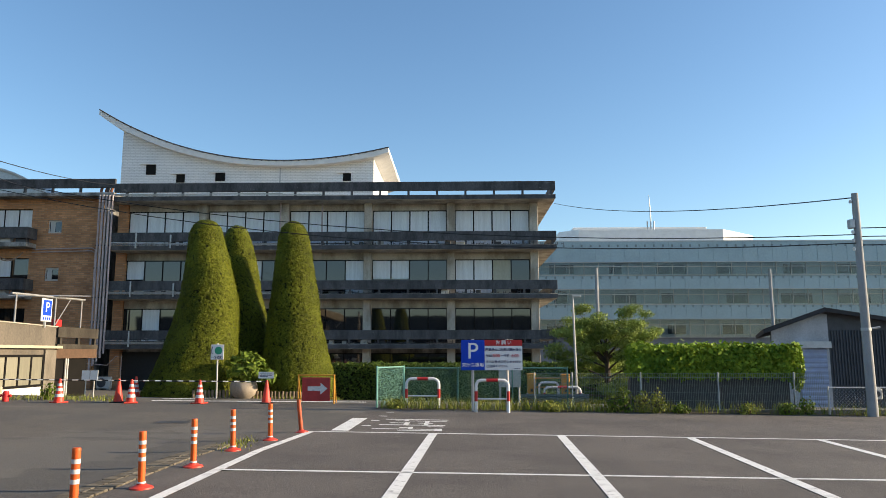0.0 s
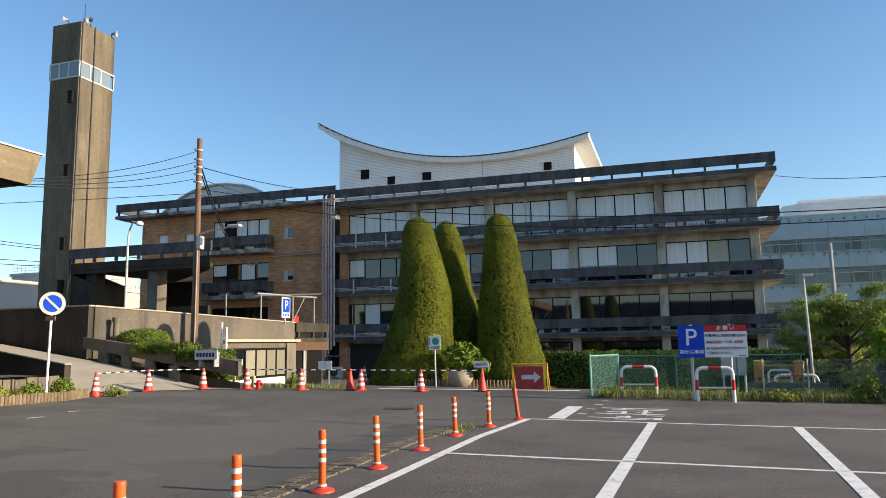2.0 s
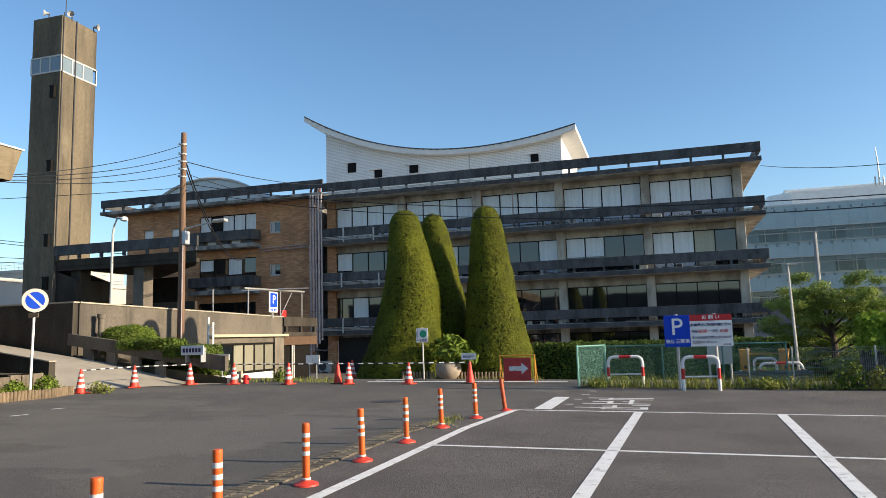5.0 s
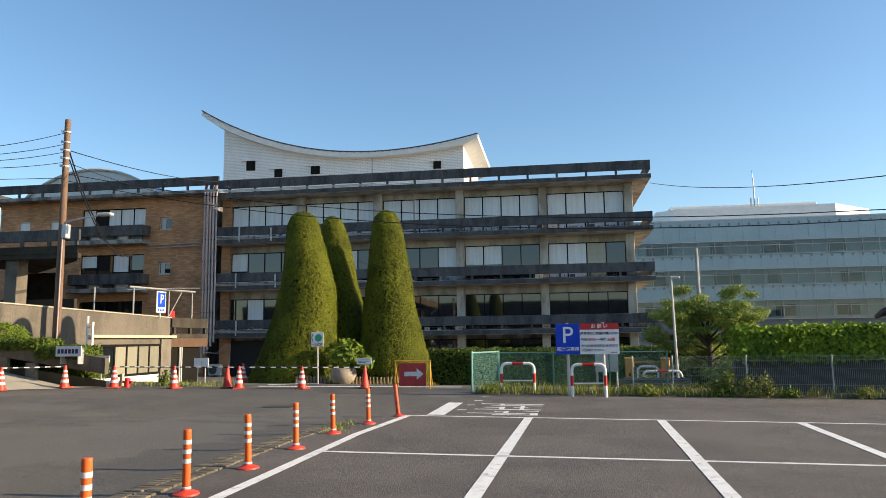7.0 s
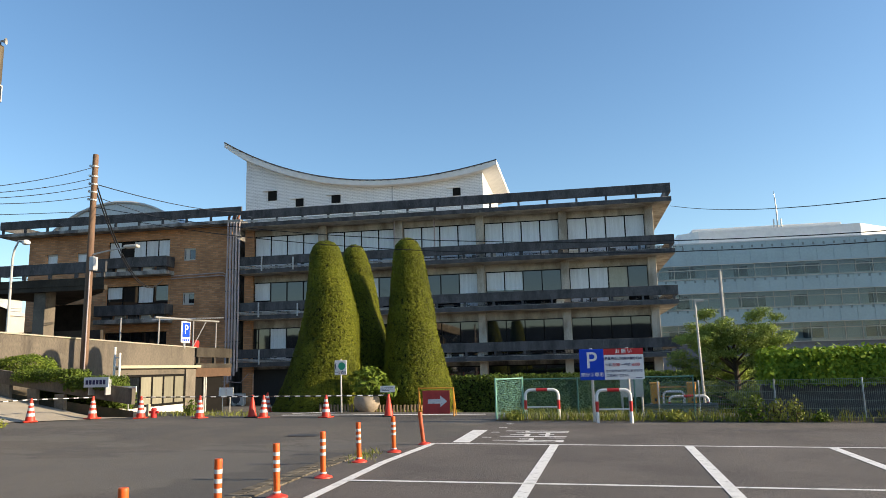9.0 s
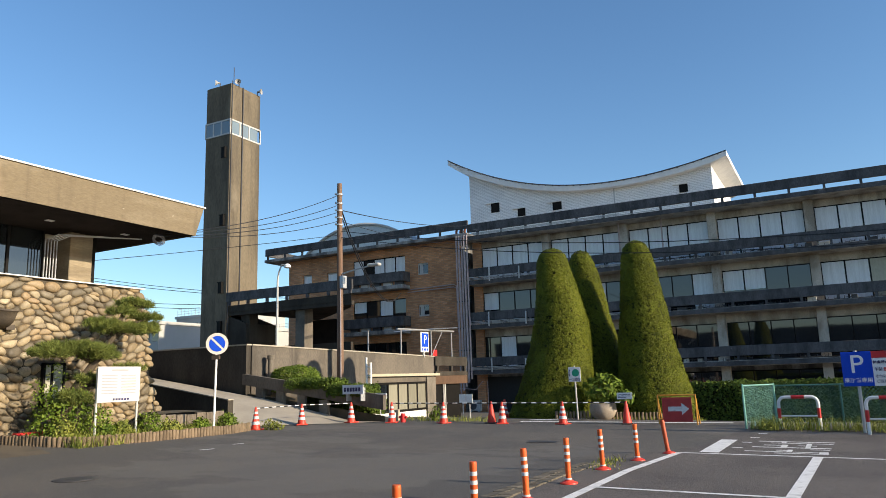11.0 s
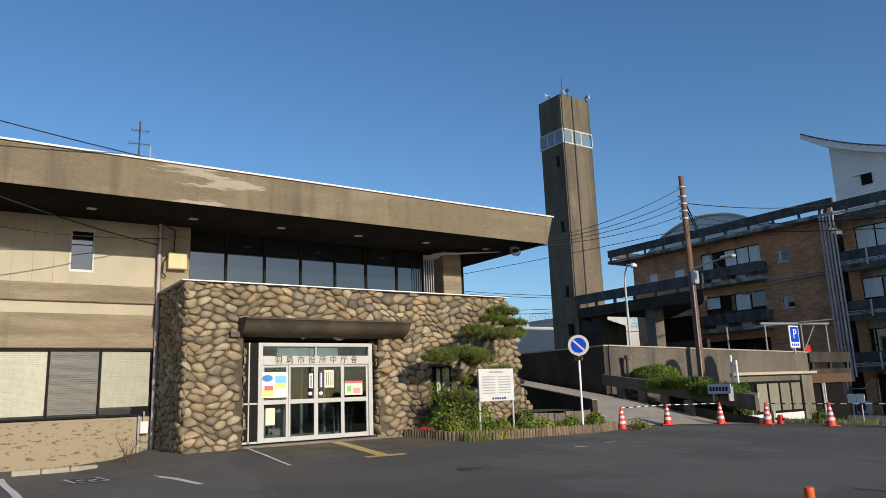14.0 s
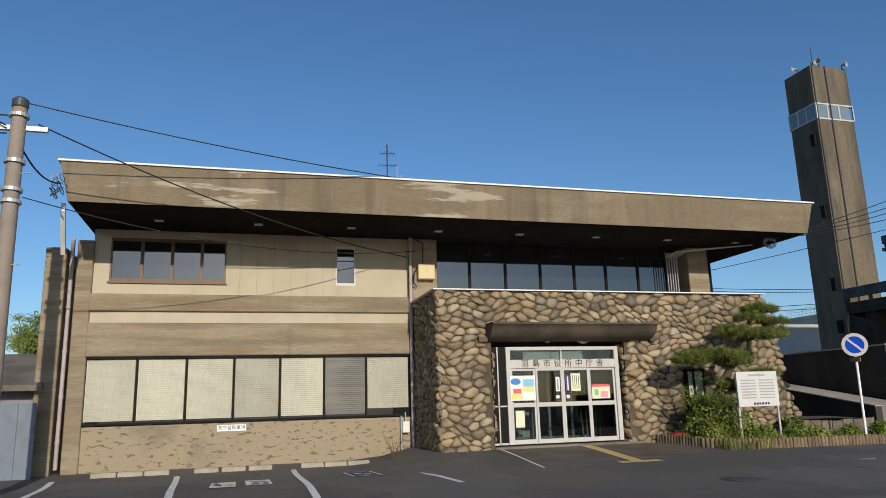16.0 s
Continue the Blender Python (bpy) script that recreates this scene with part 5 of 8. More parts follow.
            rr = np.interp(th, np.concatenate([ang[o] - 2 * math.pi, ang[o], ang[o] + 2 * math.pi]), np.tile(rad[o], 3)) - 0.005
            out.append((c, th, np.maximum(rr, 0.03)))
        return out

    def stone(c, th, rr, place):
        """A boulder face: three rings and a crown; place maps (u, v, out) into the world."""
        bulge = min(0.12, 0.72 * rr.mean()) * rng.uniform(0.65, 1.0)
        tilt = rng.normal(0, 0.16, 2)
        verts, faces = [], []
        n = len(th)
        for s, d in ((1.0, -0.05), (0.95, 0.42), (0.76, 0.80), (0.42, 0.97)):
            for t, r in zip(th, rr):
                du, dv = r * s * math.cos(t), r * s * math.sin(t)
                verts.append(place(c[0] + du, c[1] + dv, bulge * d + (du * tilt[0] + dv * tilt[1]) * max(0, d)))
        verts.append(place(c[0], c[1], bulge))
        for k in range(3):
            for i in range(n):
                j = (i + 1) % n
                faces.append((k * n + i, k * n + j, (k + 1) * n + j, (k + 1) * n + i))
        for i in range(n):
            faces.append((3 * n + i, 3 * n + (i + 1) % n, 4 * n))
        return verts, faces

    count = 0
    rest_v, rest_f = [], []
    base = Vector(wall.location)

    def lay(verts, faces):
        nonlocal count
        count += 1
        if count <= 330:
            me = bpy.data.meshes.new("stone")
            me.from_pydata([tuple(Vector(v) - base) for v in verts], [], faces)
            me.materials.append(STONE)
            me.shade_smooth()
            ob = new("stone", me)
            ob.parent = wall
        else:
            k = len(rest_v)
            rest_v.extend(tuple(Vector(v) - base) for v in verts)
            rest_f.extend(tuple(i + k for i in f) for f in faces)

    def front_keep(u, v):
        y, z = 3.98 + u, z0 + v
        if 5.42 < y < OPEN + 0.07 and z < 3.26:
            return False
        if 11.15 < y < 12.0 and 1.05 < z < 2.5:
            return False
        if y > 14.25 + (z1 - z) * 0.22:
            return False
        return -0.05 < u and -0.05 < v < z1 - z0 + 0.02

    front = cells(11.1, z1 - z0, front_keep, 0.225, (5.42 - 3.98, OPEN + 0.07 - 3.98, 2.96))
    front.sort(key=lambda s: abs(s[0][0] - 3.0))
    for c, th, rr in front:
        lay(*stone(c, th, rr, lambda u, v, d: (FX - 0.06 + d, 3.98 + u, min(z1, z0 + v))))
    for c, th, rr in cells(2.7, z1 - z0, lambda u, v: 0 < u < 2.75 and 0 < v < z1 - z0, 0.235):
        lay(*stone(c, th, rr, lambda u, v, d: (-20.95 + u, 4.06 - d, min(z1, z0 + v))))
    for c, th, rr in cells(0.75, 2.9, lambda u, v: 0 < u < 0.8 and 0 < v < 2.85, 0.24):
        lay(*stone(c, th, rr, lambda u, v, d: (FX - 0.05 - u, OPEN + 0.01 - d, z0 + v)))
        lay(*stone(c, th, rr, lambda u, v, d: (FX - 0.8 + u, 5.49 + d, z0 + v)))
    me = bpy.data.meshes.new("stones_joined")
    me.from_pydata(rest_v, [], rest_f)
    me.materials.append(stone_tones(material("river_stone_rest", (0.45, 0.36, 0.25), 0.6, 0.25, 2.6, 35, 0.2, depth=0.01), "island"))
    me.shade_smooth()
    ob = new("stones", me)
    ob.parent = wall
    tagged(ob, "further stones of the same wall", kind="stuff")
    # narrow window beside the pine
    nw = part("narrow_window", boxes((FX - 0.08, FX + 0.06, 11.28, 11.34, 1.2, 2.36), (FX - 0.08, FX + 0.06, 11.83, 11.89, 1.2, 2.36), (FX - 0.08, FX + 0.06, 11.28, 11.89, 2.3, 2.36), (FX - 0.08, FX + 0.06, 11.28, 11.89, 1.2, 1.26), (FX - 0.08, FX + 0.06, 11.5, 11.56, 1.2, 2.36)), FRAME_DARK, wall, "narrow window in the stonework", world=True)
    part("pane", boxes((FX - 0.06, FX + 0.03, 11.3, 11.87, 1.2, 2.34)), SHADE, nw, world=True)


build_stone_wall()


def build_entrance():
    door = thing("entrance_door", (DX, 7.9, 0.45), "white aluminium glazed entrance with sliding doors and posters", "door")
    y0, y1, zb, zt = 6.19, 9.67, 0.45, 3.1
    part("door_frame", boxes((DX - 0.08, DX + 0.08, y0, y0 + 0.13, zb, zt), (DX - 0.08, DX + 0.08, y1 - 0.13, y1, zb, zt), (DX - 0.08, DX + 0.08, y0 + 0.13, y1 - 0.13, zt - 0.1, zt),
                             (DX - 0.08, DX + 0.08, y0 + 0.13, y1 - 0.13, 2.5, 2.74), (DX - 0.03, DX + 0.05, 7.86, 7.9, 2.74, zt - 0.1), bevel=0.006), ALU, door, "white aluminium frame", world=True)
    pane_mat = clear_glass("door_pane", (0.62, 0.68, 0.68))
    part("transom_pane", boxes((DX - 0.012, DX + 0.004, y0 + 0.13, y1 - 0.13, 2.74, zt - 0.1)), pane_mat, door, world=True)
    part("transom_paper", boxes((DX - 0.05, DX - 0.04, 6.75, 8.6, 2.74, zt - 0.12)), COPING, door, "white sheet behind the transom glass", world=True)
    for k, (a, b, off) in enumerate(((6.32, 7.06, 0.0), (7.06, 7.88, 0.03), (7.88, 8.71, 0.03), (8.71, 9.54, 0.0))):
        x = DX + off
        leaf = part("door_leaf", boxes((x - 0.025, x + 0.025, a, a + 0.06, zb, 2.5), (x - 0.025, x + 0.025, b - 0.06, b, zb, 2.5), (x - 0.025, x + 0.025, a + 0.06, b - 0.06, 2.43, 2.5),
                                       (x - 0.025, x + 0.025, a + 0.06, b - 0.06, 1.44, 1.56), (x - 0.025, x + 0.025, a + 0.06, b - 0.06, zb, zb + 0.12), bevel=0.005), ALU, door, world=True)
        part("pane", boxes((x - 0.008, x + 0.002, a + 0.06, b - 0.06, zb + 0.12, 1.44), (x - 0.008, x + 0.002, a + 0.06, b - 0.06, 1.56, 2.43)), pane_mat, leaf, world=True)
    # name over the doors: raised characters
    chars = "羽島市役所中庁舎"
    for k, ch in enumerate(chars):
        me = text_mesh(ch, 0.23, material("bronze_letter", (0.11, 0.065, 0.035), 0.5, 0.15) if k == 0 else bpy.data.materials["bronze_letter"], "character", 0.002)
        o = new("character", me)
        o.parent = door
        o.matrix_basis = pose(0.085, 6.75 - 7.9 + 0.33 * k, 2.62 - 0.45, 0, 0, 90)
    poster = bpy.data.materials
    tones = {"poster_white": (0.78, 0.78, 0.74), "poster_blue": (0.05, 0.22, 0.55), "poster_sky": (0.22, 0.52, 0.72), "poster_yellow": (0.8, 0.66, 0.22), "poster_red": (0.75, 0.12, 0.12), "poster_green": (0.2, 0.55, 0.2),
             "poster_pale": (0.7, 0.72, 0.5), "poster_pink": (0.78, 0.32, 0.35), "poster_navy": (0.10, 0.06, 0.16)}
    for k, c in tones.items():
        material(k, c, 0.55, 0.06, 5, 40, 0.0)

    def sheet_of(name, ya, yb, za, zb_, tone, lift, parent=door, label=""):
        return part(name, boxes((DX + lift, DX + lift + 0.004, ya, yb, za, zb_)), poster[tone], parent, label, world=True)
    p = sheet_of("poster_panel", 6.28, 7.02, 1.62, 2.3, "poster_white", 0.09, label="large white panel of notices")
    bm = bmesh.new()
    bm.faces.new([bm.verts.new((DX + 0.099, 6.44 + 0.15 * math.cos(a), 2.14 + 0.09 * math.sin(a))) for a in [2 * math.pi * k / 20 for k in range(20)]])
    part("blue_oval", bm, poster["poster_blue"], p, world=True)
    sheet_of("sky_sheet", 6.66, 6.98, 2.0, 2.2, "poster_sky", 0.096, p)
    sheet_of("yellow_sheet", 6.64, 6.98, 1.86, 2.0, "poster_yellow", 0.096, p)
    sheet_of("red_sheet", 6.36, 6.6, 1.82, 1.94, "poster_red", 0.096, p)
    sheet_of("cream_sheet", 6.3, 6.62, 1.66, 1.82, "poster_yellow", 0.095, p)
    q = sheet_of("poster", 8.78, 9.35, 1.62, 2.02, "poster_pale", 0.032, label="coloured map poster with a red heading")
    sheet_of("heading", 8.78, 9.35, 1.95, 2.02, "poster_red", 0.038, q)
    sheet_of("green_patch", 8.86, 8.98, 1.72, 1.88, "poster_green", 0.038, q)
    sheet_of("pink_patch", 9.05, 9.28, 1.66, 1.82, "poster_pink", 0.038, q)
    n1 = sheet_of("notice_sheet", 8.13, 8.42, 1.85, 2.34, "poster_pale", 0.06, label="upright paper notice with dark columns of writing")
    part("writing", boxes(*[(DX + 0.0645, DX + 0.066, 8.18 + 0.06 * k, 8.195 + 0.06 * k, 1.92, 2.28) for k in range(4)]), BLACK, n1, world=True)
    n2 = sheet_of("notice_strip", 7.96, 8.1, 1.85, 2.3, "poster_navy", 0.06, label="narrow dark notice")
    part("writing", boxes(*[(DX + 0.0645, DX + 0.066, 8.01, 8.05, 1.88 + 0.055 * k, 1.92 + 0.055 * k) for k in range(7)]), WHITE, n2, world=True)
    n3 = sheet_of("notice_strip", 7.66, 7.78, 1.85, 2.25, "poster_white", 0.06, label="narrow white notice")
    part("writing", boxes(*[(DX + 0.0645, DX + 0.066, 7.70, 7.74, 1.88 + 0.055 * k, 1.92 + 0.055 * k) for k in range(6)]), BLACK, n3, world=True)
    sheet_of("pale_sheet", 6.42, 6.68, 0.9, 1.35, "poster_pale", 0.032, label="pale paper on the lower pane")
    for y in (7.7, 8.02):
        bm = bmesh.new()
        bm.faces.new([bm.verts.new((DX + 0.062, y + 0.06 * math.cos(a), 1.7 + 0.05 * math.sin(a))) for a in [2 * math.pi * k / 16 for k in range(16)]])
        part("round_sticker", bm, poster["poster_white"], door, world=True)
    # return panels and the recess
    part("side_panel", boxes((DX - 0.02, DX + 0.02, 5.55, y0, 0.45, 3.1), bevel=0.004), FRAME_DARK, door, "dark glazed side panel", world=True)
    part("side_bar", boxes((DX + 0.02, DX + 0.05, 5.93, 5.965, 0.45, 3.1), (DX + 0.02, DX + 0.05, 5.55, 6.19, 1.46, 1.5), (DX + 0.02, DX + 0.05, 5.55, 6.19, 0.45, 0.5)), ALU, door, world=True)
    single("threshold", boxes((-19.6, FX - 0.0, 5.5, 10.05, 0.2, 0.448), bevel=0.01), GREY_CONC, "low concrete door threshold", "step", kind="structure", at=(-18.9, 7.8, 0.2))
    # hood
    hood = thing("door_hood", (FX, 7.9, 3.05), "curved dark concrete hood over the entrance", "canopy")
    prof = [(-18.95, 3.09), (-17.9, 3.09), (-17.45, 3.12), (-17.2, 3.17), (-17.04, 3.25), (-16.96, 3.36), (-16.9, 3.47), (-16.84, 3.5), (-16.84, 3.54), (-17.0, 3.56), (-18.95, 3.56)]
    bm = bmesh.new()
    ya, yb = 5.08, 9.72
    a = [bm.verts.new((x, ya, z)) for x, z in prof]
    b = [bm.verts.new((x, yb, z)) for x, z in prof]
    bm.faces.new(a)
    bm.faces.new(b[::-1])
    for i in range(len(prof)):
        j = (i + 1) % len(prof)
        bm.faces.new((a[i], b[i], b[j], a[j]))
    bmesh.ops.recalc_face_normals(bm, faces=bm.faces[:])
    part("shell", bm, material("hood_concrete", (0.105, 0.082, 0.058), 0.75, 0.25, 1.2, 25, 0.3, second=(0.06, 0.048, 0.036)), hood, world=True, smooth=True)
    for y0_, y1_ in ((4.85, 5.08), (9.72, 9.92)):
        part("side_lip", boxes((-18.4, -17.3, y0_, y1_, 3.1, 3.22)), bpy.data.materials["hood_concrete"], hood, world=True)
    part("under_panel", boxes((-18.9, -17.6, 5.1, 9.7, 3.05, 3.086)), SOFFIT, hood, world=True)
    # door and hood rescaled about the camera's eye to fit the camera's view
    near = Vector((-0.2, -0.9, 1.6))
    for ob, s in ((door, 0.968), (hood, 1.045)):
        ob.location = near + (Vector(ob.location) - near) * s
        ob.scale = (s, s, s)
    # things seen through the glass
    bike = thing("umbrella_rack", (-19.9, 9.1, 0.43), "grey tubular umbrella rack inside the lobby", "rack")
    bm = bmesh.new()
    for k in range(5):
        tube(bm, [(-19.9, 8.85 + 0.13 * k, 0.43), (-19.9, 8.8 + 0.16 * k, 1.3)], 0.02, 6)
    tube(bm, [(-19.9, 8.7, 1.0), (-19.9, 9.5, 1.0)], 0.02, 6)
    tube(bm, [(-19.9, 8.75, 0.5), (-19.9, 9.5, 0.5)], 0.02, 6)
    part("frame", bm, GALV, bike, world=True)
    inner = thing("inner_door", (-20.7, 7.8, 0.42), "white inner lobby doors behind the entrance", "door")
    for y in (6.0, 6.75, 7.5, 8.1, 8.85, 9.5):
        part("stile", boxes((-20.73, -20.67, y, y + 0.07, 0.42, 2.6)), ALU, inner, world=True)
    part("rail", boxes((-20.74, -20.66, 5.9, 9.65, 2.5, 2.62)), ALU, inner, world=True)
    part("lower_rail", boxes((-20.72, -20.68, 5.9, 9.65, 0.43, 0.55)), ALU, inner, world=True)
    counter = single("lobby_counter", boxes((-22.4, -21.8, 6.2, 8.3, 0.42, 1.4), bevel=0.02), COPING, "pale reception counter in the lobby", "counter", at=(-22.1, 7.2, 0.42))
    cone = thing("floor_stand", (-19.6, 6.4, 0.43), "small red folding floor sign behind the glass", "sign")
    bm = bmesh.new()
    prism(bm, [(-19.7, 6.3), (-19.5, 6.3), (-19.5, 6.5), (-19.7, 6.5)], 0.43, 0.8)
    part("panel", bm, RED, cone, world=True)


build_entrance()


# ---- far buildings ----
def build_glass_block():
    blk = thing("glass_office_block", (35, 100, -2), "long modern office block behind pale glass louvres", "building")
    Y = 95.0
    part("core", boxes((2, 75, Y + 2.5, Y + 22, -3, 16.0)), material("pale_interior", (0.58, 0.66, 0.71), 0.8, 0.15, 0.4, 6, 0.0), blk, world=True)
    veil = clear_glass("veil_glass", (0.80, 0.86, 0.87))
    dull = material("frosted_band", (0.32, 0.42, 0.45), 0.25, 0.1, 0.3, 4, 0.0, coat=0.5)
    for z0, z1 in ((13.6, 16.3), (10.0, 11.7), (6.0, 7.9)):
        part("louvre_band", boxes((2, 75, Y, Y + 0.25, z0, z1)), dull, blk, "pale frosted glass band", world=True)
    stud = None
    for z in (15.75, 11.5, 7.7):
        for k in range(60):
            if stud is None:
                stud = part("band_bracket", boxes((-0.12, 0.12, -0.03, 0.0, -0.16, 0.16)), material("bracket_grey", (0.16, 0.21, 0.215), 0.6, 0.1), blk, "small grey bracket on the glass band")
                o = stud
            else:
                o = new("band_bracket", stud.data)
                o.parent = blk
            o.location = (3.2 + 1.2 * k - 35, Y - 100, z + 2)
    part("parapet", boxes((2, 75, Y - 0.05, Y + 2.6, 16.3, 16.45)), GALV, blk, world=True)
    for z in (11.75, 7.85, 3.6, 13.5, 12.9, 9.2, 9.9, 5.2, 5.95):
        part("rail", boxes((2, 75, Y - 0.12, Y + 0.0, z, z + 0.09)), ALU, blk, world=True)
    for z0, z1 in ((11.7, 13.6), (7.9, 10.0), (3.7, 6.0)):
        for k in range(37):
            x = 3 + 1.95 * k
            part("pane", boxes((x, x + 1.9, Y + 0.1, Y + 0.13, z0, z1)), veil, blk, world=True)
            part("mullion", boxes((x + 1.9, x + 1.96, Y + 0.02, Y + 0.2, z0, z1)), ALU, blk, world=True)
    for k in range(37):
        x = 2.6 + 1.95 * k
        part("glass_fin", boxes((x, x + 0.035, Y - 0.05, Y - 0.005, 3.7, 16.3)), dull, blk, world=True)
    for z in (12.0, 8.1, 4.0):
        part("floor", boxes((2, 75, Y + 0.3, Y + 2.5, z - 0.35, z)), COPING, blk, world=True)
    rng = random.Random(3)
    # flat dark panels painted in place of unlit rooms behind the glass
    dark = material("room_shade", (0.13, 0.15, 0.165), 0.8, 0.2)
    for z in (12.0, 8.1, 4.0):
        for k in range(9):
            x = 5 + 7.6 * k + rng.uniform(-1, 1)
            part("dark_room", boxes((x, x + rng.uniform(1.5, 4.5), Y + 2.44, Y + 2.5, z + 0.1, z + 1.5)), dark, blk, world=True)
    part("ground_wall", boxes((2, 75, Y + 0.5, Y + 2.5, -3, 3.6)), SHED, blk, world=True)
    pent = thing("roof_plant_room", (26, 103, 16.4), "white rooftop plant room", "building")
    bm = prism(bmesh.new(), [(14.0, 99.0), (16.4, 97.0), (36.0, 97.0), (42.3, 102.7), (42.3, 112.0), (14.0, 112.0)], 16.45, 18.3)
    part("body", bm, ROOF_WHITE, pent, "white rendered walls with splayed corners", world=True)
    part("upper_slab", boxes((15.9, 34.3, 98.5, 110, 18.304, 18.88), bevel=0.04), ROOF_WHITE, pent, world=True)
    mast = thing("radio_mast", (26.5, 98, 18.35), "thin rooftop radio mast", "antenna")
    bm = bmesh.new()
    tube(bm, [(26.5, 98, 18.3), (26.5, 98, 21.3), (26.4, 98, 23.3)], [0.12, 0.08, 0.03], 6)
    for dx in (-0.45, 0.45):
        tube(bm, [(26.5 + dx, 98, 18.3), (26.5 + dx, 98, 19.6)], 0.09, 6)
    part("pole", bm, GALV, mast, world=True)


build_glass_block()


def build_shed():
    S = 1.45
    shed = thing("storage_shed", (19, 36, -0.9), "dark gabled storage shed with a blue roller shutter", "shed")
    def P(x, z):
        return x * S, 1.6 + (z - 1.6) * S
    Y = 32.6
    pts = [P(9.6, -0.6), P(13.8, -0.6), P(13.8, 2.55), P(11.15, 2.9), P(9.6, 2.35)]
    bm = bmesh.new()
    a = [bm.verts.new((x, Y, z)) for x, z in pts]
    b = [bm.verts.new((x * (Y + 12) / Y, Y + 12, z)) for x, z in pts]
    bm.faces.new(a)
    bm.faces.new(b[::-1])
    for i in range(5):
        j = (i + 1) % 5
        bm.faces.new((a[j], a[i], b[i], b[j]))
    bmesh.ops.recalc_face_normals(bm, faces=bm.faces[:])
    part("wall", bm, material("dark_sheet", (0.075, 0.08, 0.09), 0.6, 0.2), shed, "dark corrugated walls", world=True)
    (xl, zl), (xp, zp), (xr, zr) = P(9.25, 2.32), P(11.15, 2.98), P(14.2, 2.5)
    for (xa, za), (xb, zb) in (((xl, zl), (xp, zp)), ((xp, zp), (xr, zr))):
        bm = bmesh.new()
        v = [bm.verts.new(p) for p in ((xa, Y - 0.5, za), (xb, Y - 0.5, zb), (xb * (Y + 12) / Y, Y + 12.5, zb), (xa * (Y + 12) / Y, Y + 12.5, za))]
        f = bm.faces.new(v)
        bm.normal_update()
        bmesh.ops.solidify(bm, geom=[f], thickness=0.18)
        part("roof", bm, material("shed_roof", (0.03, 0.03, 0.033), 0.7, 0.3), shed, "dark tiled roof", world=True)
    x0, z0 = P(9.7, 1.95)
    x1, z1 = P(11.35, 2.35)
    bm = bmesh.new()
    ring = [P(9.62, -0.6), P(11.35, -0.6), P(11.35, 2.78), P(11.15, 2.82), P(9.62, 2.28)]
    near = [bm.verts.new((x, Y - 0.07, z)) for x, z in ring]
    back = [bm.verts.new((x, Y - 0.01, z)) for x, z in ring]
    bm.faces.new(near)
    bm.faces.new(back[::-1])
    for i in range(5):
        j = (i + 1) % 5
        bm.faces.new((near[j], near[i], back[i], back[j]))
    part("gable_panel", bm, material("pale_render", (0.46, 0.47, 0.49), 0.8, 0.2, 0.8, 20, 0.2, second=(0.34, 0.35, 0.37)), shed, "pale weathered rendered wall", world=True)
    part("shutter_box", boxes((P(10.3, 0)[0], x1, Y - 0.3, Y - 0.01, P(0, 1.75)[1], P(0, 1.95)[1])), GALV, shed, world=True)
    bm = bmesh.new()
    sx0, sx1 = P(10.4, 0)[0], P(11.25, 0)[0]
    corrugated(bm, lambda u, d, v: (sx0 + v, Y - 0.1 - d, -0.9 + u), 24, 0.115, 0.03, sx1 - sx0)
    part("shutter", bm, SHUTTER, shed, "blue roller shutter", world=True)
    bm = bmesh.new()
    for k in range(26):
        x = x1 + 0.15 + 0.13 * k
        box(bm, x, x + 0.05, Y - 0.05, Y - 0.0, -0.9, 2.6)
    part("cladding_rib", bm, material("dark_cladding", (0.06, 0.065, 0.075), 0.6, 0.2), shed, world=True)


build_shed()


def build_backdrop():
    """Low houses and the school far behind the ramp and beyond the annex."""
    for x, y, w, d, z, mat, label in ((-75.2, 60, 6.4, 8, 9.7, FAR_WALL, "white low building behind the ramp wall"), (-79.5, 75, 23, 5, 9.4, FAR_WALL, "pale two-storey building in the distance"), (-86, 81, 14, 10, 12.9, FAR_WALL, "white far building with a stair house"), (-67, 82, 14, 10, 9.3, FAR_WALL, "pale far building with roof rails")):
        h = thing("distant_building", (x, y, 0), label, "building", "distant buildings")
        part("wall", boxes((x - w / 2, x + w / 2, y, y + d, -1, z - 0.4)), mat, h, world=True)
        part("roof", boxes((x - w / 2 - 0.2, x + w / 2 + 0.2, y - 0.2, y + d, z - 0.4, z)), FAR_WALL, h, world=True)
        for k in range(int(w / 1.6)):
            part("window", boxes((x - w / 2 + 0.5 + 1.6 * k, x - w / 2 + 1.6 + 1.6 * k, y - 0.05, y + 0.02, z - 2.4, z - 1.2)), GLASS, h, world=True)
        bm = bmesh.new()
        for k in range(int(w / 0.8)):
            tube(bm, [(x - w / 2 + 0.8 * k, y + 0.2, z), (x - w / 2 + 0.8 * k, y + 0.2, z + 1.2)], 0.03, 4)
        for dz in (0.4, 0.8, 1.2):
            tube(bm, [(x - w / 2, y + 0.2, z + dz), (x + w / 2, y + 0.2, z + dz)], 0.025, 4)
        part("roof_rail", bm, GALV, h, world=True)


build_backdrop()
# added wall behind the camera, never in view; it darkens the lower windows' reflections
tagged(single("wall_south", boxes((-70, 70, -46.4, -46, -1, 9.5)), BEAM_CONC, "unseen added wall that darkens reflections in the lower office windows", "wall"), kind="structure")


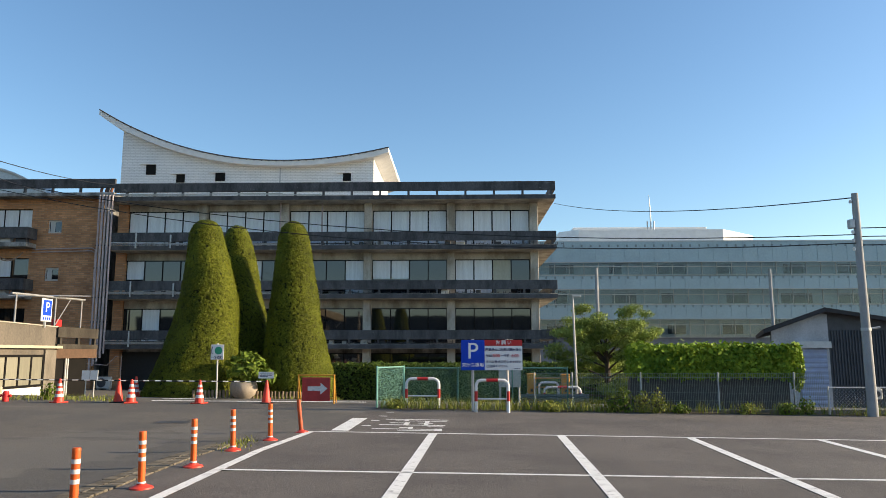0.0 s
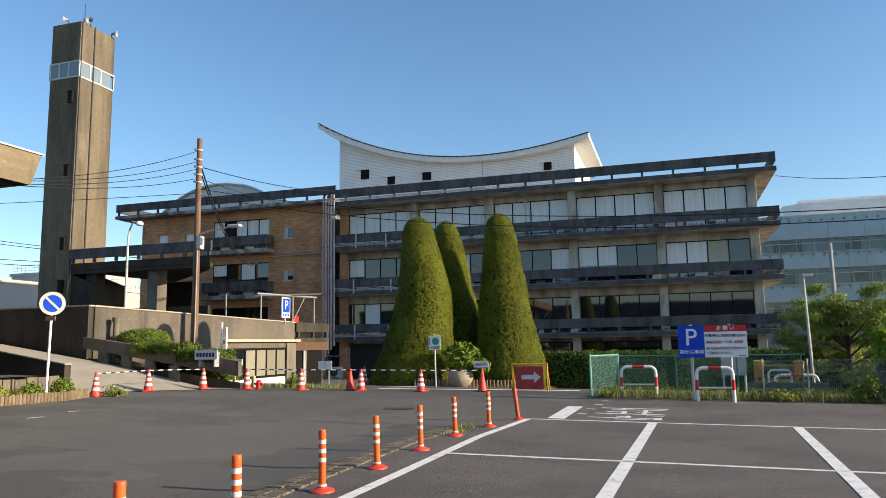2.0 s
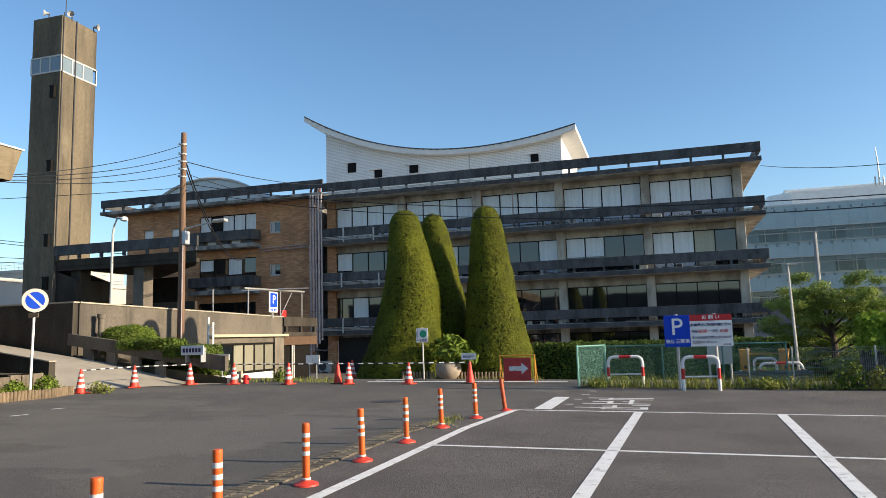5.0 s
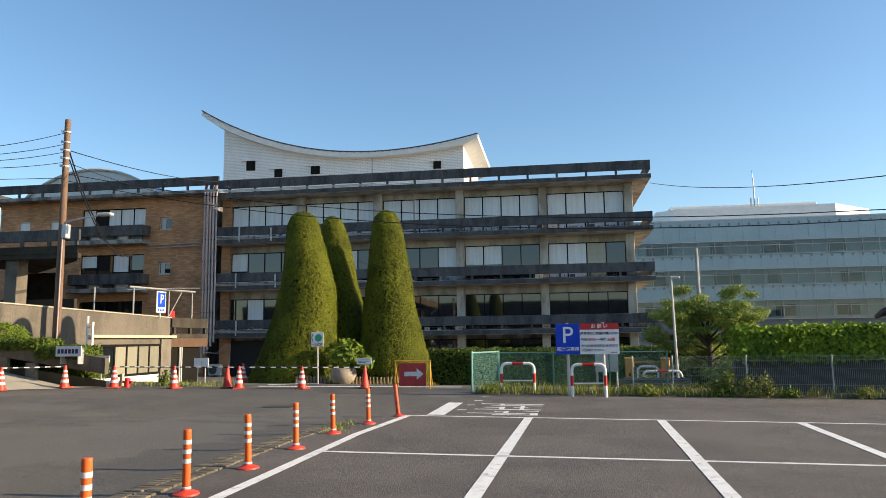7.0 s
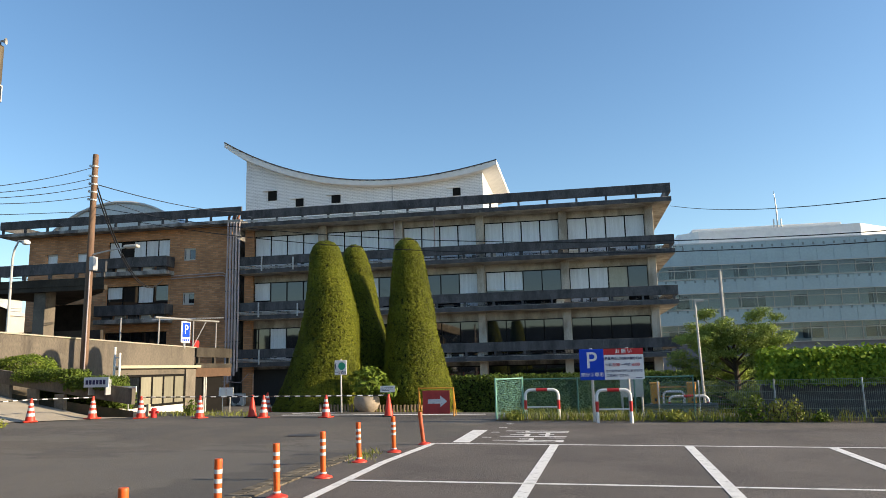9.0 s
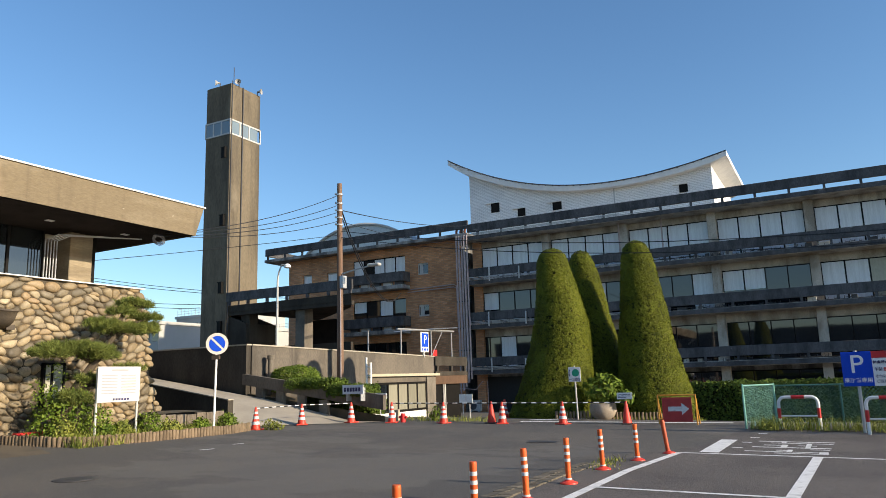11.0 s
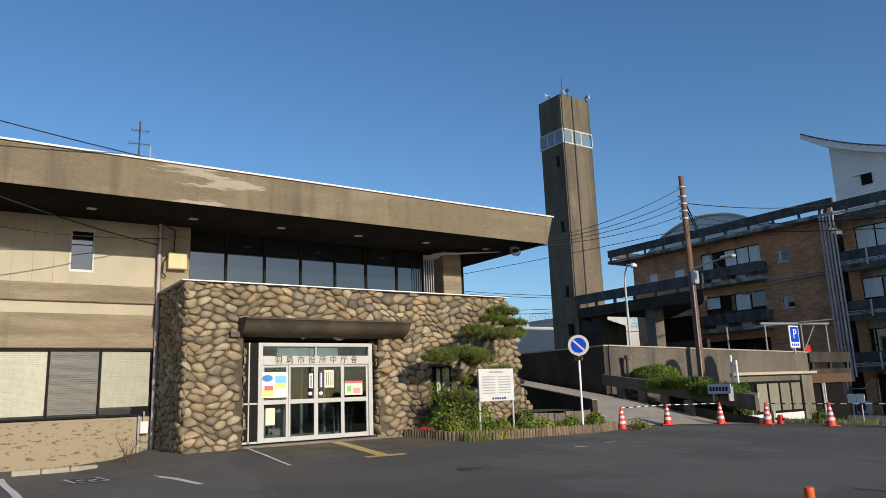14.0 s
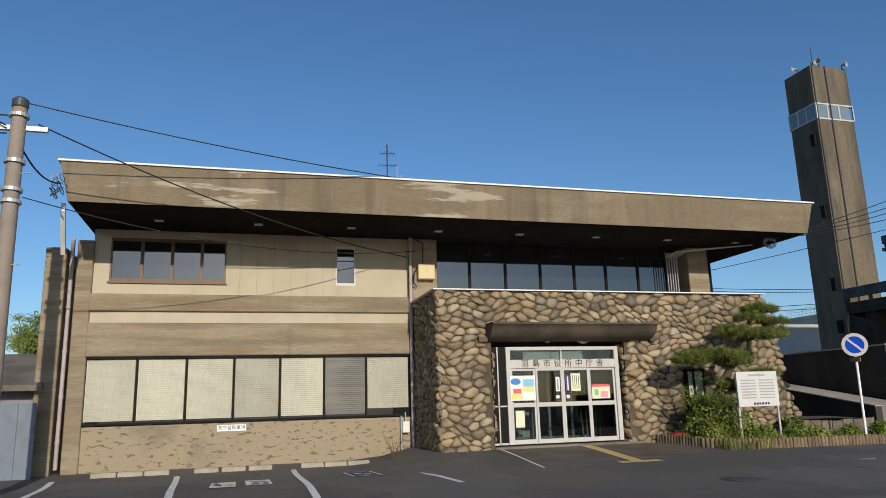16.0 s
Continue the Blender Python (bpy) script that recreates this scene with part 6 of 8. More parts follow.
# ---- painted markings ----
def painted(name, rows, mat, label, category="road marking", group=""):
    bm = bmesh.new()
    for a, b, w in rows:
        strip(bm, a, b, w)
    return single(name, bm, mat, label, category, group, "structure")


for k in range(6):
    x = -0.53 + 2.55 * k
    painted("parking_line", [((x - 0.42, 4.0), (x, 14.68), 0.17)], PAINT, "white painted line between parking bays", group="parking lines")
painted("parking_line", [((-3.0, 14.72), (24, 14.8), 0.11)], PAINT, "thin white cross line of the parking bays", group="parking lines")
painted("parking_line", [((-3.25, 9.93), (24, 10.2), 0.10)], PAINT, "thin white cross line of the parking bays", group="parking lines")
painted("parking_line", [((-3.42, 3.0), (-3.3, 8.0), 0.15), ((-3.3, 8.0), (-3.24, 11.8), 0.15), ((-3.24, 11.8), (-2.98, 14.72), 0.15)], PAINT, "white edge line along the posts", group="parking lines")
painted("road_arrow", [((-2.45, 14.95), (-2.42, 17.8), 0.36)], PAINT, "broad white painted bar on the asphalt")
bm = bmesh.new()
for y, xa, xb, w in ((17.6, -1.77, -0.28, 0.13), (17.25, -1.5, -0.3, 0.1), (16.3, -1.79, -0.32, 0.13), (16.75, -1.6, -1.2, 0.12), (16.75, -0.95, -0.6, 0.1), (15.45, -1.85, -0.5, 0.1), (15.2, -1.3, -0.36, 0.1), (15.75, -1.3, -1.1, 0.12), (16.0, -0.7, -0.35, 0.1)):
    strip(bm, (xa, y), (xb, y), w)
for x, ya, yb, w in ((-0.45, 15.15, 15.6, 0.16), (-1.2, 16.2, 16.9, 0.12), (-0.75, 16.2, 17.2, 0.1), (-1.25, 17.2, 17.7, 0.1), (-1.05, 15.4, 15.9, 0.1)):
    strip(bm, (x, ya), (x, yb), w)
single("road_lettering", bm, PAINT, "worn white lettering painted on the asphalt", "road marking", kind="structure")
for k in range(4):
    painted("dash_mark", [((-2.15 + 0.06 * k, 16.05 + 1.2 * k), (-1.95 + 0.06 * k, 16.05 + 1.2 * k), 0.12)], PAINT, "short worn white dash on the asphalt", group="dash marks")
for k, (a, b, w) in enumerate((((-19.1, -5.0), (-11, -4.1), 0.13), ((-18.9, -2.28), (-11, -1.9), 0.13), ((-19.1, 0.43), (-11.6, 0.33), 0.13), ((-17.1, 2.71), (-13.2, 3.05), 0.12))):
    painted("bay_line", [(a, b, w)], PAINT, "white painted bay line before the annex", group="annex bay lines")
painted("thin_line", [((-19.0, 5.71), (-14.6, 5.27), 0.06)], PAINT, "thin chalky line on the asphalt")
painted("edge_dash", [((-13.1, 11.9), (-13.0, 12.25), 0.09)], PAINT, "short worn white dash on the driveway", group="edge dashes")
painted("edge_dash", [((-13.35, 13.2), (-13.28, 13.5), 0.08)], PAINT, "short worn white dash on the driveway", group="edge dashes")
painted("give_way_line", [((-9.6, 22.6), (-3.0, 23.4), 0.3)], PAINT, "white line behind the cones")
painted("give_way_line", [((-9.6, 23.4), (-6.9, 25.4), 0.25)], PAINT, "white line behind the cones")
painted("guide_strip", [((-19.0, 8.13), (-14.9, 7.62), 0.3), ((-14.78, 7.12), (-14.76, 8.14), 0.26)], PAINT_YELLOW, "yellow tactile guide strip to the entrance", "guide strip")
def bay_mark(x, y, length, width, label):
    bm = bmesh.new()
    strip(bm, (x - length / 2, y), (x + length / 2, y), width)
    return single("bay_mark", bm, PAINT, label, "road marking", "bay marks", "structure")


def ground_patch(ring, lift=0.016):
    bm = bmesh.new()
    bm.faces.new([bm.verts.new((u, v, gz(u, v) + lift)) for u, v in ring])
    bm.normal_update()
    for f in bm.faces:
        if f.normal.z < 0:
            f.normal_flip()
    return bm


m = bay_mark(-15.5, -1.18, 1.6, 0.48, "white road mark with an ochre and black leaf sign")
for ring, tone in (([(-15.9, -1.3), (-15.45, -1.38), (-14.95, -1.22), (-15.45, -1.2)], "cable_sheath"), ([(-15.9, -1.06), (-15.45, -1.0), (-14.95, -1.14), (-15.45, -1.2)], "poster_yellow"),
                   ([(-16.1, -1.33), (-15.9, -1.38), (-15.75, -1.32), (-15.95, -1.26)], "cable_sheath"), ([(-15.25, -1.0), (-15.0, -0.98), (-14.9, -1.06), (-15.15, -1.08)], "yellow_paint")):
    part("symbol", ground_patch(ring), bpy.data.materials[tone], m)
m = bay_mark(-15.7, -0.5, 1.7, 0.5, "white road mark with dark pictograms")
for ring in ([(-15.4, -0.62), (-15.0, -0.66), (-15.0, -0.48), (-15.35, -0.5)], [(-15.4, -0.4), (-15.05, -0.44), (-15.0, -0.3), (-15.4, -0.34)], [(-16.2, -0.66), (-15.95, -0.66), (-15.95, -0.36), (-16.1, -0.36)], [(-15.8, -0.6), (-15.65, -0.6), (-15.65, -0.3), (-15.8, -0.34)]):
    part("symbol", ground_patch(ring), CABLE, m)
m = bay_mark(-16.75, 1.78, 1.7, 0.66, "worn navy road mark with a pale border")
part("symbol", ground_patch([(-17.52, 1.5), (-15.98, 1.5), (-15.98, 2.06), (-17.52, 2.06)]), material("worn_navy", (0.055, 0.065, 0.10), 0.85, 0.4, 4, 50, 0.3), m)
for ring in ([(-17.0, 1.6), (-16.7, 1.62), (-16.7, 1.78), (-17.0, 1.72)], [(-16.6, 1.8), (-16.3, 1.76), (-16.3, 1.9), (-16.6, 1.95)]):
    part("symbol", ground_patch(ring, 0.02), PAINT, m)
bm = lathe(bmesh.new(), [(0.36, 0.0), (0.36, 0.012), (0.3, 0.014)], 28, (-11.6, 7.78, gz(-11.6, 7.78)))
single("manhole_cover", bm, STEEL_DARK, "round dark iron manhole cover in the asphalt", "manhole", at=(-11.6, 7.78, gz(-11.6, 7.78)))
for xx, yy in ((-6.4, 16.2),):
    bm = bmesh.new()
    strip(bm, (xx - 0.35, yy), (xx + 0.35, yy + 0.1), 0.35, 0.008)
    single("drain_cover", bm, STEEL_DARK, "rectangular dark drain cover", "drain", kind="structure")


# ---- kerb bricks along the lot ----
def build_kerb():
    kerb = thing("brick_kerb", (-4.2, 7, 0.06), "flush kerb of worn weathered bricks", "kerb", kind="structure")
    bm = bmesh.new()
    box(bm, -0.093, 0.093, -0.047, 0.047, -0.04, 0.016, bevel=0.008)
    me = mesh_of("brick", bm, KERBBRICK)
    rng = random.Random(2)
    y = 1.5
    while y < 12.6:
        x = -4.21 + 0.09 * max(0.0, y - 11.0)
        for side in (-0.1, 0.1):
            ob = new("brick", me)
            ob.parent = kerb
            ob.matrix_basis = pose(x + 4.2 + side + rng.uniform(-0.008, 0.008), y - 7, -0.0144 * x - 0.06 + rng.uniform(-0.005, 0.005), rng.uniform(-2, 2), rng.uniform(-2, 2), rng.uniform(-3, 3))
        y += 0.104


build_kerb()


# ---- posts and cones ----
def build_delineators():
    spots = ((-3.70, 4.07), (-3.60, 5.31), (-3.72, 7.09), (-3.71, 8.57), (-3.69, 10.16), (-3.67, 11.85), (-3.43, 13.25))
    post = thing("delineator_post", (*spots[0], gz(*spots[0])), "orange plastic delineator post with three white bands", "post", "delineator posts")
    part("base", lathe(bmesh.new(), [(0.135, 0.0), (0.13, 0.018), (0.09, 0.032), (0.052, 0.05), (0.048, 0.06)], 24), CONE_RED, post, "round red rubber foot", smooth=True)
    part("collar", lathe(bmesh.new(), [(0.05, 0.06), (0.05, 0.074), (0.044, 0.08)], 20), BAND, post, smooth=True)
    part("tube", lathe(bmesh.new(), [(0.04, 0.075), (0.041, 0.62), (0.041, 0.645), (0.036, 0.652), (0.02, 0.652)], 20), ORANGE, post, "orange plastic tube", smooth=True)
    for z in (0.525, 0.43, 0.335):
        part("band", lathe(bmesh.new(), [(0.0425, z - 0.022), (0.0425, z + 0.022)], 20), BAND, post, "white reflective band", smooth=True)
    rng = random.Random(4)
    for x, y in spots[1:]:
        copy_thing(post, pose(x, y, gz(x, y), rng.uniform(-1.5, 1.5), rng.uniform(-1.5, 1.5), rng.uniform(0, 360)))
    x, y = -3.15, 14.57
    worn = thing("delineator_post", (x, y, gz(x, y)), "leaning worn orange post without bands", "post", "delineator posts")
    part("base", lathe(bmesh.new(), [(0.135, 0.0), (0.13, 0.018), (0.09, 0.032), (0.052, 0.05), (0.048, 0.06)], 24), CONE_RED, worn, smooth=True)
    part("tube", lathe(bmesh.new(), [(0.042, 0.05), (0.042, 0.63), (0.036, 0.65), (0.02, 0.65)], 20), material("faded_orange", (0.55, 0.09, 0.025), 0.55, 0.35, 8, 50, 0.05), worn, smooth=True)
    worn.rotation_euler = (radians(-2), radians(-7), 0)


build_delineators()


def ramp_lift(x, y):
    return max(0.0, min(0.19 * (-15.6 - x), 0.138 * (-14.1 - x), 0.285 * (0.734 * (y - 17.6) - 0.679 * (x + 18.3)))) + 0.012 if y > 18.1 and x < -14.4 else 0.0


def build_cones():
    def cone(x, y, striped, label):
        z = gz(x, y) + ramp_lift(x, y)
        c = thing("traffic_cone", (x, y, z), label, "cone", "traffic cones")
        part("foot", boxes((-0.19, 0.19, -0.19, 0.19, 0.0, 0.035), bevel=0.012), CONE_RED if striped else BLACK, c, "square rubber foot")
        part("body", lathe(bmesh.new(), [(0.145, 0.035), (0.14, 0.06), (0.035, 0.68), (0.026, 0.7), (0.012, 0.7)], 22), CONE_RED, c, "red plastic cone", smooth=True)
        if striped:
            for za, zb in ((0.17, 0.26), (0.34, 0.42), (0.49, 0.56)):
                r = lambda q: 0.0022 + 0.14 - 0.105 * (q - 0.06) / 0.62
                part("stripe", lathe(bmesh.new(), [(r(za), za), (r(zb), zb)], 22), BAND, c, "white stripe", smooth=True)
        return c
    S, P = "red and white striped traffic cone", "plain red traffic cone with a black foot"
    first = cone(-16.2, 17.05, True, S)
    for x, y in ((-16.24, 19.31), (-15.2, 20.73), (-13.76, 21.11), (-11.84, 21.32), (-9.8, 21.57), (-7.83, 21.82), (-11.3, 25.2)):
        copy_thing(first, pose(x, y, gz(x, y) + ramp_lift(x, y), 0, 0, 25 * x))
    plain = cone(-10.26, 21.73, False, P)
    copy_thing(plain, pose(-5.94, 22.33, gz(-5.94, 22.33), 0, 0, 20))
    sign = thing("cone_placard", (-5.94, 22.33, gz(-5.94, 22.33) + 0.7), "small white placard fixed to a cone top", "sign")
    part("plate", boxes((-6.2, -5.72, 22.3, 22.312, 0.84, 1.04)), WHITE, sign, world=True)
    part("writing", boxes((-6.15, -5.78, 22.296, 22.2995, 0.97, 0.985), (-6.15, -5.78, 22.296, 22.2995, 0.93, 0.945), (-6.15, -5.9, 22.296, 22.2995, 0.89, 0.905)), SIGN_TEXT, sign, world=True)
    # striped barrier bars from cone to cone
    chain = ((-16.2, 17.05), (-16.24, 19.31), (-15.2, 20.73))
    row = ((-13.76, 21.11), (-11.84, 21.32), (-9.8, 21.57), (-7.83, 21.82), (-5.94, 22.33))
    for pts in (chain, row):
        for (xa, ya), (xb, yb) in zip(pts, pts[1:]):
            a = Vector((xa, ya, gz(xa, ya) + ramp_lift(xa, ya) + 0.66))
            b = Vector((xb, yb, gz(xb, yb) + ramp_lift(xb, yb) + 0.66))
            bar = thing("barrier_bar", a, "striped yellow and black barrier bar between cones", "barrier", "barrier bars")
            n = 12
            for k in range(n):
                bm = tube(bmesh.new(), [a.lerp(b, k / n), a.lerp(b, (k + 1) / n)], 0.017, 8)
                part("segment", bm, BLACK if k % 2 else PAINT, bar, world=True)


build_cones()


def build_arrow_board():
    x0, x1, y, z0 = -5.02, -3.9, 22.6, 0.03
    b = thing("arrow_board", (-4.46, y, z0), "red board with a white arrow in a yellow pipe frame", "sign")
    bm = bmesh.new()
    for x in (x0, x1):
        tube(bm, [(x, y, z0), (x, y, 0.95)], 0.022, 8)
        tube(bm, [(x, y + 0.45, z0), (x, y, 0.9)], 0.018, 8)
    for z in (0.93, 0.22):
        tube(bm, [(x0, y, z), (x1, y, z)], 0.02, 8)
    part("frame", bm, YELLOW, b, "yellow pipe frame", world=True, smooth=True)
    part("board", boxes((x0 + 0.13, x1 - 0.12, y - 0.035, y - 0.022, 0.14, 0.86)), RED_SIGN, b, "faded red board", world=True)
    bm = bmesh.new()
    pts = [(-4.72, 0.45), (-4.32, 0.45), (-4.32, 0.34), (-4.1, 0.52), (-4.32, 0.70), (-4.32, 0.59), (-4.72, 0.59)]
    bm.faces.new([bm.verts.new((x, y - 0.039, z)) for x, z in pts])
    part("arrow", bm, PAINT, b, "white painted arrow", world=True)


build_arrow_board()


# ---- planted things ----
def leaf_object(name, quads, mat, parent, label=""):
    base = np.array(ORIGIN[parent.name])
    ob = new(name, quads_mesh(name, quads - base, mat))
    ob.parent = parent
    return tagged(ob, label) if label else ob


def build_topiary(cx, cy, rows, label, seed, leaves):
    """A clipped yew: rows give height, sideways shift and radius from the foot to the rounded tip."""
    rng = np.random.default_rng(seed)
    base = gz(cx, cy)
    tree = thing("topiary_tree", (cx, cy, base), label, "tree", "clipped trees")
    zs, shift, radii = (np.array(c) for c in zip(*rows))
    zs = zs - base
    h = zs[-1]
    part("trunk", tube(bmesh.new(), [(0, 0, -0.1), (shift[1], 0, h * 0.5), (shift[-1], 0, h * 0.9)], [0.16, 0.12, 0.04], 10), BARK, tree, smooth=True)

    def lump(p):
        return 0.055 * noise.noise(Vector((p[0] * 1.1 + seed, p[1] * 1.1, p[2] * 0.8))) + 0.03 * noise.noise(Vector((p[0] * 3.1 + seed, p[1] * 3.1, p[2] * 2.6)))
    bm = bmesh.new()
    rings = []
    for k in range(48):
        z = 0.03 + (h - 0.06) * (1 - (1 - k / 47) ** 1.3)
        rr = max(0.03, float(np.interp(z, zs, radii)) - 0.085)
        c = float(np.interp(z, zs, shift))
        rings.append([bm.verts.new((c + rr * math.cos(a), rr * math.sin(a), z)) for a in [2 * math.pi * i / 32 for i in range(32)]])
    for a, b in zip(rings, rings[1:]):
        for i in range(32):
            bm.faces.new((a[i], a[(i + 1) % 32], b[(i + 1) % 32], b[i]))
    bm.faces.new(rings[0][::-1])
    bm.faces.new(rings[-1])
    for v in bm.verts:
        d = lump(v.co)
        v.co.x += d * v.co.x
        v.co.y += d * v.co.y
    # dark core stands in for self-shadow in the gaps of the foliage
    part("inner_crown", bm, LEAF_SHADE, tree, smooth=True)
    table = np.linspace(0.02, h, 400)
    girth = np.interp(table, zs, radii) + 0.12
    z = np.interp(rng.random(leaves), np.cumsum(girth) / girth.sum(), table)
    a = rng.uniform(0, 2 * math.pi, leaves)
    rad, mid = np.interp(z, zs, radii), np.interp(z, zs, shift)
    slope = -np.gradient(np.interp(table, zs, radii), table)
    rise = np.clip(np.interp(z, table, slope), 0.05, 3.0)
    pts = np.stack([rad * np.cos(a), rad * np.sin(a), z], 1)
    soft = np.array([lump(p) for p in pts])
    tuft = np.array([noise.noise(Vector(p) * 8.5 + Vector((seed, 0, 0))) for p in pts])
    keep = tuft > rng.uniform(-0.75, 0.05, leaves)
    grow = 1 + soft
    out = 0.03 * tuft - 0.07 * rng.random(leaves) ** 2
    pts = np.stack([mid + (rad * grow + out) * np.cos(a), (rad * grow + out) * np.sin(a), z + out * 0.3], 1)[keep]
    nor = np.stack([np.cos(a), np.sin(a), rise], 1)[keep]
    nor /= np.linalg.norm(nor, axis=1, keepdims=True)
    quads = leaf_quads(pts, nor, 0.055, 0.026, rng, 0.42, 0.6)
    ob = new("crown", quads_mesh("crown", quads, YEW))
    ob.parent = tree
    tagged(ob, "dense close-clipped dark green foliage")


build_topiary(-9.5, 26.2, ((-0.15, -0.25, 1.66), (0.25, -0.22, 1.68), (1.05, -0.05, 1.46), (1.85, 0.1, 1.29), (2.8, 0.22, 1.12), (3.7, 0.26, 1.03), (4.3, 0.25, 0.91), (5.3, 0.14, 0.72), (6, 0.08, 0.6), (6.3, 0.07, 0.5), (6.46, 0.07, 0.35), (6.54, 0.07, 0.17), (6.57, 0.07, 0.02)), "tall clipped conical yew beside the driveway", 1, 190000)
build_topiary(-8.62, 28.9, ((-0.4, 0, 1.4), (1, 0, 1.3), (3.2, -0.22, 1), (4.6, -0.34, 0.8), (5.8, -0.42, 0.62), (6.4, -0.48, 0.5), (6.68, -0.5, 0.35), (6.8, -0.5, 0.18), (6.84, -0.5, 0.02)), "slimmer clipped conical yew standing behind two others", 2, 130000)
build_topiary(-6.32, 27.8, ((-0.2, 0, 1.43), (0.4, 0.02, 1.49), (0.94, 0.02, 1.43), (1.7, -0.02, 1.22), (2.52, -0.06, 1.08), (3.95, -0.1, 0.89), (5.28, -0.16, 0.73), (6.1, -0.2, 0.61), (6.45, -0.22, 0.49), (6.66, -0.22, 0.35), (6.76, -0.22, 0.17), (6.8, -0.22, 0.02)), "tall clipped conical yew above a stone planter", 3, 180000)


def blob_leaves(rng, n, centre, radii, shell=0.55, flat=1.0):
    v = rng.normal(0, 1, (n, 3))
    v /= np.linalg.norm(v, axis=1, keepdims=True)
    s = shell + (1 - shell) * rng.random((n, 1)) ** 0.6
    return np.array(centre) + v * s * np.array(radii), v


def hedge_box(name, x0, x1, y0, y1, top, label, mat, n, size, seed, floor=None, rough=0.12, category="hedge"):
    rng = np.random.default_rng(seed)
    cx, cy = (x0 + x1) / 2, (y0 + y1) / 2
    base = gz(cx, cy) if floor is None else floor
    ob = thing(name, (cx, cy, base), label, category)
    # dark block painted as the shade behind the outer leaves
    part("inner_growth", boxes((x0 + 0.1, x1 - 0.1, y0 + 0.1, y1 - 0.1, base, top - 0.1)), LEAF_SHADE, ob, world=True)
    pts, nor = [], []
    areas = np.array([(x1 - x0) * (top - base), (x1 - x0) * (y1 - y0), (y1 - y0) * (top - base), (y1 - y0) * (top - base)])
    for k, m in enumerate((areas / areas.sum() * n).astype(int)):
        a, b = rng.random(m), rng.random(m)
        X, Y, Z = x0 + (x1 - x0) * a, y0 + (y1 - y0) * b, base + (top - base) * b
        if k == 0:
            pts.append(np.stack([X, np.full(m, y0), Z], 1)), nor.append(np.tile((0, -1, 0.3), (m, 1)))
        elif k == 1:
            pts.append(np.stack([X, Y, np.full(m, top)], 1)), nor.append(np.tile((0, -0.2, 1), (m, 1)))
        else:
            pts.append(np.stack([np.full(m, x0 if k == 2 else x1), y0 + (y1 - y0) * a, Z], 1)), nor.append(np.tile((-1 if k == 2 else 1, 0, 0.3), (m, 1)))
    pts, nor = np.concatenate(pts), np.concatenate(nor).astype(float)
    lump = np.array([noise.noise(Vector(p) * 1.7) for p in pts])
    pts = pts + nor * (lump[:, None] * rough) + rng.normal(0, rough * 0.4, pts.shape)
    leaf_object("leaves", leaf_quads(pts, nor, size, size * 0.7, rng, 0.6), mat, ob)
    return ob


hedge_box("clipped_hedge", -5.75, 8.2, 33.0, 34.2, 1.08, "long low clipped hedge before the office building", HEDGE, 17500, 0.11, 21)
hedge_box("ivy_screen", 5.3, 10.1, 22.0, 22.9, 1.72, "fence screen overgrown with bright ivy", IVY, 17000, 0.13, 22, floor=0.92, rough=0.16)
# panel under the ivy; the shadow on it is put into its dark colour
bm = boxes((5.2, 10.0, 22.3, 22.6, gz(7, 22) - 0.1, 0.9))
single("screen_base", bm, STEEL_DARK, "panel wall beneath the ivy, toned dark for its shadow", "wall", at=(7.6, 22.4, gz(7, 22)))
rng0 = np.random.default_rng(9)
p, nrm = blob_leaves(rng0, 900, (10.2, 22.2, 1.2), (0.22, 0.3, 0.75))
hang = thing("ivy_trail", (10.2, 22.2, -0.1), "bright ivy trailing over the fence end", "ivy")
leaf_object("leaves", leaf_quads(p, nrm, 0.13, 0.1, rng0, 0.6), IVY, hang)
part("stem", tube(bmesh.new(), [(10.15, 22.4, -0.2), (10.2, 22.3, 1.2)], 0.03, 6), BARK, hang, world=True)


def build_round_bush(cx, cy, z, radii, label, mat, n, size, seed, ragged=0.5):
    rng = np.random.default_rng(seed)
    b = thing("garden_bush", (cx, cy, z), label, "bush")
    for k in range(5):
        a = 2 * math.pi * k / 5
        part("stem", tube(bmesh.new(), [(0, 0, -0.1), (radii[0] * 0.5 * math.cos(a), radii[1] * 0.5 * math.sin(a), radii[2] * 0.9)], [0.03, 0.012], 5), BARK, b)
    pts, nor = blob_leaves(rng, n, (0, 0, radii[2] * 0.5), radii, 0.9 - ragged)
    lump = np.array([noise.noise(Vector(p) * 2.2 + Vector((seed, 0, 0))) for p in pts])
    pts = pts * (1 + ragged * lump[:, None]) + rng.normal(0, 0.03, pts.shape)
    keep = pts[:, 2] > -0.05
    ob = new("leaves", quads_mesh("leaves", leaf_quads(pts[keep], nor[keep], size, size * 0.6, rng, 0.6), mat))
    ob.parent = b
    return b


build_round_bush(-19.72, 23.1, 1.36, (1.2, 0.85, 0.7), "rounded bright green azalea bush on the planted bank", SHRUB, 13000, 0.065, 31, 0.1)
hedge_box("bank_hedge", -18.4, -15.3, 22.2, 23.0, 1.1, "low dark clipped hedge along the ramp kerb", HEDGE, 6000, 0.09, 32, floor=0.45)
hedge_box("bank_hedge", -18.6, -16.7, 21.3, 22.6, 1.7, "clipped hedge hanging over the ramp kerb wall", HEDGE, 7000, 0.07, 33, floor=1.45, rough=0.12)
hedge_box("bank_hedge", -16.75, -15.15, 21.3, 22.4, 1.45, "clipped hedge hanging over the ramp kerb wall", HEDGE, 5600, 0.07, 36, floor=1.15, rough=0.12)
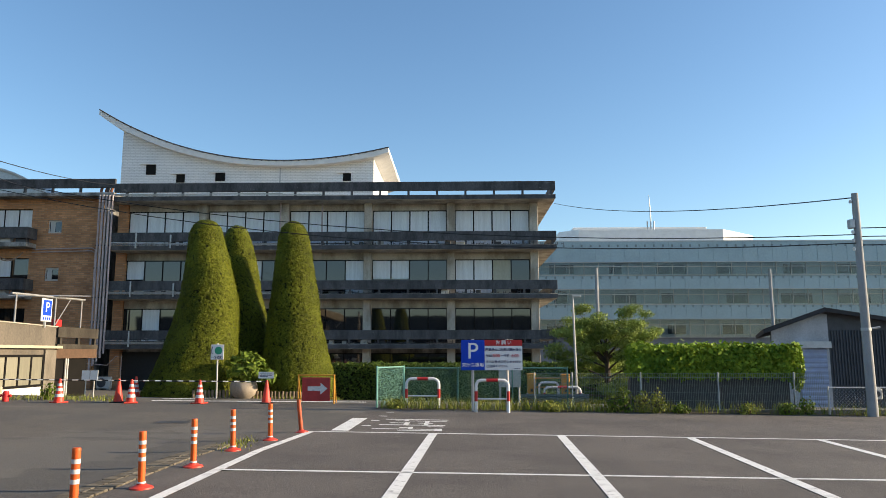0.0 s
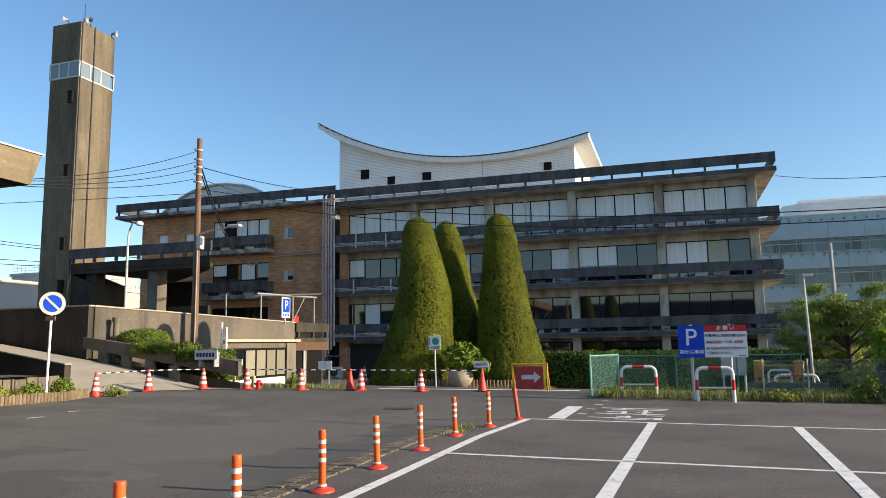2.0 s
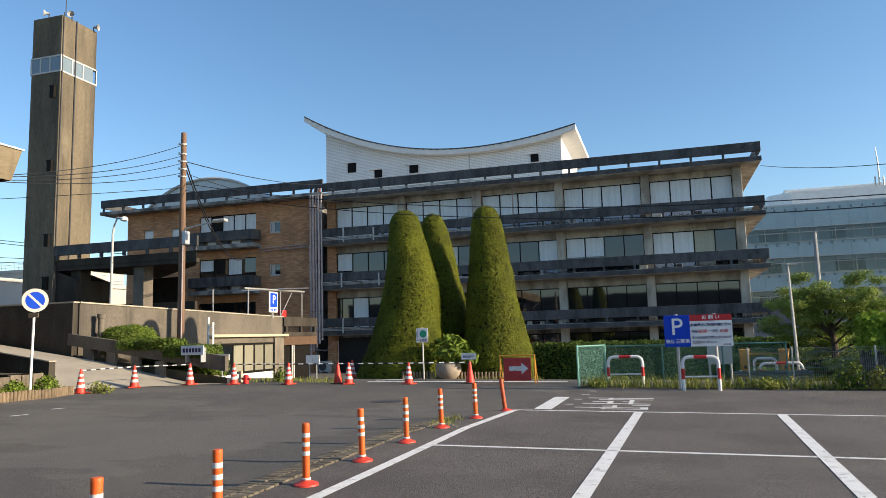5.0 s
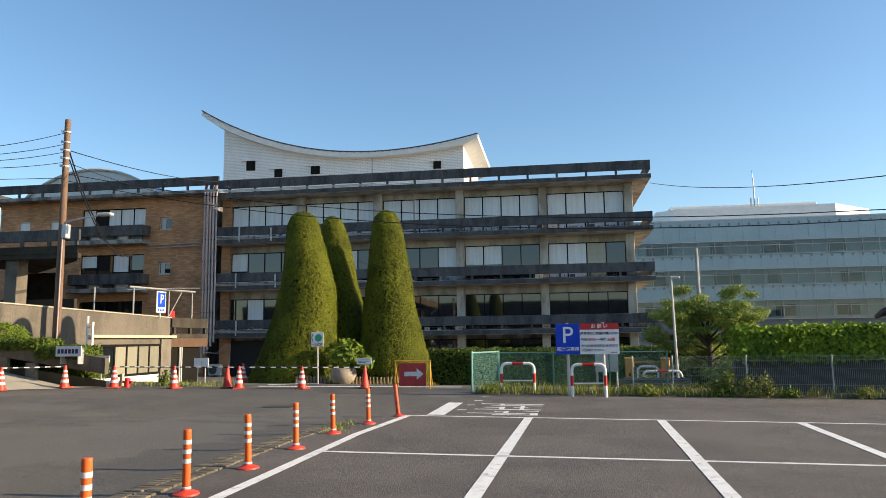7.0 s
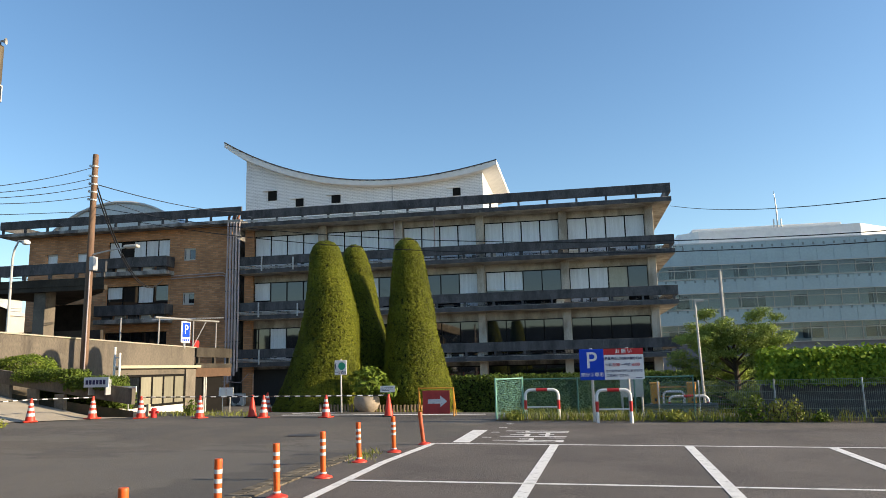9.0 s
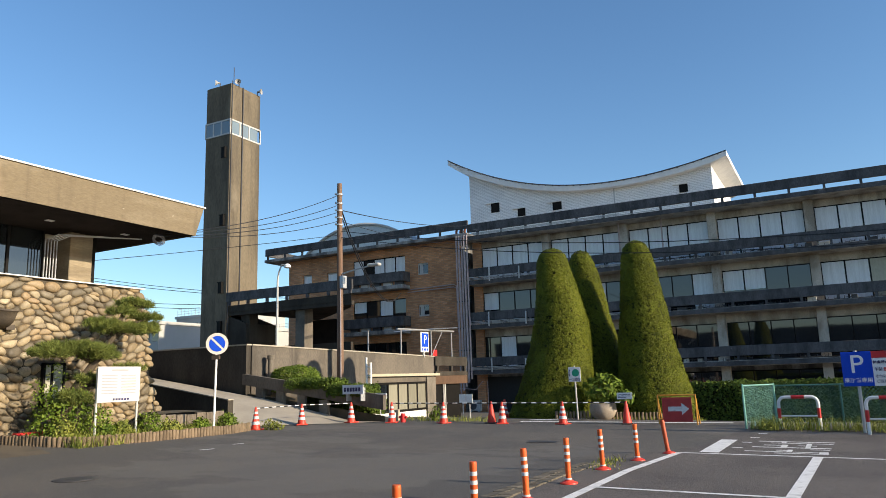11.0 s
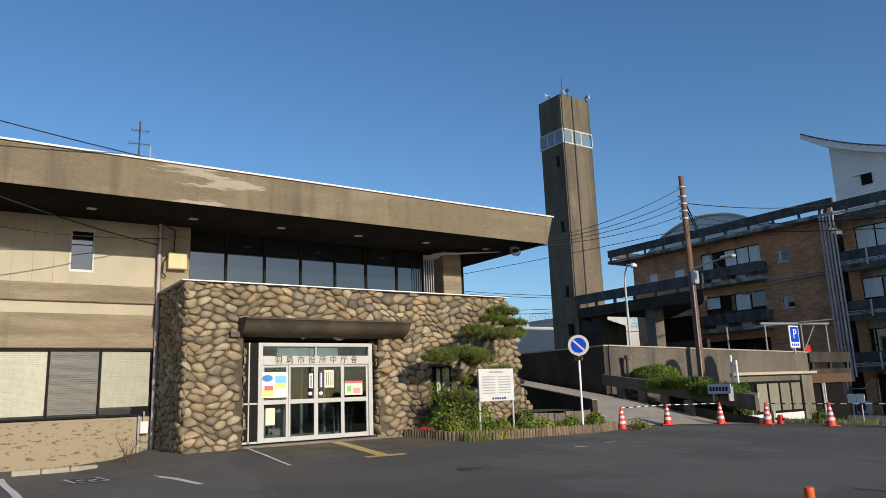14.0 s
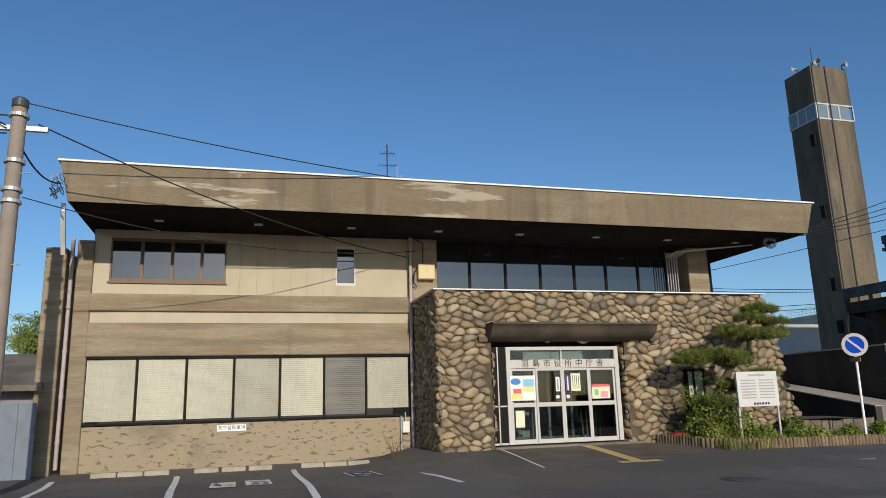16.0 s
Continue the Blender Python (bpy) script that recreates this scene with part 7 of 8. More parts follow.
build_round_bush(-12.9, 22.6, gz(-12.9, 22.6), (0.26, 0.22, 0.34), "self-sown weedy bush before the guard room", SHRUB, 260, 0.09, 34)
build_round_bush(-15.7, 17.3, gz(-15.7, 17.3), (0.4, 0.3, 0.22), "straggly weeds at the ramp corner", GRASS, 420, 0.07, 35)


def build_planter():
    x, y = -7.45, 25.0
    z = gz(x, y)
    pot = thing("stone_planter", (x, y, z), "round pale stone planter bowl", "planter")
    part("bowl", lathe(bmesh.new(), [(0.26, 0.0), (0.4, 0.12), (0.47, 0.3), (0.46, 0.46), (0.42, 0.56), (0.38, 0.56), (0.36, 0.48)], 28), TERRACOTTA, pot, smooth=True)
    part("soil", lathe(bmesh.new(), [(0.37, 0.46), (0.37, 0.5)], 20), SOIL, pot)
    shrub = thing("potted_shrub", (x, y, z + 0.5), "glossy broad-leaved shrub growing in the planter", "shrub")
    rng = np.random.default_rng(41)
    for k in range(9):
        a = 2 * math.pi * k / 9
        part("stem", tube(bmesh.new(), [(0, 0, 0), (0.35 * math.cos(a), 0.3 * math.sin(a), 0.7)], [0.025, 0.01], 5), BARK, shrub)
    pts, nor = blob_leaves(rng, 620, (0.05, 0, 0.55), (0.75, 0.6, 0.55), 0.6)
    pts2, nor2 = blob_leaves(rng, 160, (0.75, 0, 0.25), (0.4, 0.3, 0.3), 0.5)
    pts, nor = np.concatenate([pts, pts2]), np.concatenate([nor, nor2])
    ob = new("leaves", quads_mesh("leaves", leaf_quads(pts, nor + (0, 0, 0.4), 0.26, 0.085, rng, 0.5, 0.5), SHRUB))
    ob.parent = shrub


build_planter()


def log_edge(name, pts, label, height, r, gap=0.0):
    edge = thing(name, (*pts[0], gz(*pts[0])), label, "edging")
    me = mesh_of("log", lathe(bmesh.new(), [(r, -0.05), (r, height - 0.02), (r * 0.8, height)], 9), LOG, True)
    rng = random.Random(8)
    for (xa, ya), (xb, yb) in zip(pts, pts[1:]):
        n = max(1, int(math.hypot(xb - xa, yb - ya) / (2 * r + gap)))
        for k in range(n):
            x, y = xa + (xb - xa) * k / n, ya + (yb - ya) * k / n
            o = new("log", me)
            o.parent = edge
            o.matrix_basis = Matrix.Translation((x - pts[0][0], y - pts[0][1], gz(x, y) - gz(*pts[0]))) @ pose(0, 0, rng.uniform(-0.015, 0.015), rng.uniform(-3, 3), rng.uniform(-3, 3), rng.uniform(0, 360))
    return edge


log_edge("log_edging", ((-18.1, 10.2), (-16.6, 10.55), (-15.95, 11.0), (-15.7, 13.0), (-15.55, 15.4), (-15.9, 16.5)), "row of short upright logs round the planting bed", 0.24, 0.05)
log_edge("picket_edging", ((-9.0, 24.5), (-6.4, 25.2), (-4.7, 25.6)), "low wooden picket edging under the clipped trees", 0.26, 0.045, 0.03)


def blades(rng, xs, ys, height, width):
    n = len(xs)
    z = np.array([gz(a, b) for a, b in zip(xs, ys)])
    h = rng.uniform(0.4, 1.0, n) * height
    a = rng.uniform(0, 2 * math.pi, n)
    lean = rng.normal(0, 0.35, (n, 2)) * h[:, None]
    w = np.stack([np.cos(a), np.sin(a), 0 * a], 1) * width
    foot = np.stack([xs, ys, z - 0.02], 1)
    mid = foot + np.stack([lean[:, 0] * 0.4, lean[:, 1] * 0.4, h * 0.6], 1)
    tip = foot + np.stack([lean[:, 0], lean[:, 1], h], 1)
    return np.concatenate([np.stack([foot - w, foot + w, mid + w * 0.8, mid - w * 0.8], 1), np.stack([mid - w * 0.8, mid + w * 0.8, tip + w * 0.15, tip - w * 0.15], 1)])


def grass_patch(label, n, area, height, seed, width=0.008):
    rng = np.random.default_rng(seed)
    xs, ys = area(rng, n)
    me = quads_mesh("grass", blades(rng, xs, ys, height, width), GRASS)
    return tagged(new("grass", me), label, "grass", kind="stuff")


grass_patch("rough grass and weeds along the fence foot", 1700, lambda r, n: (np.where(r.random(n) < 0.7, r.uniform(-2.3, 4.4, n), r.uniform(4.4, 13.5, n)), 21.15 + r.normal(0, 0.22, n)), 0.42, 51, 0.009)
grass_patch("weeds in the planting bed", 5200, lambda r, n: (r.uniform(-17.6, -15.75, n), r.uniform(10.7, 16.2, n)), 0.36, 52)
grass_patch("tufts growing from the kerb joint", 130, lambda r, n: (r.normal(-3.85, 0.15, n), r.normal(12.6, 0.4, n)), 0.12, 53)
grass_patch("dry grass under the clipped trees", 2600, lambda r, n: (r.uniform(-9.5, -4.3, n), r.uniform(25.2, 27.0, n)), 0.16, 54)
grass_patch("weeds before the guard room", 450, lambda r, n: (r.uniform(-14.2, -10.5, n), r.normal(22.6, 0.35, n)), 0.22, 55)
bed = sheet(bmesh.new(), [(-18.1, 10.3), (-16.6, 10.6), (-15.98, 11.05), (-15.75, 13.0), (-15.6, 15.4), (-15.95, 16.4), (-18.1, 16.4)], 0.12, 1.0)
single("planting_soil", bed, SOIL, "dark soil of the planting bed", "soil", kind="structure")
bed = sheet(bmesh.new(), [(-2.4, 20.75), (11.5, 21.0), (11.5, 22.0), (-2.2, 22.3)], 0.015, 2.0)
single("verge", bed, SOIL, "weedy soil verge at the fence foot", "soil", kind="structure")
for k, (x, y, s) in enumerate(((4.75, 20.9, 0.5), (5.2, 20.95, 0.46), (4.4, 20.95, 0.36), (5.65, 20.9, 0.42), (6.3, 21.0, 0.2), (8.2, 21.0, 0.22), (9.3, 21.0, 0.25), (2.6, 20.85, 0.18), (9.9, 21.1, 0.3), (-1.9, 21.0, 0.15))):
    build_round_bush(x, y, gz(x, y), (0.25, 0.22, s), "tall leafy weed at the fence foot", GRASS if k % 2 else SHRUB, 300, 0.08, 60 + k)
for k, (x, y, s) in enumerate(((-16.95, 11.35, 0.95), (-16.7, 11.75, 0.7), (-16.8, 11.0, 0.4), (-16.4, 11.9, 0.3), (-16.3, 13.1, 0.42), (-16.1, 13.7, 0.26), (-16.1, 14.7, 0.22), (-15.95, 15.6, 0.3), (-16.5, 12.4, 0.24))):
    build_round_bush(x, y, gz(x, y) + 0.1, (0.2 + 0.3 * s, 0.2 + 0.3 * s, s), "leafy shrub in the planting bed", GRASS if k % 3 == 2 else SHRUB, 900, 0.075, 80 + k)

build_round_bush(-17.15, 11.0, gz(-17.15, 11.0) + 0.1, (0.5, 0.62, 1.12), "dense glossy shrub round the foot of the pine", SHRUB, 2600, 0.075, 97)


def build_pine():
    x0, y0 = -17.3, 11.4
    z0 = gz(x0, y0) + 0.1
    pine = thing("garden_pine", (x0, y0, z0), "trained garden pine with a leaning trunk and flat needle pads", "tree")
    L = lambda y, z, dx=0.0: (dx, y - y0, z - z0)
    part("trunk", tube(bmesh.new(), [(0, 0, -0.1), L(11.3, 1.0), L(11.6, 1.7, 0.05), L(12.05, 2.35, 0.1), L(12.6, 3.05, 0.1), L(13.0, 3.9, 0.05)], [0.16, 0.14, 0.12, 0.1, 0.07, 0.03], 10), BARK, pine, "cracked leaning trunk", smooth=True)
    pads = [((11.4, 2.72), (0.6, 0.95, 0.22)), ((10.75, 2.6), (0.45, 0.5, 0.18)), ((12.1, 2.55), (0.42, 0.5, 0.2)), ((12.9, 3.28), (0.5, 0.95, 0.21)), ((12.1, 3.38), (0.36, 0.42, 0.17)), ((13.45, 3.35), (0.3, 0.45, 0.2)), ((11.5, 1.45), (0.35, 0.5, 0.3)), ((12.0, 1.95), (0.25, 0.45, 0.2)),
            ((13.1, 3.98), (0.4, 0.5, 0.19)), ((13.5, 3.65), (0.3, 0.4, 0.16)), ((12.7, 3.75), (0.3, 0.4, 0.14)), ((12.4, 1.75), (0.12, 0.4, 0.16)), ((13.0, 2.25), (0.12, 0.5, 0.14))]
    rng = np.random.default_rng(77)
    for (y, z), radii in pads:
        near = min(((11.3, 1.0), (11.6, 1.7), (12.05, 2.35), (12.6, 3.05), (13.0, 3.9)), key=lambda q: abs(q[1] - z + 0.3))
        part("limb", tube(bmesh.new(), [L(near[0], near[1], 0.05), L((near[0] + y) / 2, (near[1] + z) / 2 + 0.05, 0.2), L(y, z - 0.08, 0.25)], [0.05, 0.04, 0.015], 6), BARK, pine)
        quads = []
        twigs = bmesh.new()
        hub = np.array(L(y, z - 0.07, 0.22))
        for _ in range(int(105 * radii[0] * radii[1] / 0.3)):
            a, s = rng.uniform(0, 2 * math.pi), rng.random() ** 0.55 * rng.uniform(0.85, 1.12)
            foot = hub + (math.cos(a) * radii[0] * s, math.sin(a) * radii[1] * s, radii[2] * rng.uniform(-0.35, 0.75) * (1.1 - s * 0.5))
            if rng.random() < 0.3:
                tube(twigs, [hub, (hub + foot) / 2 + (0, 0, -0.02), foot], [0.014, 0.01, 0.005], 4, False)
            m = 62
            way = rng.normal(0, 0.6, (m, 3)) + (math.cos(a) * 0.5, math.sin(a) * 0.5, 0.75)
            way /= np.linalg.norm(way, axis=1, keepdims=True)
            ln = rng.uniform(0.08, 0.175, (m, 1))
            side = np.cross(way, rng.normal(0, 1, (m, 3)))
            side *= 0.0055 / (np.linalg.norm(side, axis=1, keepdims=True) + 1e-9)
            root = foot + rng.normal(0, 0.022, (m, 3))
            quads.append(np.stack([root - side, root + side, root + way * ln + side * 0.35, root + way * ln - side * 0.35], 1))
        ob = new("needle_pad", quads_mesh("needle_pad", np.concatenate(quads), PINE))
        ob.parent = pine
        part("twigs", twigs, BARK, ob)
    pine.location, pine.scale = (-17.0, 11.2, gz(-17.0, 11.2) + 0.12), (0.983, 0.983, 0.983)


build_pine()


def build_tree(x, y, base, top, spread, seed, leaves, label):
    rng = np.random.default_rng(seed)
    tree = thing("young_tree", (x, y, base), label, "tree")
    h = top - base
    part("trunk", tube(bmesh.new(), [(0, 0, -0.2), (0.05, 0, h * 0.3), (0.0, 0, h * 0.6), (0.1, 0, h * 0.85)], [0.12, 0.1, 0.06, 0.02], 8), BARK, tree, smooth=True)
    clusters = []
    for k in range(40):
        a = 2.4 * k + rng.uniform(-0.4, 0.4)
        u = rng.uniform(0.08, 0.97)
        s = (1.15 - 0.75 * u) * rng.uniform(0.75, 1.1)
        end = (math.cos(a) * spread * s, math.sin(a) * spread * s * 0.8, h * u + 0.05 * h * math.sin(5 * a))
        st = (0, 0, h * u * 0.62)
        part("limb", tube(bmesh.new(), [st, ((end[0]) * 0.5, end[1] * 0.5, (st[2] + end[2]) / 2 + 0.08), end], [0.04, 0.025, 0.008], 5), BARK, tree)
        for f in (0.4, 0.58, 0.74, 0.88, 1.0):
            q = np.array(st) + (np.array(end) - st) * f
            clusters.append(q + rng.normal(0, 0.09, 3) + (0, 0, 0.04))
    pts, nor = [], []
    for c in clusters:
        p_, n_ = blob_leaves(rng, leaves // len(clusters), c, (0.40, 0.36, 0.19), 0.05)
        pts.append(p_), nor.append(n_)
    ob = new("crown", quads_mesh("crown", leaf_quads(np.concatenate(pts), np.concatenate(nor), 0.085, 0.036, rng, 0.8, 0.4), TREELEAF))
    ob.parent = tree


build_tree(5.55, 27.5, gz(5.3, 27.5), 3.4, 2.9, 91, 78000, "young loose-crowned tree behind the fence")
build_tree(-27.5, -7.6, 0.2, 4.9, 2.2, 93, 30000, "dark leafy tree beyond the annex corner")


# ---- signs ----
def lettering(parent, body, size, mat, at, rz=0, name="lettering", squeeze=1.0):
    o = new(name, text_mesh(body, size, mat, name, 0.0022))
    o.parent = parent
    o.matrix_basis = pose(*at, 0, 0, rz) @ Matrix.Diagonal((squeeze, 1, 1, 1))
    return o


def build_parking_sign():
    x0, xm, x1, y, z0, z1 = 0.05, 0.72, 1.79, 20.6, 1.13, 1.98
    s = thing("parking_sign", (0.9, y, gz(0.9, y)), "blue parking sign with a white notice panel on two posts", "sign")
    for x in (0.38, 1.36):
        part("post", tube(bmesh.new(), [(x, y + 0.06, gz(x, y) - 0.1), (x, y + 0.06, z1 + 0.03)], 0.04, 12), ALU, s, "white steel post", world=True, smooth=True)
    blue = part("blue_panel", boxes((x0, xm, y - 0.02, y + 0.01, z0, z1), bevel=0.008), BLUE, s, world=True)
    white = part("notice_panel", boxes((xm + 0.002, x1, y - 0.02, y + 0.01, z0, z1 - 0.17)), WHITE, s, "white notice panel", world=True)
    red = part("red_header", boxes((xm + 0.002, x1, y - 0.02, y + 0.01, z1 - 0.166, z1)), RED, s, "red header strip", world=True)
    base = s.location
    L = lambda x, z: (x - base.x, y - 0.025 - base.y, z - base.z)
    lettering(blue, "P", 0.64, WHITE, L(0.38, 1.65))
    lettering(blue, "来庁者専用", 0.125, WHITE, L(0.385, 1.27))
    lettering(red, "お 願 い", 0.13, WHITE, L(1.26, z1 - 0.08))
    lettering(white, "駐車場のご利用は開庁日の", 0.085, SIGN_TEXT, L(1.25, 1.70))
    lettering(white, "午前", 0.085, SIGN_TEXT, L(0.84, 1.53))
    lettering(white, "～午後", 0.085, SIGN_TEXT, L(1.31, 1.53))
    lettering(white, "8:00", 0.12, RED, L(1.05, 1.53))
    lettering(white, "6:00", 0.12, RED, L(1.58, 1.53))
    lettering(white, "それ以外は施錠しますので", 0.083, SIGN_TEXT, L(1.25, 1.36))
    lettering(white, "ご注意ください。", 0.083, SIGN_TEXT, L(1.1, 1.24))
    part("small_bars", boxes(*[(1.56 + 0.06 * k, 1.6 + 0.06 * k, y - 0.024, y - 0.0205, 1.16, 1.19) for k in range(3)]), SIGN_TEXT, white, world=True)
    n = thing("notice_stand", (1.75, 25, gz(1.75, 25)), "white notice board on two posts behind the fence", "sign")
    part("board", boxes((1.35, 2.1, 24.97, 25.0, 0.45, 1.15)), ALU, n, world=True)
    for x in (1.4, 2.05):
        part("post", tube(bmesh.new(), [(x, 25.03, gz(x, 25) - 0.05), (x, 25.03, 1.2)], 0.035, 8), ALU, n, world=True)


build_parking_sign()


def build_oneway_sign():
    x, y = -8.15, 24.3
    z = gz(x, y)
    s = thing("one_way_sign", (x, y, z), "small white sign with a green disc on a white pole", "sign")
    part("pole", tube(bmesh.new(), [(0, 0, -0.05), (-0.03, 0, 1.95 - z)], 0.028, 10), ALU, s, smooth=True)
    b = part("plate", boxes((-0.24, 0.2, -0.05, -0.035, 1.40 - z, 1.90 - z), bevel=0.006), WHITE, s)
    bm = bmesh.new()
    bm.faces.new([bm.verts.new((0.02 + 0.13 * math.cos(a), -0.052, 1.7 - z + 0.13 * math.sin(a))) for a in [2 * math.pi * k / 22 for k in range(22)]])
    part("green_disc", bm, material("sign_green", (0.02, 0.36, 0.2), 0.45, 0.05), b)
    bm = bmesh.new()
    tube(bm, [(-0.16 + 0.05 * math.cos(a), -0.053, 1.7 - z + 0.13 * math.sin(a)) for a in [math.pi * (0.65 + 0.7 * k / 6) for k in range(7)]], 0.014, 5)
    part("dark_arc", bm, SIGN_TEXT, b)
    lettering(b, "一方通行", 0.1, SIGN_TEXT, (-0.02, -0.053, 1.47 - z))
    w = thing("white_placard", (-12.3, 23.9, gz(-12.3, 23.9)), "white double placard on thin posts", "sign")
    for k in (0, 1):
        xx = -12.55 + 0.28 * k
        part("board", boxes((xx, xx + 0.26, 23.88, 23.9, 0.72, 1.05)), WHITE, w, world=True)
        part("post", tube(bmesh.new(), [(xx + 0.13, 23.92, gz(xx, 23.9) - 0.05), (xx + 0.13, 23.92, 1.0)], 0.02, 6), ALU, w, world=True)
    h = thing("direction_board", (-15.3, 21.3, 0.8), "small white board on the ramp kerb wall", "sign")
    part("board", boxes((-15.85, -14.95, 21.1, 21.13, 1.2, 1.52), bevel=0.004), material("pale_blue_board", (0.6, 0.66, 0.72), 0.5, 0.05), h, world=True)
    part("bars", boxes(*[(-15.78 + 0.125 * k, -15.69 + 0.125 * k, 21.094, 21.0995, 1.29, 1.43) for k in range(6)]), SIGN_TEXT, h, world=True)
    for x in (-15.7, -15.1):
        part("bracket", boxes((x, x + 0.04, 21.13, 21.42, 0.95, 1.45)), GALV, h, world=True)
    r = thing("red_board", (-14.6, 21.7, 0.8), "small white board with red lettering", "sign")
    part("board", boxes((-14.95, -14.35, 21.7, 21.73, 1.0, 1.2)), WHITE, r, world=True)
    part("bars", boxes(*[(-14.91 + 0.09 * k, -14.85 + 0.09 * k, 21.694, 21.6995, 1.05, 1.15) for k in range(6)]), RED, r, world=True)
    part("post", tube(bmesh.new(), [(-14.65, 21.75, 0.1), (-14.65, 21.75, 1.1)], 0.02, 6), GALV, r, world=True)
    g = thing("gate_post", (-16.0, 23.0, 0.6), "pair of white steel gate posts", "post")
    for dx in (0.0, 0.2):
        part("post", tube(bmesh.new(), [(-16.1 + dx, 23.0, 0.4), (-16.1 + dx, 23.0, 2.55 - dx)], 0.04, 8), WHITE, g, world=True)
    for k in range(5):
        part("rung", tube(bmesh.new(), [(-16.1, 23.0, 0.9 + 0.32 * k), (-15.9, 23.0, 0.9 + 0.32 * k)], 0.02, 6), WHITE, g, world=True)
    pstub = thing("vent_pipe", (-20.6, 22.6, 1.2), "pale capped vent pipe before the parapet wall", "pipe")
    part("pipe", lathe(bmesh.new(), [(0.11, 0.0), (0.11, 1.45), (0.15, 1.46), (0.15, 1.62), (0.1, 1.63)], 14), GREY_CONC, pstub, smooth=True)
    f = thing("fire_hydrant", (-13.55, 21.5, gz(-13.55, 21.5)), "small red hydrant post at the kerb", "hydrant")
    part("body", lathe(bmesh.new(), [(0.09, 0), (0.08, 0.22), (0.1, 0.23), (0.07, 0.3)], 12), RED, f, smooth=True)
    part("outlet", tube(bmesh.new(), [(-0.16, 0, 0.17), (0.16, 0, 0.17)], 0.04, 8), RED, f)
    fp = thing("wall_post", (-14.2, 22.2, 0.1), "short cream bollard by the guard room", "post")
    part("shaft", boxes((-0.06, 0.06, -0.06, 0.06, -0.1, 0.5), bevel=0.02), CREAM, fp)


build_oneway_sign()


def build_annex_signs():
    b = thing("notice_board", (-16.4, 12.2, gz(-16.4, 12.2)), "white notice board with rows of small print on two posts", "sign")
    for y in (11.6, 12.8):
        part("post", tube(bmesh.new(), [(-16.42, y, 0.2), (-16.42, y, 2.16)], 0.03, 10), ALU, b, world=True, smooth=True)
    p = part("board", boxes((-16.4, -16.36, 11.57, 12.83, 1.3, 2.2), bevel=0.006), material("board_white", (0.62, 0.61, 0.58), 0.5, 0.08, 3, 40, 0.0), b, world=True)
    part("print", boxes(*[(-16.3595, -16.356, ya, ya + 0.46, 1.96 - 0.075 * k, 1.96 - 0.075 * k + 0.03) for k in range(7) for ya in (11.68, 12.24)],
                        (-16.3595, -16.356, 11.95, 12.45, 2.08, 2.13)), material("grey_print", (0.36, 0.36, 0.355), 0.6, 0.05), p, world=True)
    part("footer", boxes(*[(-16.3595, -16.356, 12.02 + 0.085 * k, 12.08 + 0.085 * k, 1.345, 1.4) for k in range(6)]), SIGN_TEXT, p, world=True)
    x, y = -15.78, 14.9
    z = gz(x, y)
    s = thing("no_parking_sign", (x, y, z), "faded round no-parking sign on a white pole", "sign")
    top = Vector((0.05, 0.0, 2.85 - z))
    part("pole", tube(bmesh.new(), [(0, 0, -0.1), (0.05, 0, 3.05 - z)], 0.033, 12), WHITE, s, smooth=True)
    turn = Matrix.Translation(top + Vector((0.05, -0.04, -0.02))) @ Matrix.Rotation(radians(46), 4, "Z") @ Matrix.Rotation(radians(90), 4, "X")
    for name, r, h, mat, label in (("plate", 0.31, 0.0, material("faded_rim", (0.62, 0.55, 0.48), 0.5, 0.1), "pale faded rim"), ("blue_face", 0.225, 0.004, BLUE, "blue face")):
        bm = lathe(bmesh.new(), [(r, h), (r, h + 0.003)], 36)
        bm.transform(turn)
        part(name, bm, mat, s, label)
    bm = boxes((-0.235, 0.235, -0.028, 0.028, 0.0075, 0.009))
    bm.transform(turn @ Matrix.Rotation(radians(-45), 4, "Z"))
    part("slash", bm, bpy.data.materials["faded_rim"], s, "pale diagonal bar")
    part("tag", boxes((-0.1, 0.22, -0.05, -0.035, 2.38 - z, 2.5 - z)), material("rust_tag", (0.3, 0.2, 0.13), 0.7, 0.2), s, "small rusty plate")
    # old sleepers that hold the bed
    t = thing("timber_edging", (-17.0, 14.9, gz(-17, 14.9)), "old grey timber planks set upright behind the bed", "edging")
    rng = random.Random(6)
    for k in range(8):
        yy = 13.5 + 0.37 * k
        part("plank", boxes((-17.05, -16.93, yy, yy + 0.35, 0.2, 0.86 + rng.uniform(-0.03, 0.03)), bevel=0.012), TIMBER, t, world=True)
    bm = sheet(bmesh.new(), [(-18.3, 14.6), (-17.06, 13.5), (-17.06, 16.4), (-18.3, 17.8)], 0.55, 1.0)
    part("fill", bm, SOIL, t, world=True)
    pot = thing("flower_trough", (-17.75, 10.75, gz(-17.75, 10.75) + 0.05), "red plastic flower trough by the stone wall", "planter")
    part("trough", boxes((-0.12, 0.12, -0.35, 0.35, 0, 0.22), bevel=0.03), RED, pot)
    stop = None
    for y in (-4.0, -3.4, -2.8, -1.65, -1.0, -0.35, 0.95, 1.55, 2.15):
        if stop is None:
            stop = thing("wheel_stop", (-19.62, y, gz(-19.62, y)), "low pale concrete wheel stop block at the plinth", "wheel stop", "wheel stops")
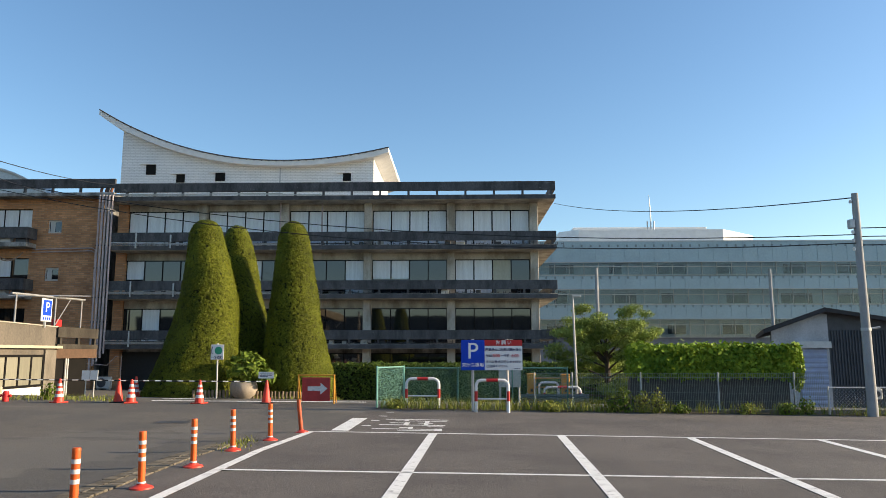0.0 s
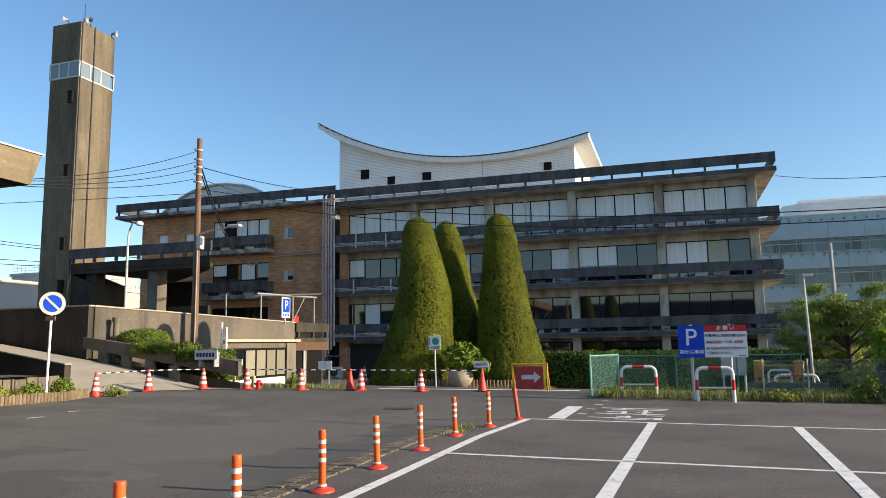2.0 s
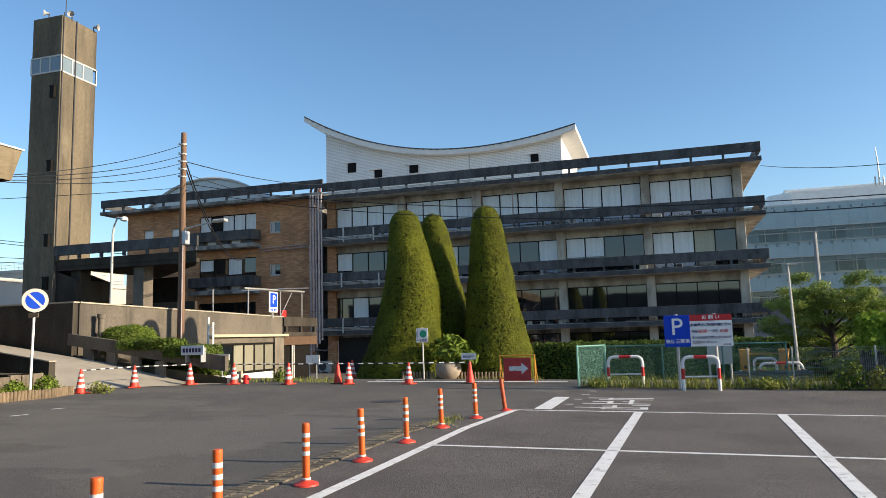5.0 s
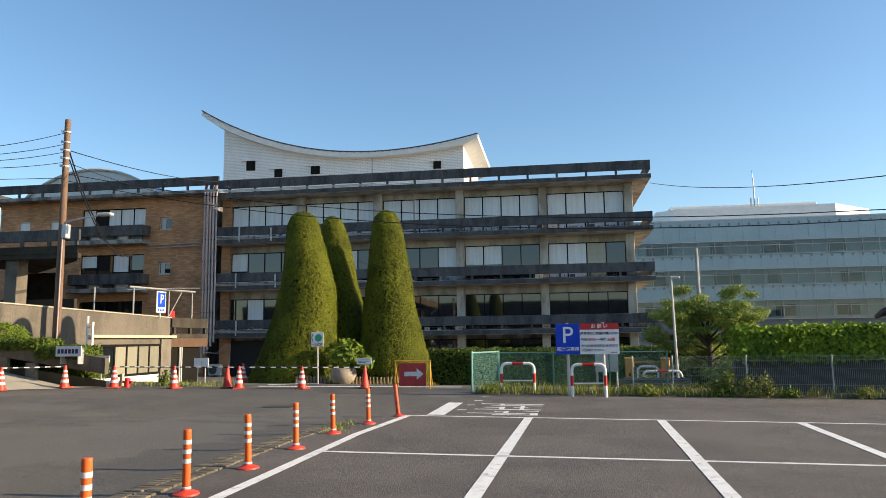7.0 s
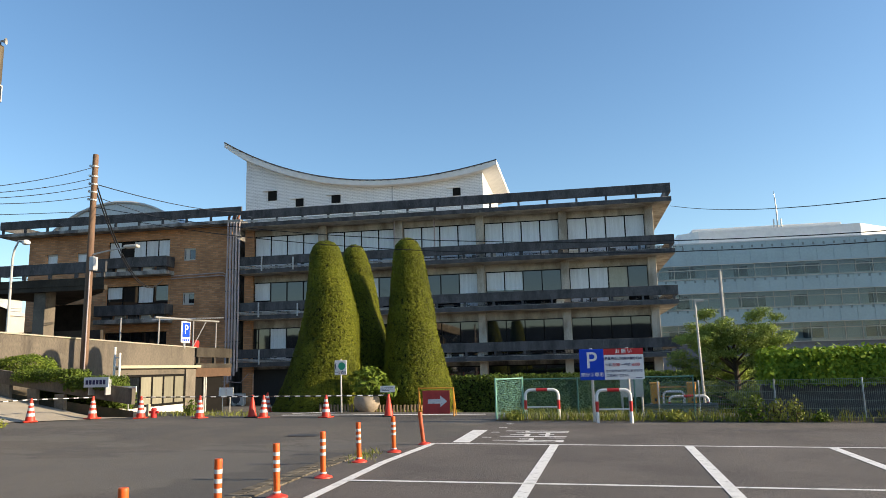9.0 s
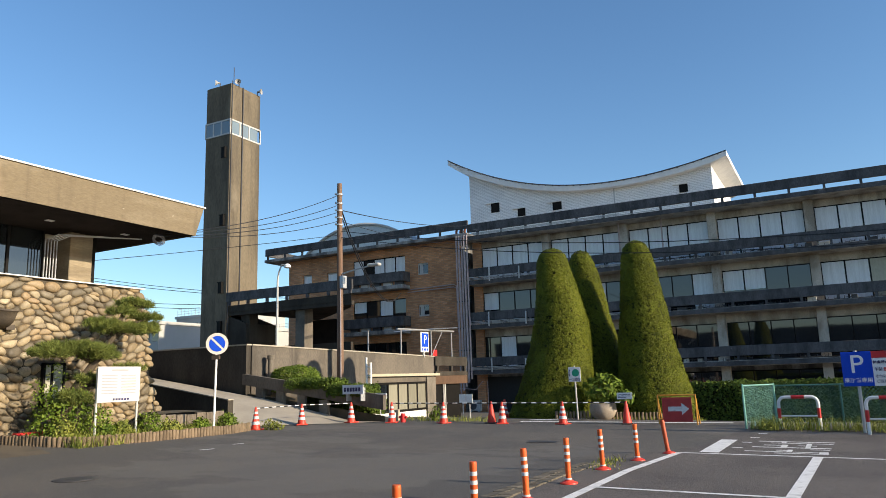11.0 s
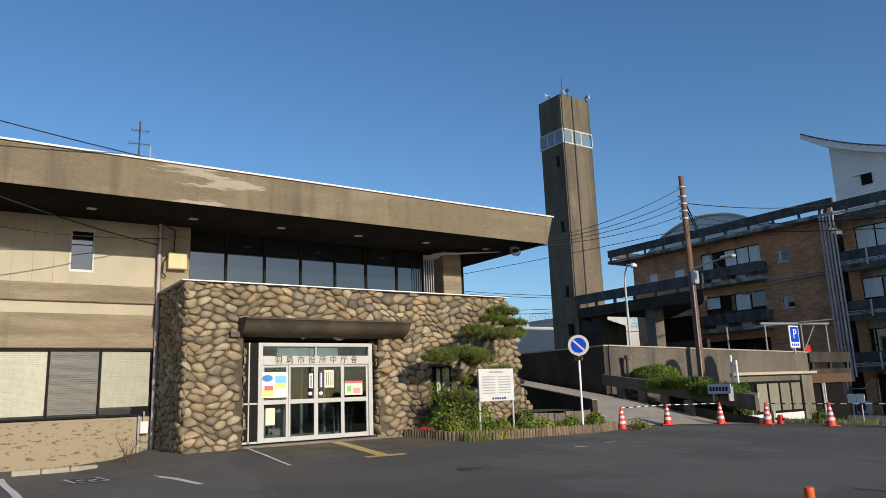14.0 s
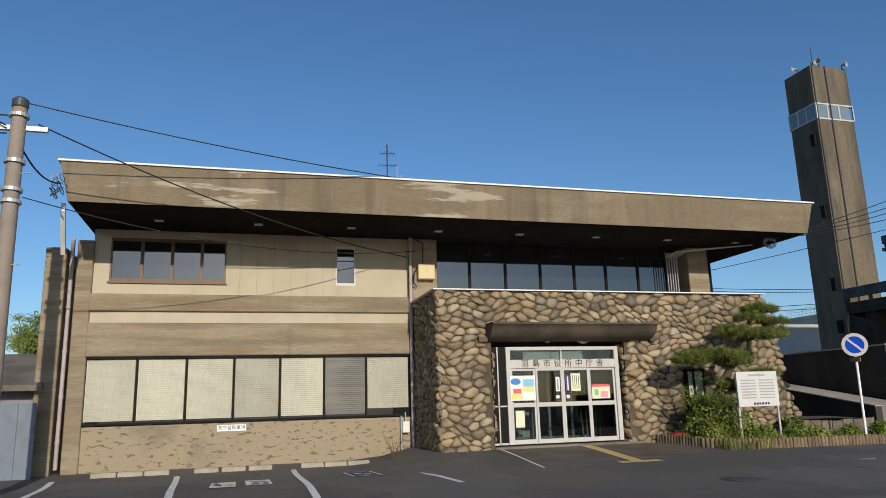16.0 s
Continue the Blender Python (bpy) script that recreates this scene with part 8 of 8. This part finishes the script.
            part("block", boxes((-0.1, 0.1, -0.29, 0.29, -0.04, 0.11), bevel=0.02), PALE_CONC, stop)
        else:
            copy_thing(stop, pose(-19.62 + rng.uniform(-0.02, 0.02), y, gz(-19.62, y), 0, rng.uniform(-2, 2), rng.uniform(-1.5, 1.5)))
    # leafless weed by the wall
    weed = thing("dry_weed", (-19.6, 3.1, gz(-19.6, 3.1)), "dry twiggy weed at the wall foot", "weed")
    for k in range(14):
        a = rng.uniform(0, 6.28)
        part("twig", tube(bmesh.new(), [(0, 0, -0.05), (0.12 * math.cos(a), 0.15 * math.sin(a), 0.3), (0.25 * math.cos(a), 0.35 * math.sin(a), rng.uniform(0.4, 0.75))], [0.008, 0.006, 0.003], 4), BARK, weed)
    # aerial on the annex roof
    a = thing("roof_aerial", (-21.0, 3.3, 7.55), "television aerial on the annex roof", "antenna")
    part("mast", tube(bmesh.new(), [(0, 0, -0.2), (0, 0, 2.3)], 0.028, 6), STEEL_DARK, a)
    bm = bmesh.new()
    for z, ln, n in ((1.95, 0.5, 5), (1.5, 0.6, 6), (1.05, 1.2, 8)):
        tube(bm, [(0, -ln / 2, z), (0, ln / 2, z + 0.05)], 0.012, 5)
        for k in range(n):
            yy = -ln / 2 + ln * k / (n - 1)
            tube(bm, [(-0.2, yy, z + 0.03), (0.2, yy, z + 0.03)], 0.006, 4)
    part("elements", bm, STEEL_DARK, a)
    for dy, h in ((0.35, 1.5), (0.5, 1.2)):
        part("whip", tube(bmesh.new(), [(0, dy, -0.1), (0, dy, h)], [0.02, 0.012], 6), ALU, a)
    a.scale = (0.88, 0.88, 0.88)


build_annex_signs()


# ---- fences and barriers ----
def build_fences():
    green = material("green_coating", (0.10, 0.26, 0.205), 0.5, 0.15, 4, 40, 0.05)

    def chain_link(name, pts, top, label, mat, cell=0.085, r=0.0035, pr=0.03):
        f = thing(name, (*pts[0], gz(*pts[0])), label, "fence")
        for (xa, ya), (xb, yb) in zip(pts, pts[1:]):
            ln = math.hypot(xb - xa, yb - ya)
            za, zb = gz(xa, ya) + 0.05, gz(xb, yb) + 0.05
            at = lambda s, t: (xa + (xb - xa) * s, ya + (yb - ya) * s, (za + (zb - za) * s) * (1 - t) + top * t)
            bm = bmesh.new()
            h = top - za
            n = int((ln + h) / cell)
            for k in range(n):
                s0, s1 = k * cell, k * cell - h
                for flip in (0, 1):
                    p = [(s0, 0.0), (s1, 1.0)]
                    q = []
                    for s, t in p:
                        q.append([s, t])
                    if q[0][0] > ln:
                        q[0][1] = (q[0][0] - ln) / h
                        q[0][0] = ln
                    if q[1][0] < 0:
                        q[1][1] = 1 + q[1][0] / h
                        q[1][0] = 0
                    e = [at((ln - s if flip else s) / ln, t) for s, t in q]
                    tube(bm, e, r, 3, False)
            part("wire_mesh", bm, mat, f, "woven wire mesh", world=True)
            part("top_rail", tube(bmesh.new(), [at(0, 1), at(1, 1)], 0.02, 8), mat, f, world=True)
            m = max(1, round(ln / 2.0))
            for k in range(m + 1):
                q = at(k / m, 0)
                part("post", tube(bmesh.new(), [(q[0], q[1], q[2] - 0.1), (q[0], q[1], top + 0.04)], pr, 8), mat, f, world=True)
        return f
    chain_link("green_fence", ((-2.42, 21.35), (-1.72, 22.5)), 1.19, "pale green chain-link gate wing", material("mint_coating", (0.2, 0.44, 0.36), 0.5, 0.15, 4, 40, 0.05), 0.055, 0.003)
    chain_link("green_fence", ((-1.72, 22.55), (3.3, 22.3)), 1.15, "green chain-link fence with steel posts", green, 0.1, 0.0045, 0.022)
    chain_link("low_fence", ((10.6, 21.2), (14.6, 21.2)), 0.62, "low pale chain-link fence", GALV, 0.1, 0.004)
    # welded mesh panels
    FENCE_WIRE = material("fence_wire", (0.24, 0.29, 0.26), 0.5, 0.15, 4, 40, 0.05, metal=0.3)
    pts = [(2.2, 21.35), (3.3, 21.35), (5.3, 21.38), (7.55, 21.4), (9.75, 21.42), (10.6, 21.42)]
    mesh = thing("welded_fence", (6.5, 21.4, gz(6.5, 21.4)), "grey welded mesh fence panels", "fence")
    for (xa, ya), (xb, yb) in zip(pts, pts[1:]):
        z0, top = gz(xa, ya) + 0.06, 1.02
        bm = bmesh.new()
        n = int((xb - xa) / 0.05)
        for k in range(n + 1):
            x = xa + (xb - xa) * k / n
            box(bm, x - 0.003, x + 0.003, ya - 0.003, ya + 0.003, z0, top)
        for z in (z0 + 0.04, z0 + 0.25, z0 + 0.48, z0 + 0.7, top - 0.12, top):
            box(bm, xa, xb, ya - 0.008, ya - 0.003, z - 0.004, z + 0.004)
        part("mesh_panel", bm, FENCE_WIRE, mesh, world=True)
        part("post", tube(bmesh.new(), [(xa, ya, z0 - 0.15), (xa, ya, top + 0.03)], 0.022, 8), GALV, mesh, world=True)
    single("fence_footing", boxes((2.2, 14.5, 21.3, 21.44, -0.4, 0.0 - 0.02)), GREY_CONC, "low concrete footing of the fence", "kerb", kind="structure", at=(8, 21.37, -0.3))

    def hoop(x0, x1, y, top, label, marks=True):
        z = gz((x0 + x1) / 2, y)
        h = thing("hoop_barrier", ((x0 + x1) / 2, y, z), label, "barrier", "hoop barriers")
        w, r = (x1 - x0) / 2, 0.16
        path = [(-w, 0, -0.05), (-w, 0, top - r)]
        path += [(-w + r - r * math.cos(a), 0, top - r + r * math.sin(a)) for a in [math.pi / 2 * k / 5 for k in range(1, 6)]]
        path += [(w - r + r * math.sin(a), 0, top - r + r * math.cos(a)) for a in [math.pi / 2 * k / 5 for k in range(0, 6)]]
        path += [(w, 0, -0.05)]
        part("hoop", tube(bmesh.new(), path, 0.042, 12), WHITE, h, "white painted steel hoop", smooth=True)
        part("cross_bar", tube(bmesh.new(), [(-w, 0, top * 0.42), (w, 0, top * 0.42)], 0.022, 8), WHITE, h, smooth=True)
        if marks:
            for a, b in (((-w, 0, top * 0.35), (-w, 0, top * 0.66)), ((w, 0, top * 0.35), (w, 0, top * 0.66)), ((-0.16, 0, top), (0.16, 0, top))):
                part("red_sleeve", tube(bmesh.new(), [a, b], 0.0445, 12), RED, h, "red band", smooth=True)
    hoop(-1.55, -0.6, 21.3, 0.85, "white steel hoop barrier with red bands")
    hoop(0.46, 1.35, 20.15, 0.88, "white steel hoop barrier with red bands")
    hoop(2.9, 4.12, 24.9, 0.54, "low white steel hoop behind the fence")
    hoop(2.84, 3.52, 26.0, 0.73, "white steel hoop between the barrier stands", False)
    for x, y in ((2.56, 26.0), (3.77, 26.0)):
        g = thing("gate_stand", (x, y, gz(x, y)), "yellow parking barrier stand", "barrier", "barrier stands")
        part("body", boxes((-0.14, 0.14, -0.12, 0.12, -0.05, 1.0), bevel=0.025), YELLOW, g)
        part("cap", boxes((-0.16, 0.16, -0.14, 0.14, 0.97, 1.04), bevel=0.02), YELLOW, g)
        part("dark_badge", boxes((-0.04, 0.04, -0.128, -0.12, 0.4, 0.5)), BLACK, g)
    arm = thing("boom_gate", (3.2, 26.1, gz(3.2, 26.1)), "thin yellow barrier arm between two stands", "barrier")
    part("arm", boxes((2.72, 3.61, 26.08, 26.11, 0.70, 0.75)), YELLOW, arm, world=True)
    part("lower_arm", boxes((2.72, 3.61, 26.08, 26.11, 0.38, 0.42)), YELLOW, arm, world=True)
    rail = thing("guard_rail", (3.0, 22.6, gz(3.0, 22.6)), "low blue-grey corrugated steel guard rail behind the fence", "barrier")
    for k in range(2):
        bm = bmesh.new()
        rings = [[bm.verts.new((x, 0.035 * math.sin(5 * math.pi * i / 10) + d, 0.04 + 0.19 * k + 0.017 * i)) for i in range(11)] for d, x in ((0, -1.1), (0, 1.0))]
        for i in range(10):
            bm.faces.new((rings[0][i], rings[1][i], rings[1][i + 1], rings[0][i + 1]))
        bmesh.ops.solidify(bm, geom=bm.faces[:], thickness=0.006)
        part("beam", bm, GALV, rail, smooth=True)
    for x in (-0.9, 0.8):
        part("post", boxes((x - 0.04, x + 0.04, 0.05, 0.12, -0.1, 0.42), bevel=0.008), GALV, rail)
    box_ = thing("meter_box", (11.75, 21.0, gz(11.75, 21)), "white meter box on a post beside the pole", "box")
    part("case", boxes((11.72, 12.0, 20.95, 21.1, 0.3, 0.6), bevel=0.02), ALU, box_, world=True)
    part("dial", lathe(bmesh.new(), [(0.08, 0), (0.08, 0.01)], 16), STEEL_DARK, box_)
    box_.children[1].matrix_basis = pose(0.1, -0.06, 0.62, 90, 0, 0)
    part("post", tube(bmesh.new(), [(11.8, 21.02, -0.3), (11.8, 21.02, 1.0)], 0.02, 6), GALV, box_, world=True)


build_fences()


# ---- poles and wires ----
def build_poles():
    p = thing("wooden_pole", (-20.35, 27.05, 0.7), "brown wooden utility pole with insulators and a street light", "pole")
    part("shaft", tube(bmesh.new(), [(0, 0, -1.0), (0.0, 0, 10.45)], [0.17, 0.12], 14), WOODPOLE, p, "tall brown wooden shaft", world=False, smooth=True)
    for z in (9.9, 9.45, 9.1, 8.75, 8.4):
        part("clamp", lathe(bmesh.new(), [(0.15, z - 0.03), (0.15, z + 0.03)], 12), GALV, p)
        part("insulator", lathe(bmesh.new(), [(0.03, 0), (0.05, 0.03), (0.05, 0.08), (0.02, 0.1)], 8, (-0.2, -0.05, z)), COPING, p)
    part("lamp_arm", tube(bmesh.new(), [(0.1, 0, 6.0), (0.9, -0.05, 6.12), (1.75, -0.1, 6.2)], [0.04, 0.035, 0.03], 8), GALV, p, smooth=True)
    part("lamp_head", boxes((1.7, 2.35, -0.25, 0.05, 6.17, 6.3), bevel=0.04), ALU, p, "flat street light head")
    part("control_box", boxes((0.08, 0.3, -0.16, 0.14, 5.3, 5.9), bevel=0.02), GALV, p, "grey box on the pole")
    part("guard_tube", tube(bmesh.new(), [(0.12, -0.14, 0.0), (0.12, -0.12, 5.4)], 0.03, 6), PIPE, p)
    c = thing("concrete_pole", (11.6, 20.8, gz(11.6, 20.8)), "pale concrete utility pole behind the fence", "pole")
    part("shaft", tube(bmesh.new(), [(0.0, 0, -0.3), (0, 0, 6.4)], [0.145, 0.09], 16), CONCPOLE, c, smooth=True)
    part("switch_box", boxes((-0.24, -0.1, -0.1, 0.1, 5.35, 5.62), bevel=0.02), GALV, c)
    part("clamp", lathe(bmesh.new(), [(0.135, 2.4), (0.135, 2.48)], 12), GALV, c)
    part("bracket", tube(bmesh.new(), [(0, 0, 2.44), (0.4, 0, 2.5)], 0.03, 6), GALV, c)
    for z in (6.1, 5.2, 4.95, 4.7):
        part("insulator", lathe(bmesh.new(), [(0.03, 0), (0.045, 0.03), (0.045, 0.08), (0.02, 0.1)], 8, (-0.15, -0.02, z)), COPING, c)
    q = thing("street_pole", (-15.9, -5.5, gz(-15.9, -5.5)), "brown-grey concrete utility pole beside the annex", "pole")
    part("shaft", tube(bmesh.new(), [(0, 0, -0.3), (0.0, 0, 7.85)], [0.18, 0.14], 18), BROWNPOLE, q, smooth=True)
    part("cap", lathe(bmesh.new(), [(0.145, 7.72), (0.16, 7.75), (0.16, 7.9), (0.1, 7.95)], 20), STEEL_DARK, q)
    part("cross_arm", boxes((-0.1, 0.0, -0.9, 0.55, 7.25, 7.35)), GALV, q, "galvanised cross arm")
    for z in (6.55, 5.95, 5.7, 7.55):
        part("clamp", lathe(bmesh.new(), [(0.2, z - 0.035), (0.2, z + 0.035)], 16), GALV, q)
    for z, a in ((6.3, 0.6), (5.2, -0.6), (4.4, 0.5), (3.6, -0.5)):
        part("step_bolt", tube(bmesh.new(), [(0.0, 0, z), (0.1, a * 0.6, z)], 0.014, 5), GALV, q)
    part("cable_loop", tube(bmesh.new(), [(0.1, -0.2, 7.3), (0.15, -0.6, 7.5), (0.1, -0.9, 7.45)], 0.02, 6), CABLE, q)
    l = thing("curved_lamp_post", (-28.93, 32.4, gz(-28.93, 32.4)), "pale street lamp with a curved neck", "street lamp")
    zb = gz(-28.93, 32.4)
    part("post", tube(bmesh.new(), [(0, 0, -0.2), (0, 0, 7.9), (0.08, 0, 8.4), (0.3, 0, 8.68 - zb), (0.6, 0, 8.62 - zb)], [0.09, 0.06, 0.05, 0.045, 0.04], 10), ALU, l, smooth=True)
    part("lamp_head", lathe(bmesh.new(), [(0.1, -0.12), (0.2, -0.08), (0.2, 0.05), (0.1, 0.14), (0.03, 0.15)], 14, (0.75, 0, 8.55 - zb)), COPING, l, "rounded white lamp head", smooth=True)
    for x, y, top, label in ((8.65, 45, 6.9, "thin grey pole behind the young tree"), (19.45, 45, 6.8, "thin grey pole before the glass block")):
        o = thing("thin_pole", (x, y, gz(x, y)), label, "pole", "thin poles")
        part("shaft", tube(bmesh.new(), [(0, 0, -0.2), (0, 0, top - gz(x, y))], [0.14, 0.1], 8), CONCPOLE, o, smooth=True)
    o = thing("thin_pole", (4.02, 25.3, gz(4.02, 25.3)), "slim white lamp pole behind the fence", "pole", "thin poles")
    part("shaft", tube(bmesh.new(), [(0.05, 0, -0.1), (-0.02, 0, 3.75)], [0.05, 0.035], 8), ALU, o, smooth=True)
    part("lamp_head", boxes((-0.04, 0.26, -0.05, 0.05, 3.67, 3.74), bevel=0.01), ALU, o)

    W = "black overhead cable strung between poles"
    top = (-20.35, 27.05)
    # left of the wooden pole towards the annex and the street pole
    for k, (z, tgt) in enumerate(((10.6, (-18.5, 15.3, 6.5)), (10.1, (-18.5, 15.3, 6.5)), (9.75, (-18.6, 15.2, 6.42)), (9.3, (-18.6, 15.0, 6.38)), (8.6, (-34.0, 13.0, 6.2)))):
        wire("overhead_cable", (*top, z), tgt, 0.3 if k < 4 else 0.15, 0.014, W)
    wire("overhead_cable", (*top, 9.84), (-25.9, 52.2, 14.2), 0.3, 0.022, "twisted overhead cable to the office roof")
    wire("overhead_cable", (*top, 9.3), (-26.6, 52.6, 12.9), 0.4, 0.016, W)
    for z, r in ((10.1, 0.034), (9.8, 0.03)):
        wire("overhead_cable", (*top, z), (-32.6, 52.3, 9.1), 2.2, r, "slack dark service cable to the brick wing")
    for z, zz, sag in ((8.8, 5.0, 1.0), (8.5, 4.75, 1.1)):
        wire("overhead_cable", (*top, z), (11.5, 20.75, zz), sag, 0.015, W)
    wire("overhead_cable", (11.5, 20.8, 6.1), (7.1, 52.3, 12.6), 0.5, 0.018, "twisted overhead cable to the office corner")
    for z in (5.2, 4.95, 4.7):
        wire("overhead_cable", (11.6, 20.8, z), (40, 12, z + 1.0), 0.5, 0.015, W)
    wire("overhead_cable", (-15.9, -5.4, 8.0), (-18.25, 3.0, 7.6), 0.1, 0.014, W)
    wire("overhead_cable", (-15.95, -5.15, 7.56), (-20.8, 3.85, 5.95), 0.32, 0.016, W)
    wire("overhead_cable", (-15.9, -5.3, 5.95), (-20.8, 4.1, 6.15), 0.45, 0.012, W)
    wire("overhead_cable", (-15.9, -5.5, 7.2), (-18.15, -5.15, 6.95), 0.25, 0.02, W)
    wire("overhead_cable", (-15.9, -5.5, 7.7), (-16.5, -40, 8.5), 0.4, 0.015, W)
    wire("overhead_cable", (-15.9, -5.7, 7.3), (-16.8, -40, 8.0), 0.4, 0.015, W)
    for za, zb in ((16.5, 12.7), (16.1, 12.4), (13.6, 11.3), (13.1, 10.8)):
        slope = (zb - za) / 20.3
        wire("overhead_cable", (-92, 60, za - 6 * slope * 1.0), (-46, 60, zb + 19.7 * slope * 0.6), 0.6, 0.035, "distant overhead cable behind the tower")
    coil = thing("cable_coil", (-18.1, -5.1, 6.8), "tangle of dark cable at the roof corner", "cable")
    rng = random.Random(12)
    for k in range(9):
        dy, dz, r, s = rng.uniform(-0.14, 0.04), rng.uniform(-0.35, 0.25), rng.uniform(0.05, 0.13), rng.uniform(1.0, 2.4)
        part("loop", tube(bmesh.new(), [(0.05 + 0.02 * k, dy + r * math.cos(a + k), dz + r * s * math.sin(a)) for a in [2 * math.pi * i / 12 for i in range(13)]], 0.009, 5), PIPE if k % 3 == 0 else CABLE, coil)
    coil2 = thing("cable_coil", (-18.6, 15.1, 6.4), "small loops of cable under the roof corner", "cable")
    for k in range(4):
        part("loop", tube(bmesh.new(), [(0.0, 0.0 + (0.16 + 0.03 * k) * math.cos(a), (0.09 + 0.03 * k) * math.sin(a) - 0.12) for a in [2 * math.pi * i / 12 for i in range(13)]], 0.012, 5), CABLE, coil2)


build_poles()


# ---- beyond the annex ----
def build_left_edge():
    h = thing("tiled_house", (-24, -12, 0.2), "low house with a grey tiled roof beyond the annex", "house")
    part("wall", boxes((-30, -21, -16, -5.9, 0, 2.3)), SHED, h, world=True)
    bm = bmesh.new()
    v = [bm.verts.new(p) for p in ((-20.4, -16.5, 2.2), (-20.4, -5.7, 2.2), (-25, -5.7, 3.3), (-25, -16.5, 3.3))]
    f = bm.faces.new(v)
    bm.normal_update()
    bmesh.ops.solidify(bm, geom=[f], thickness=-0.15)
    part("roof", bm, GREY_CONC, h, world=True)
    fence = thing("sheet_fence", (-19.6, -7.2, 0.2), "blue-grey sheet fence beside the annex", "fence")
    bm = bmesh.new()
    for k in range(14):
        box(bm, -20.2 + 0.03 * (k % 2), -20.15 + 0.03 * (k % 2), -8.5 + 0.2 * k, -8.3 + 0.2 * k, 0.1, 1.9)
    part("sheet", bm, material("blue_grey_sheet", (0.16, 0.19, 0.23), 0.5, 0.15), fence, world=True)


build_left_edge()
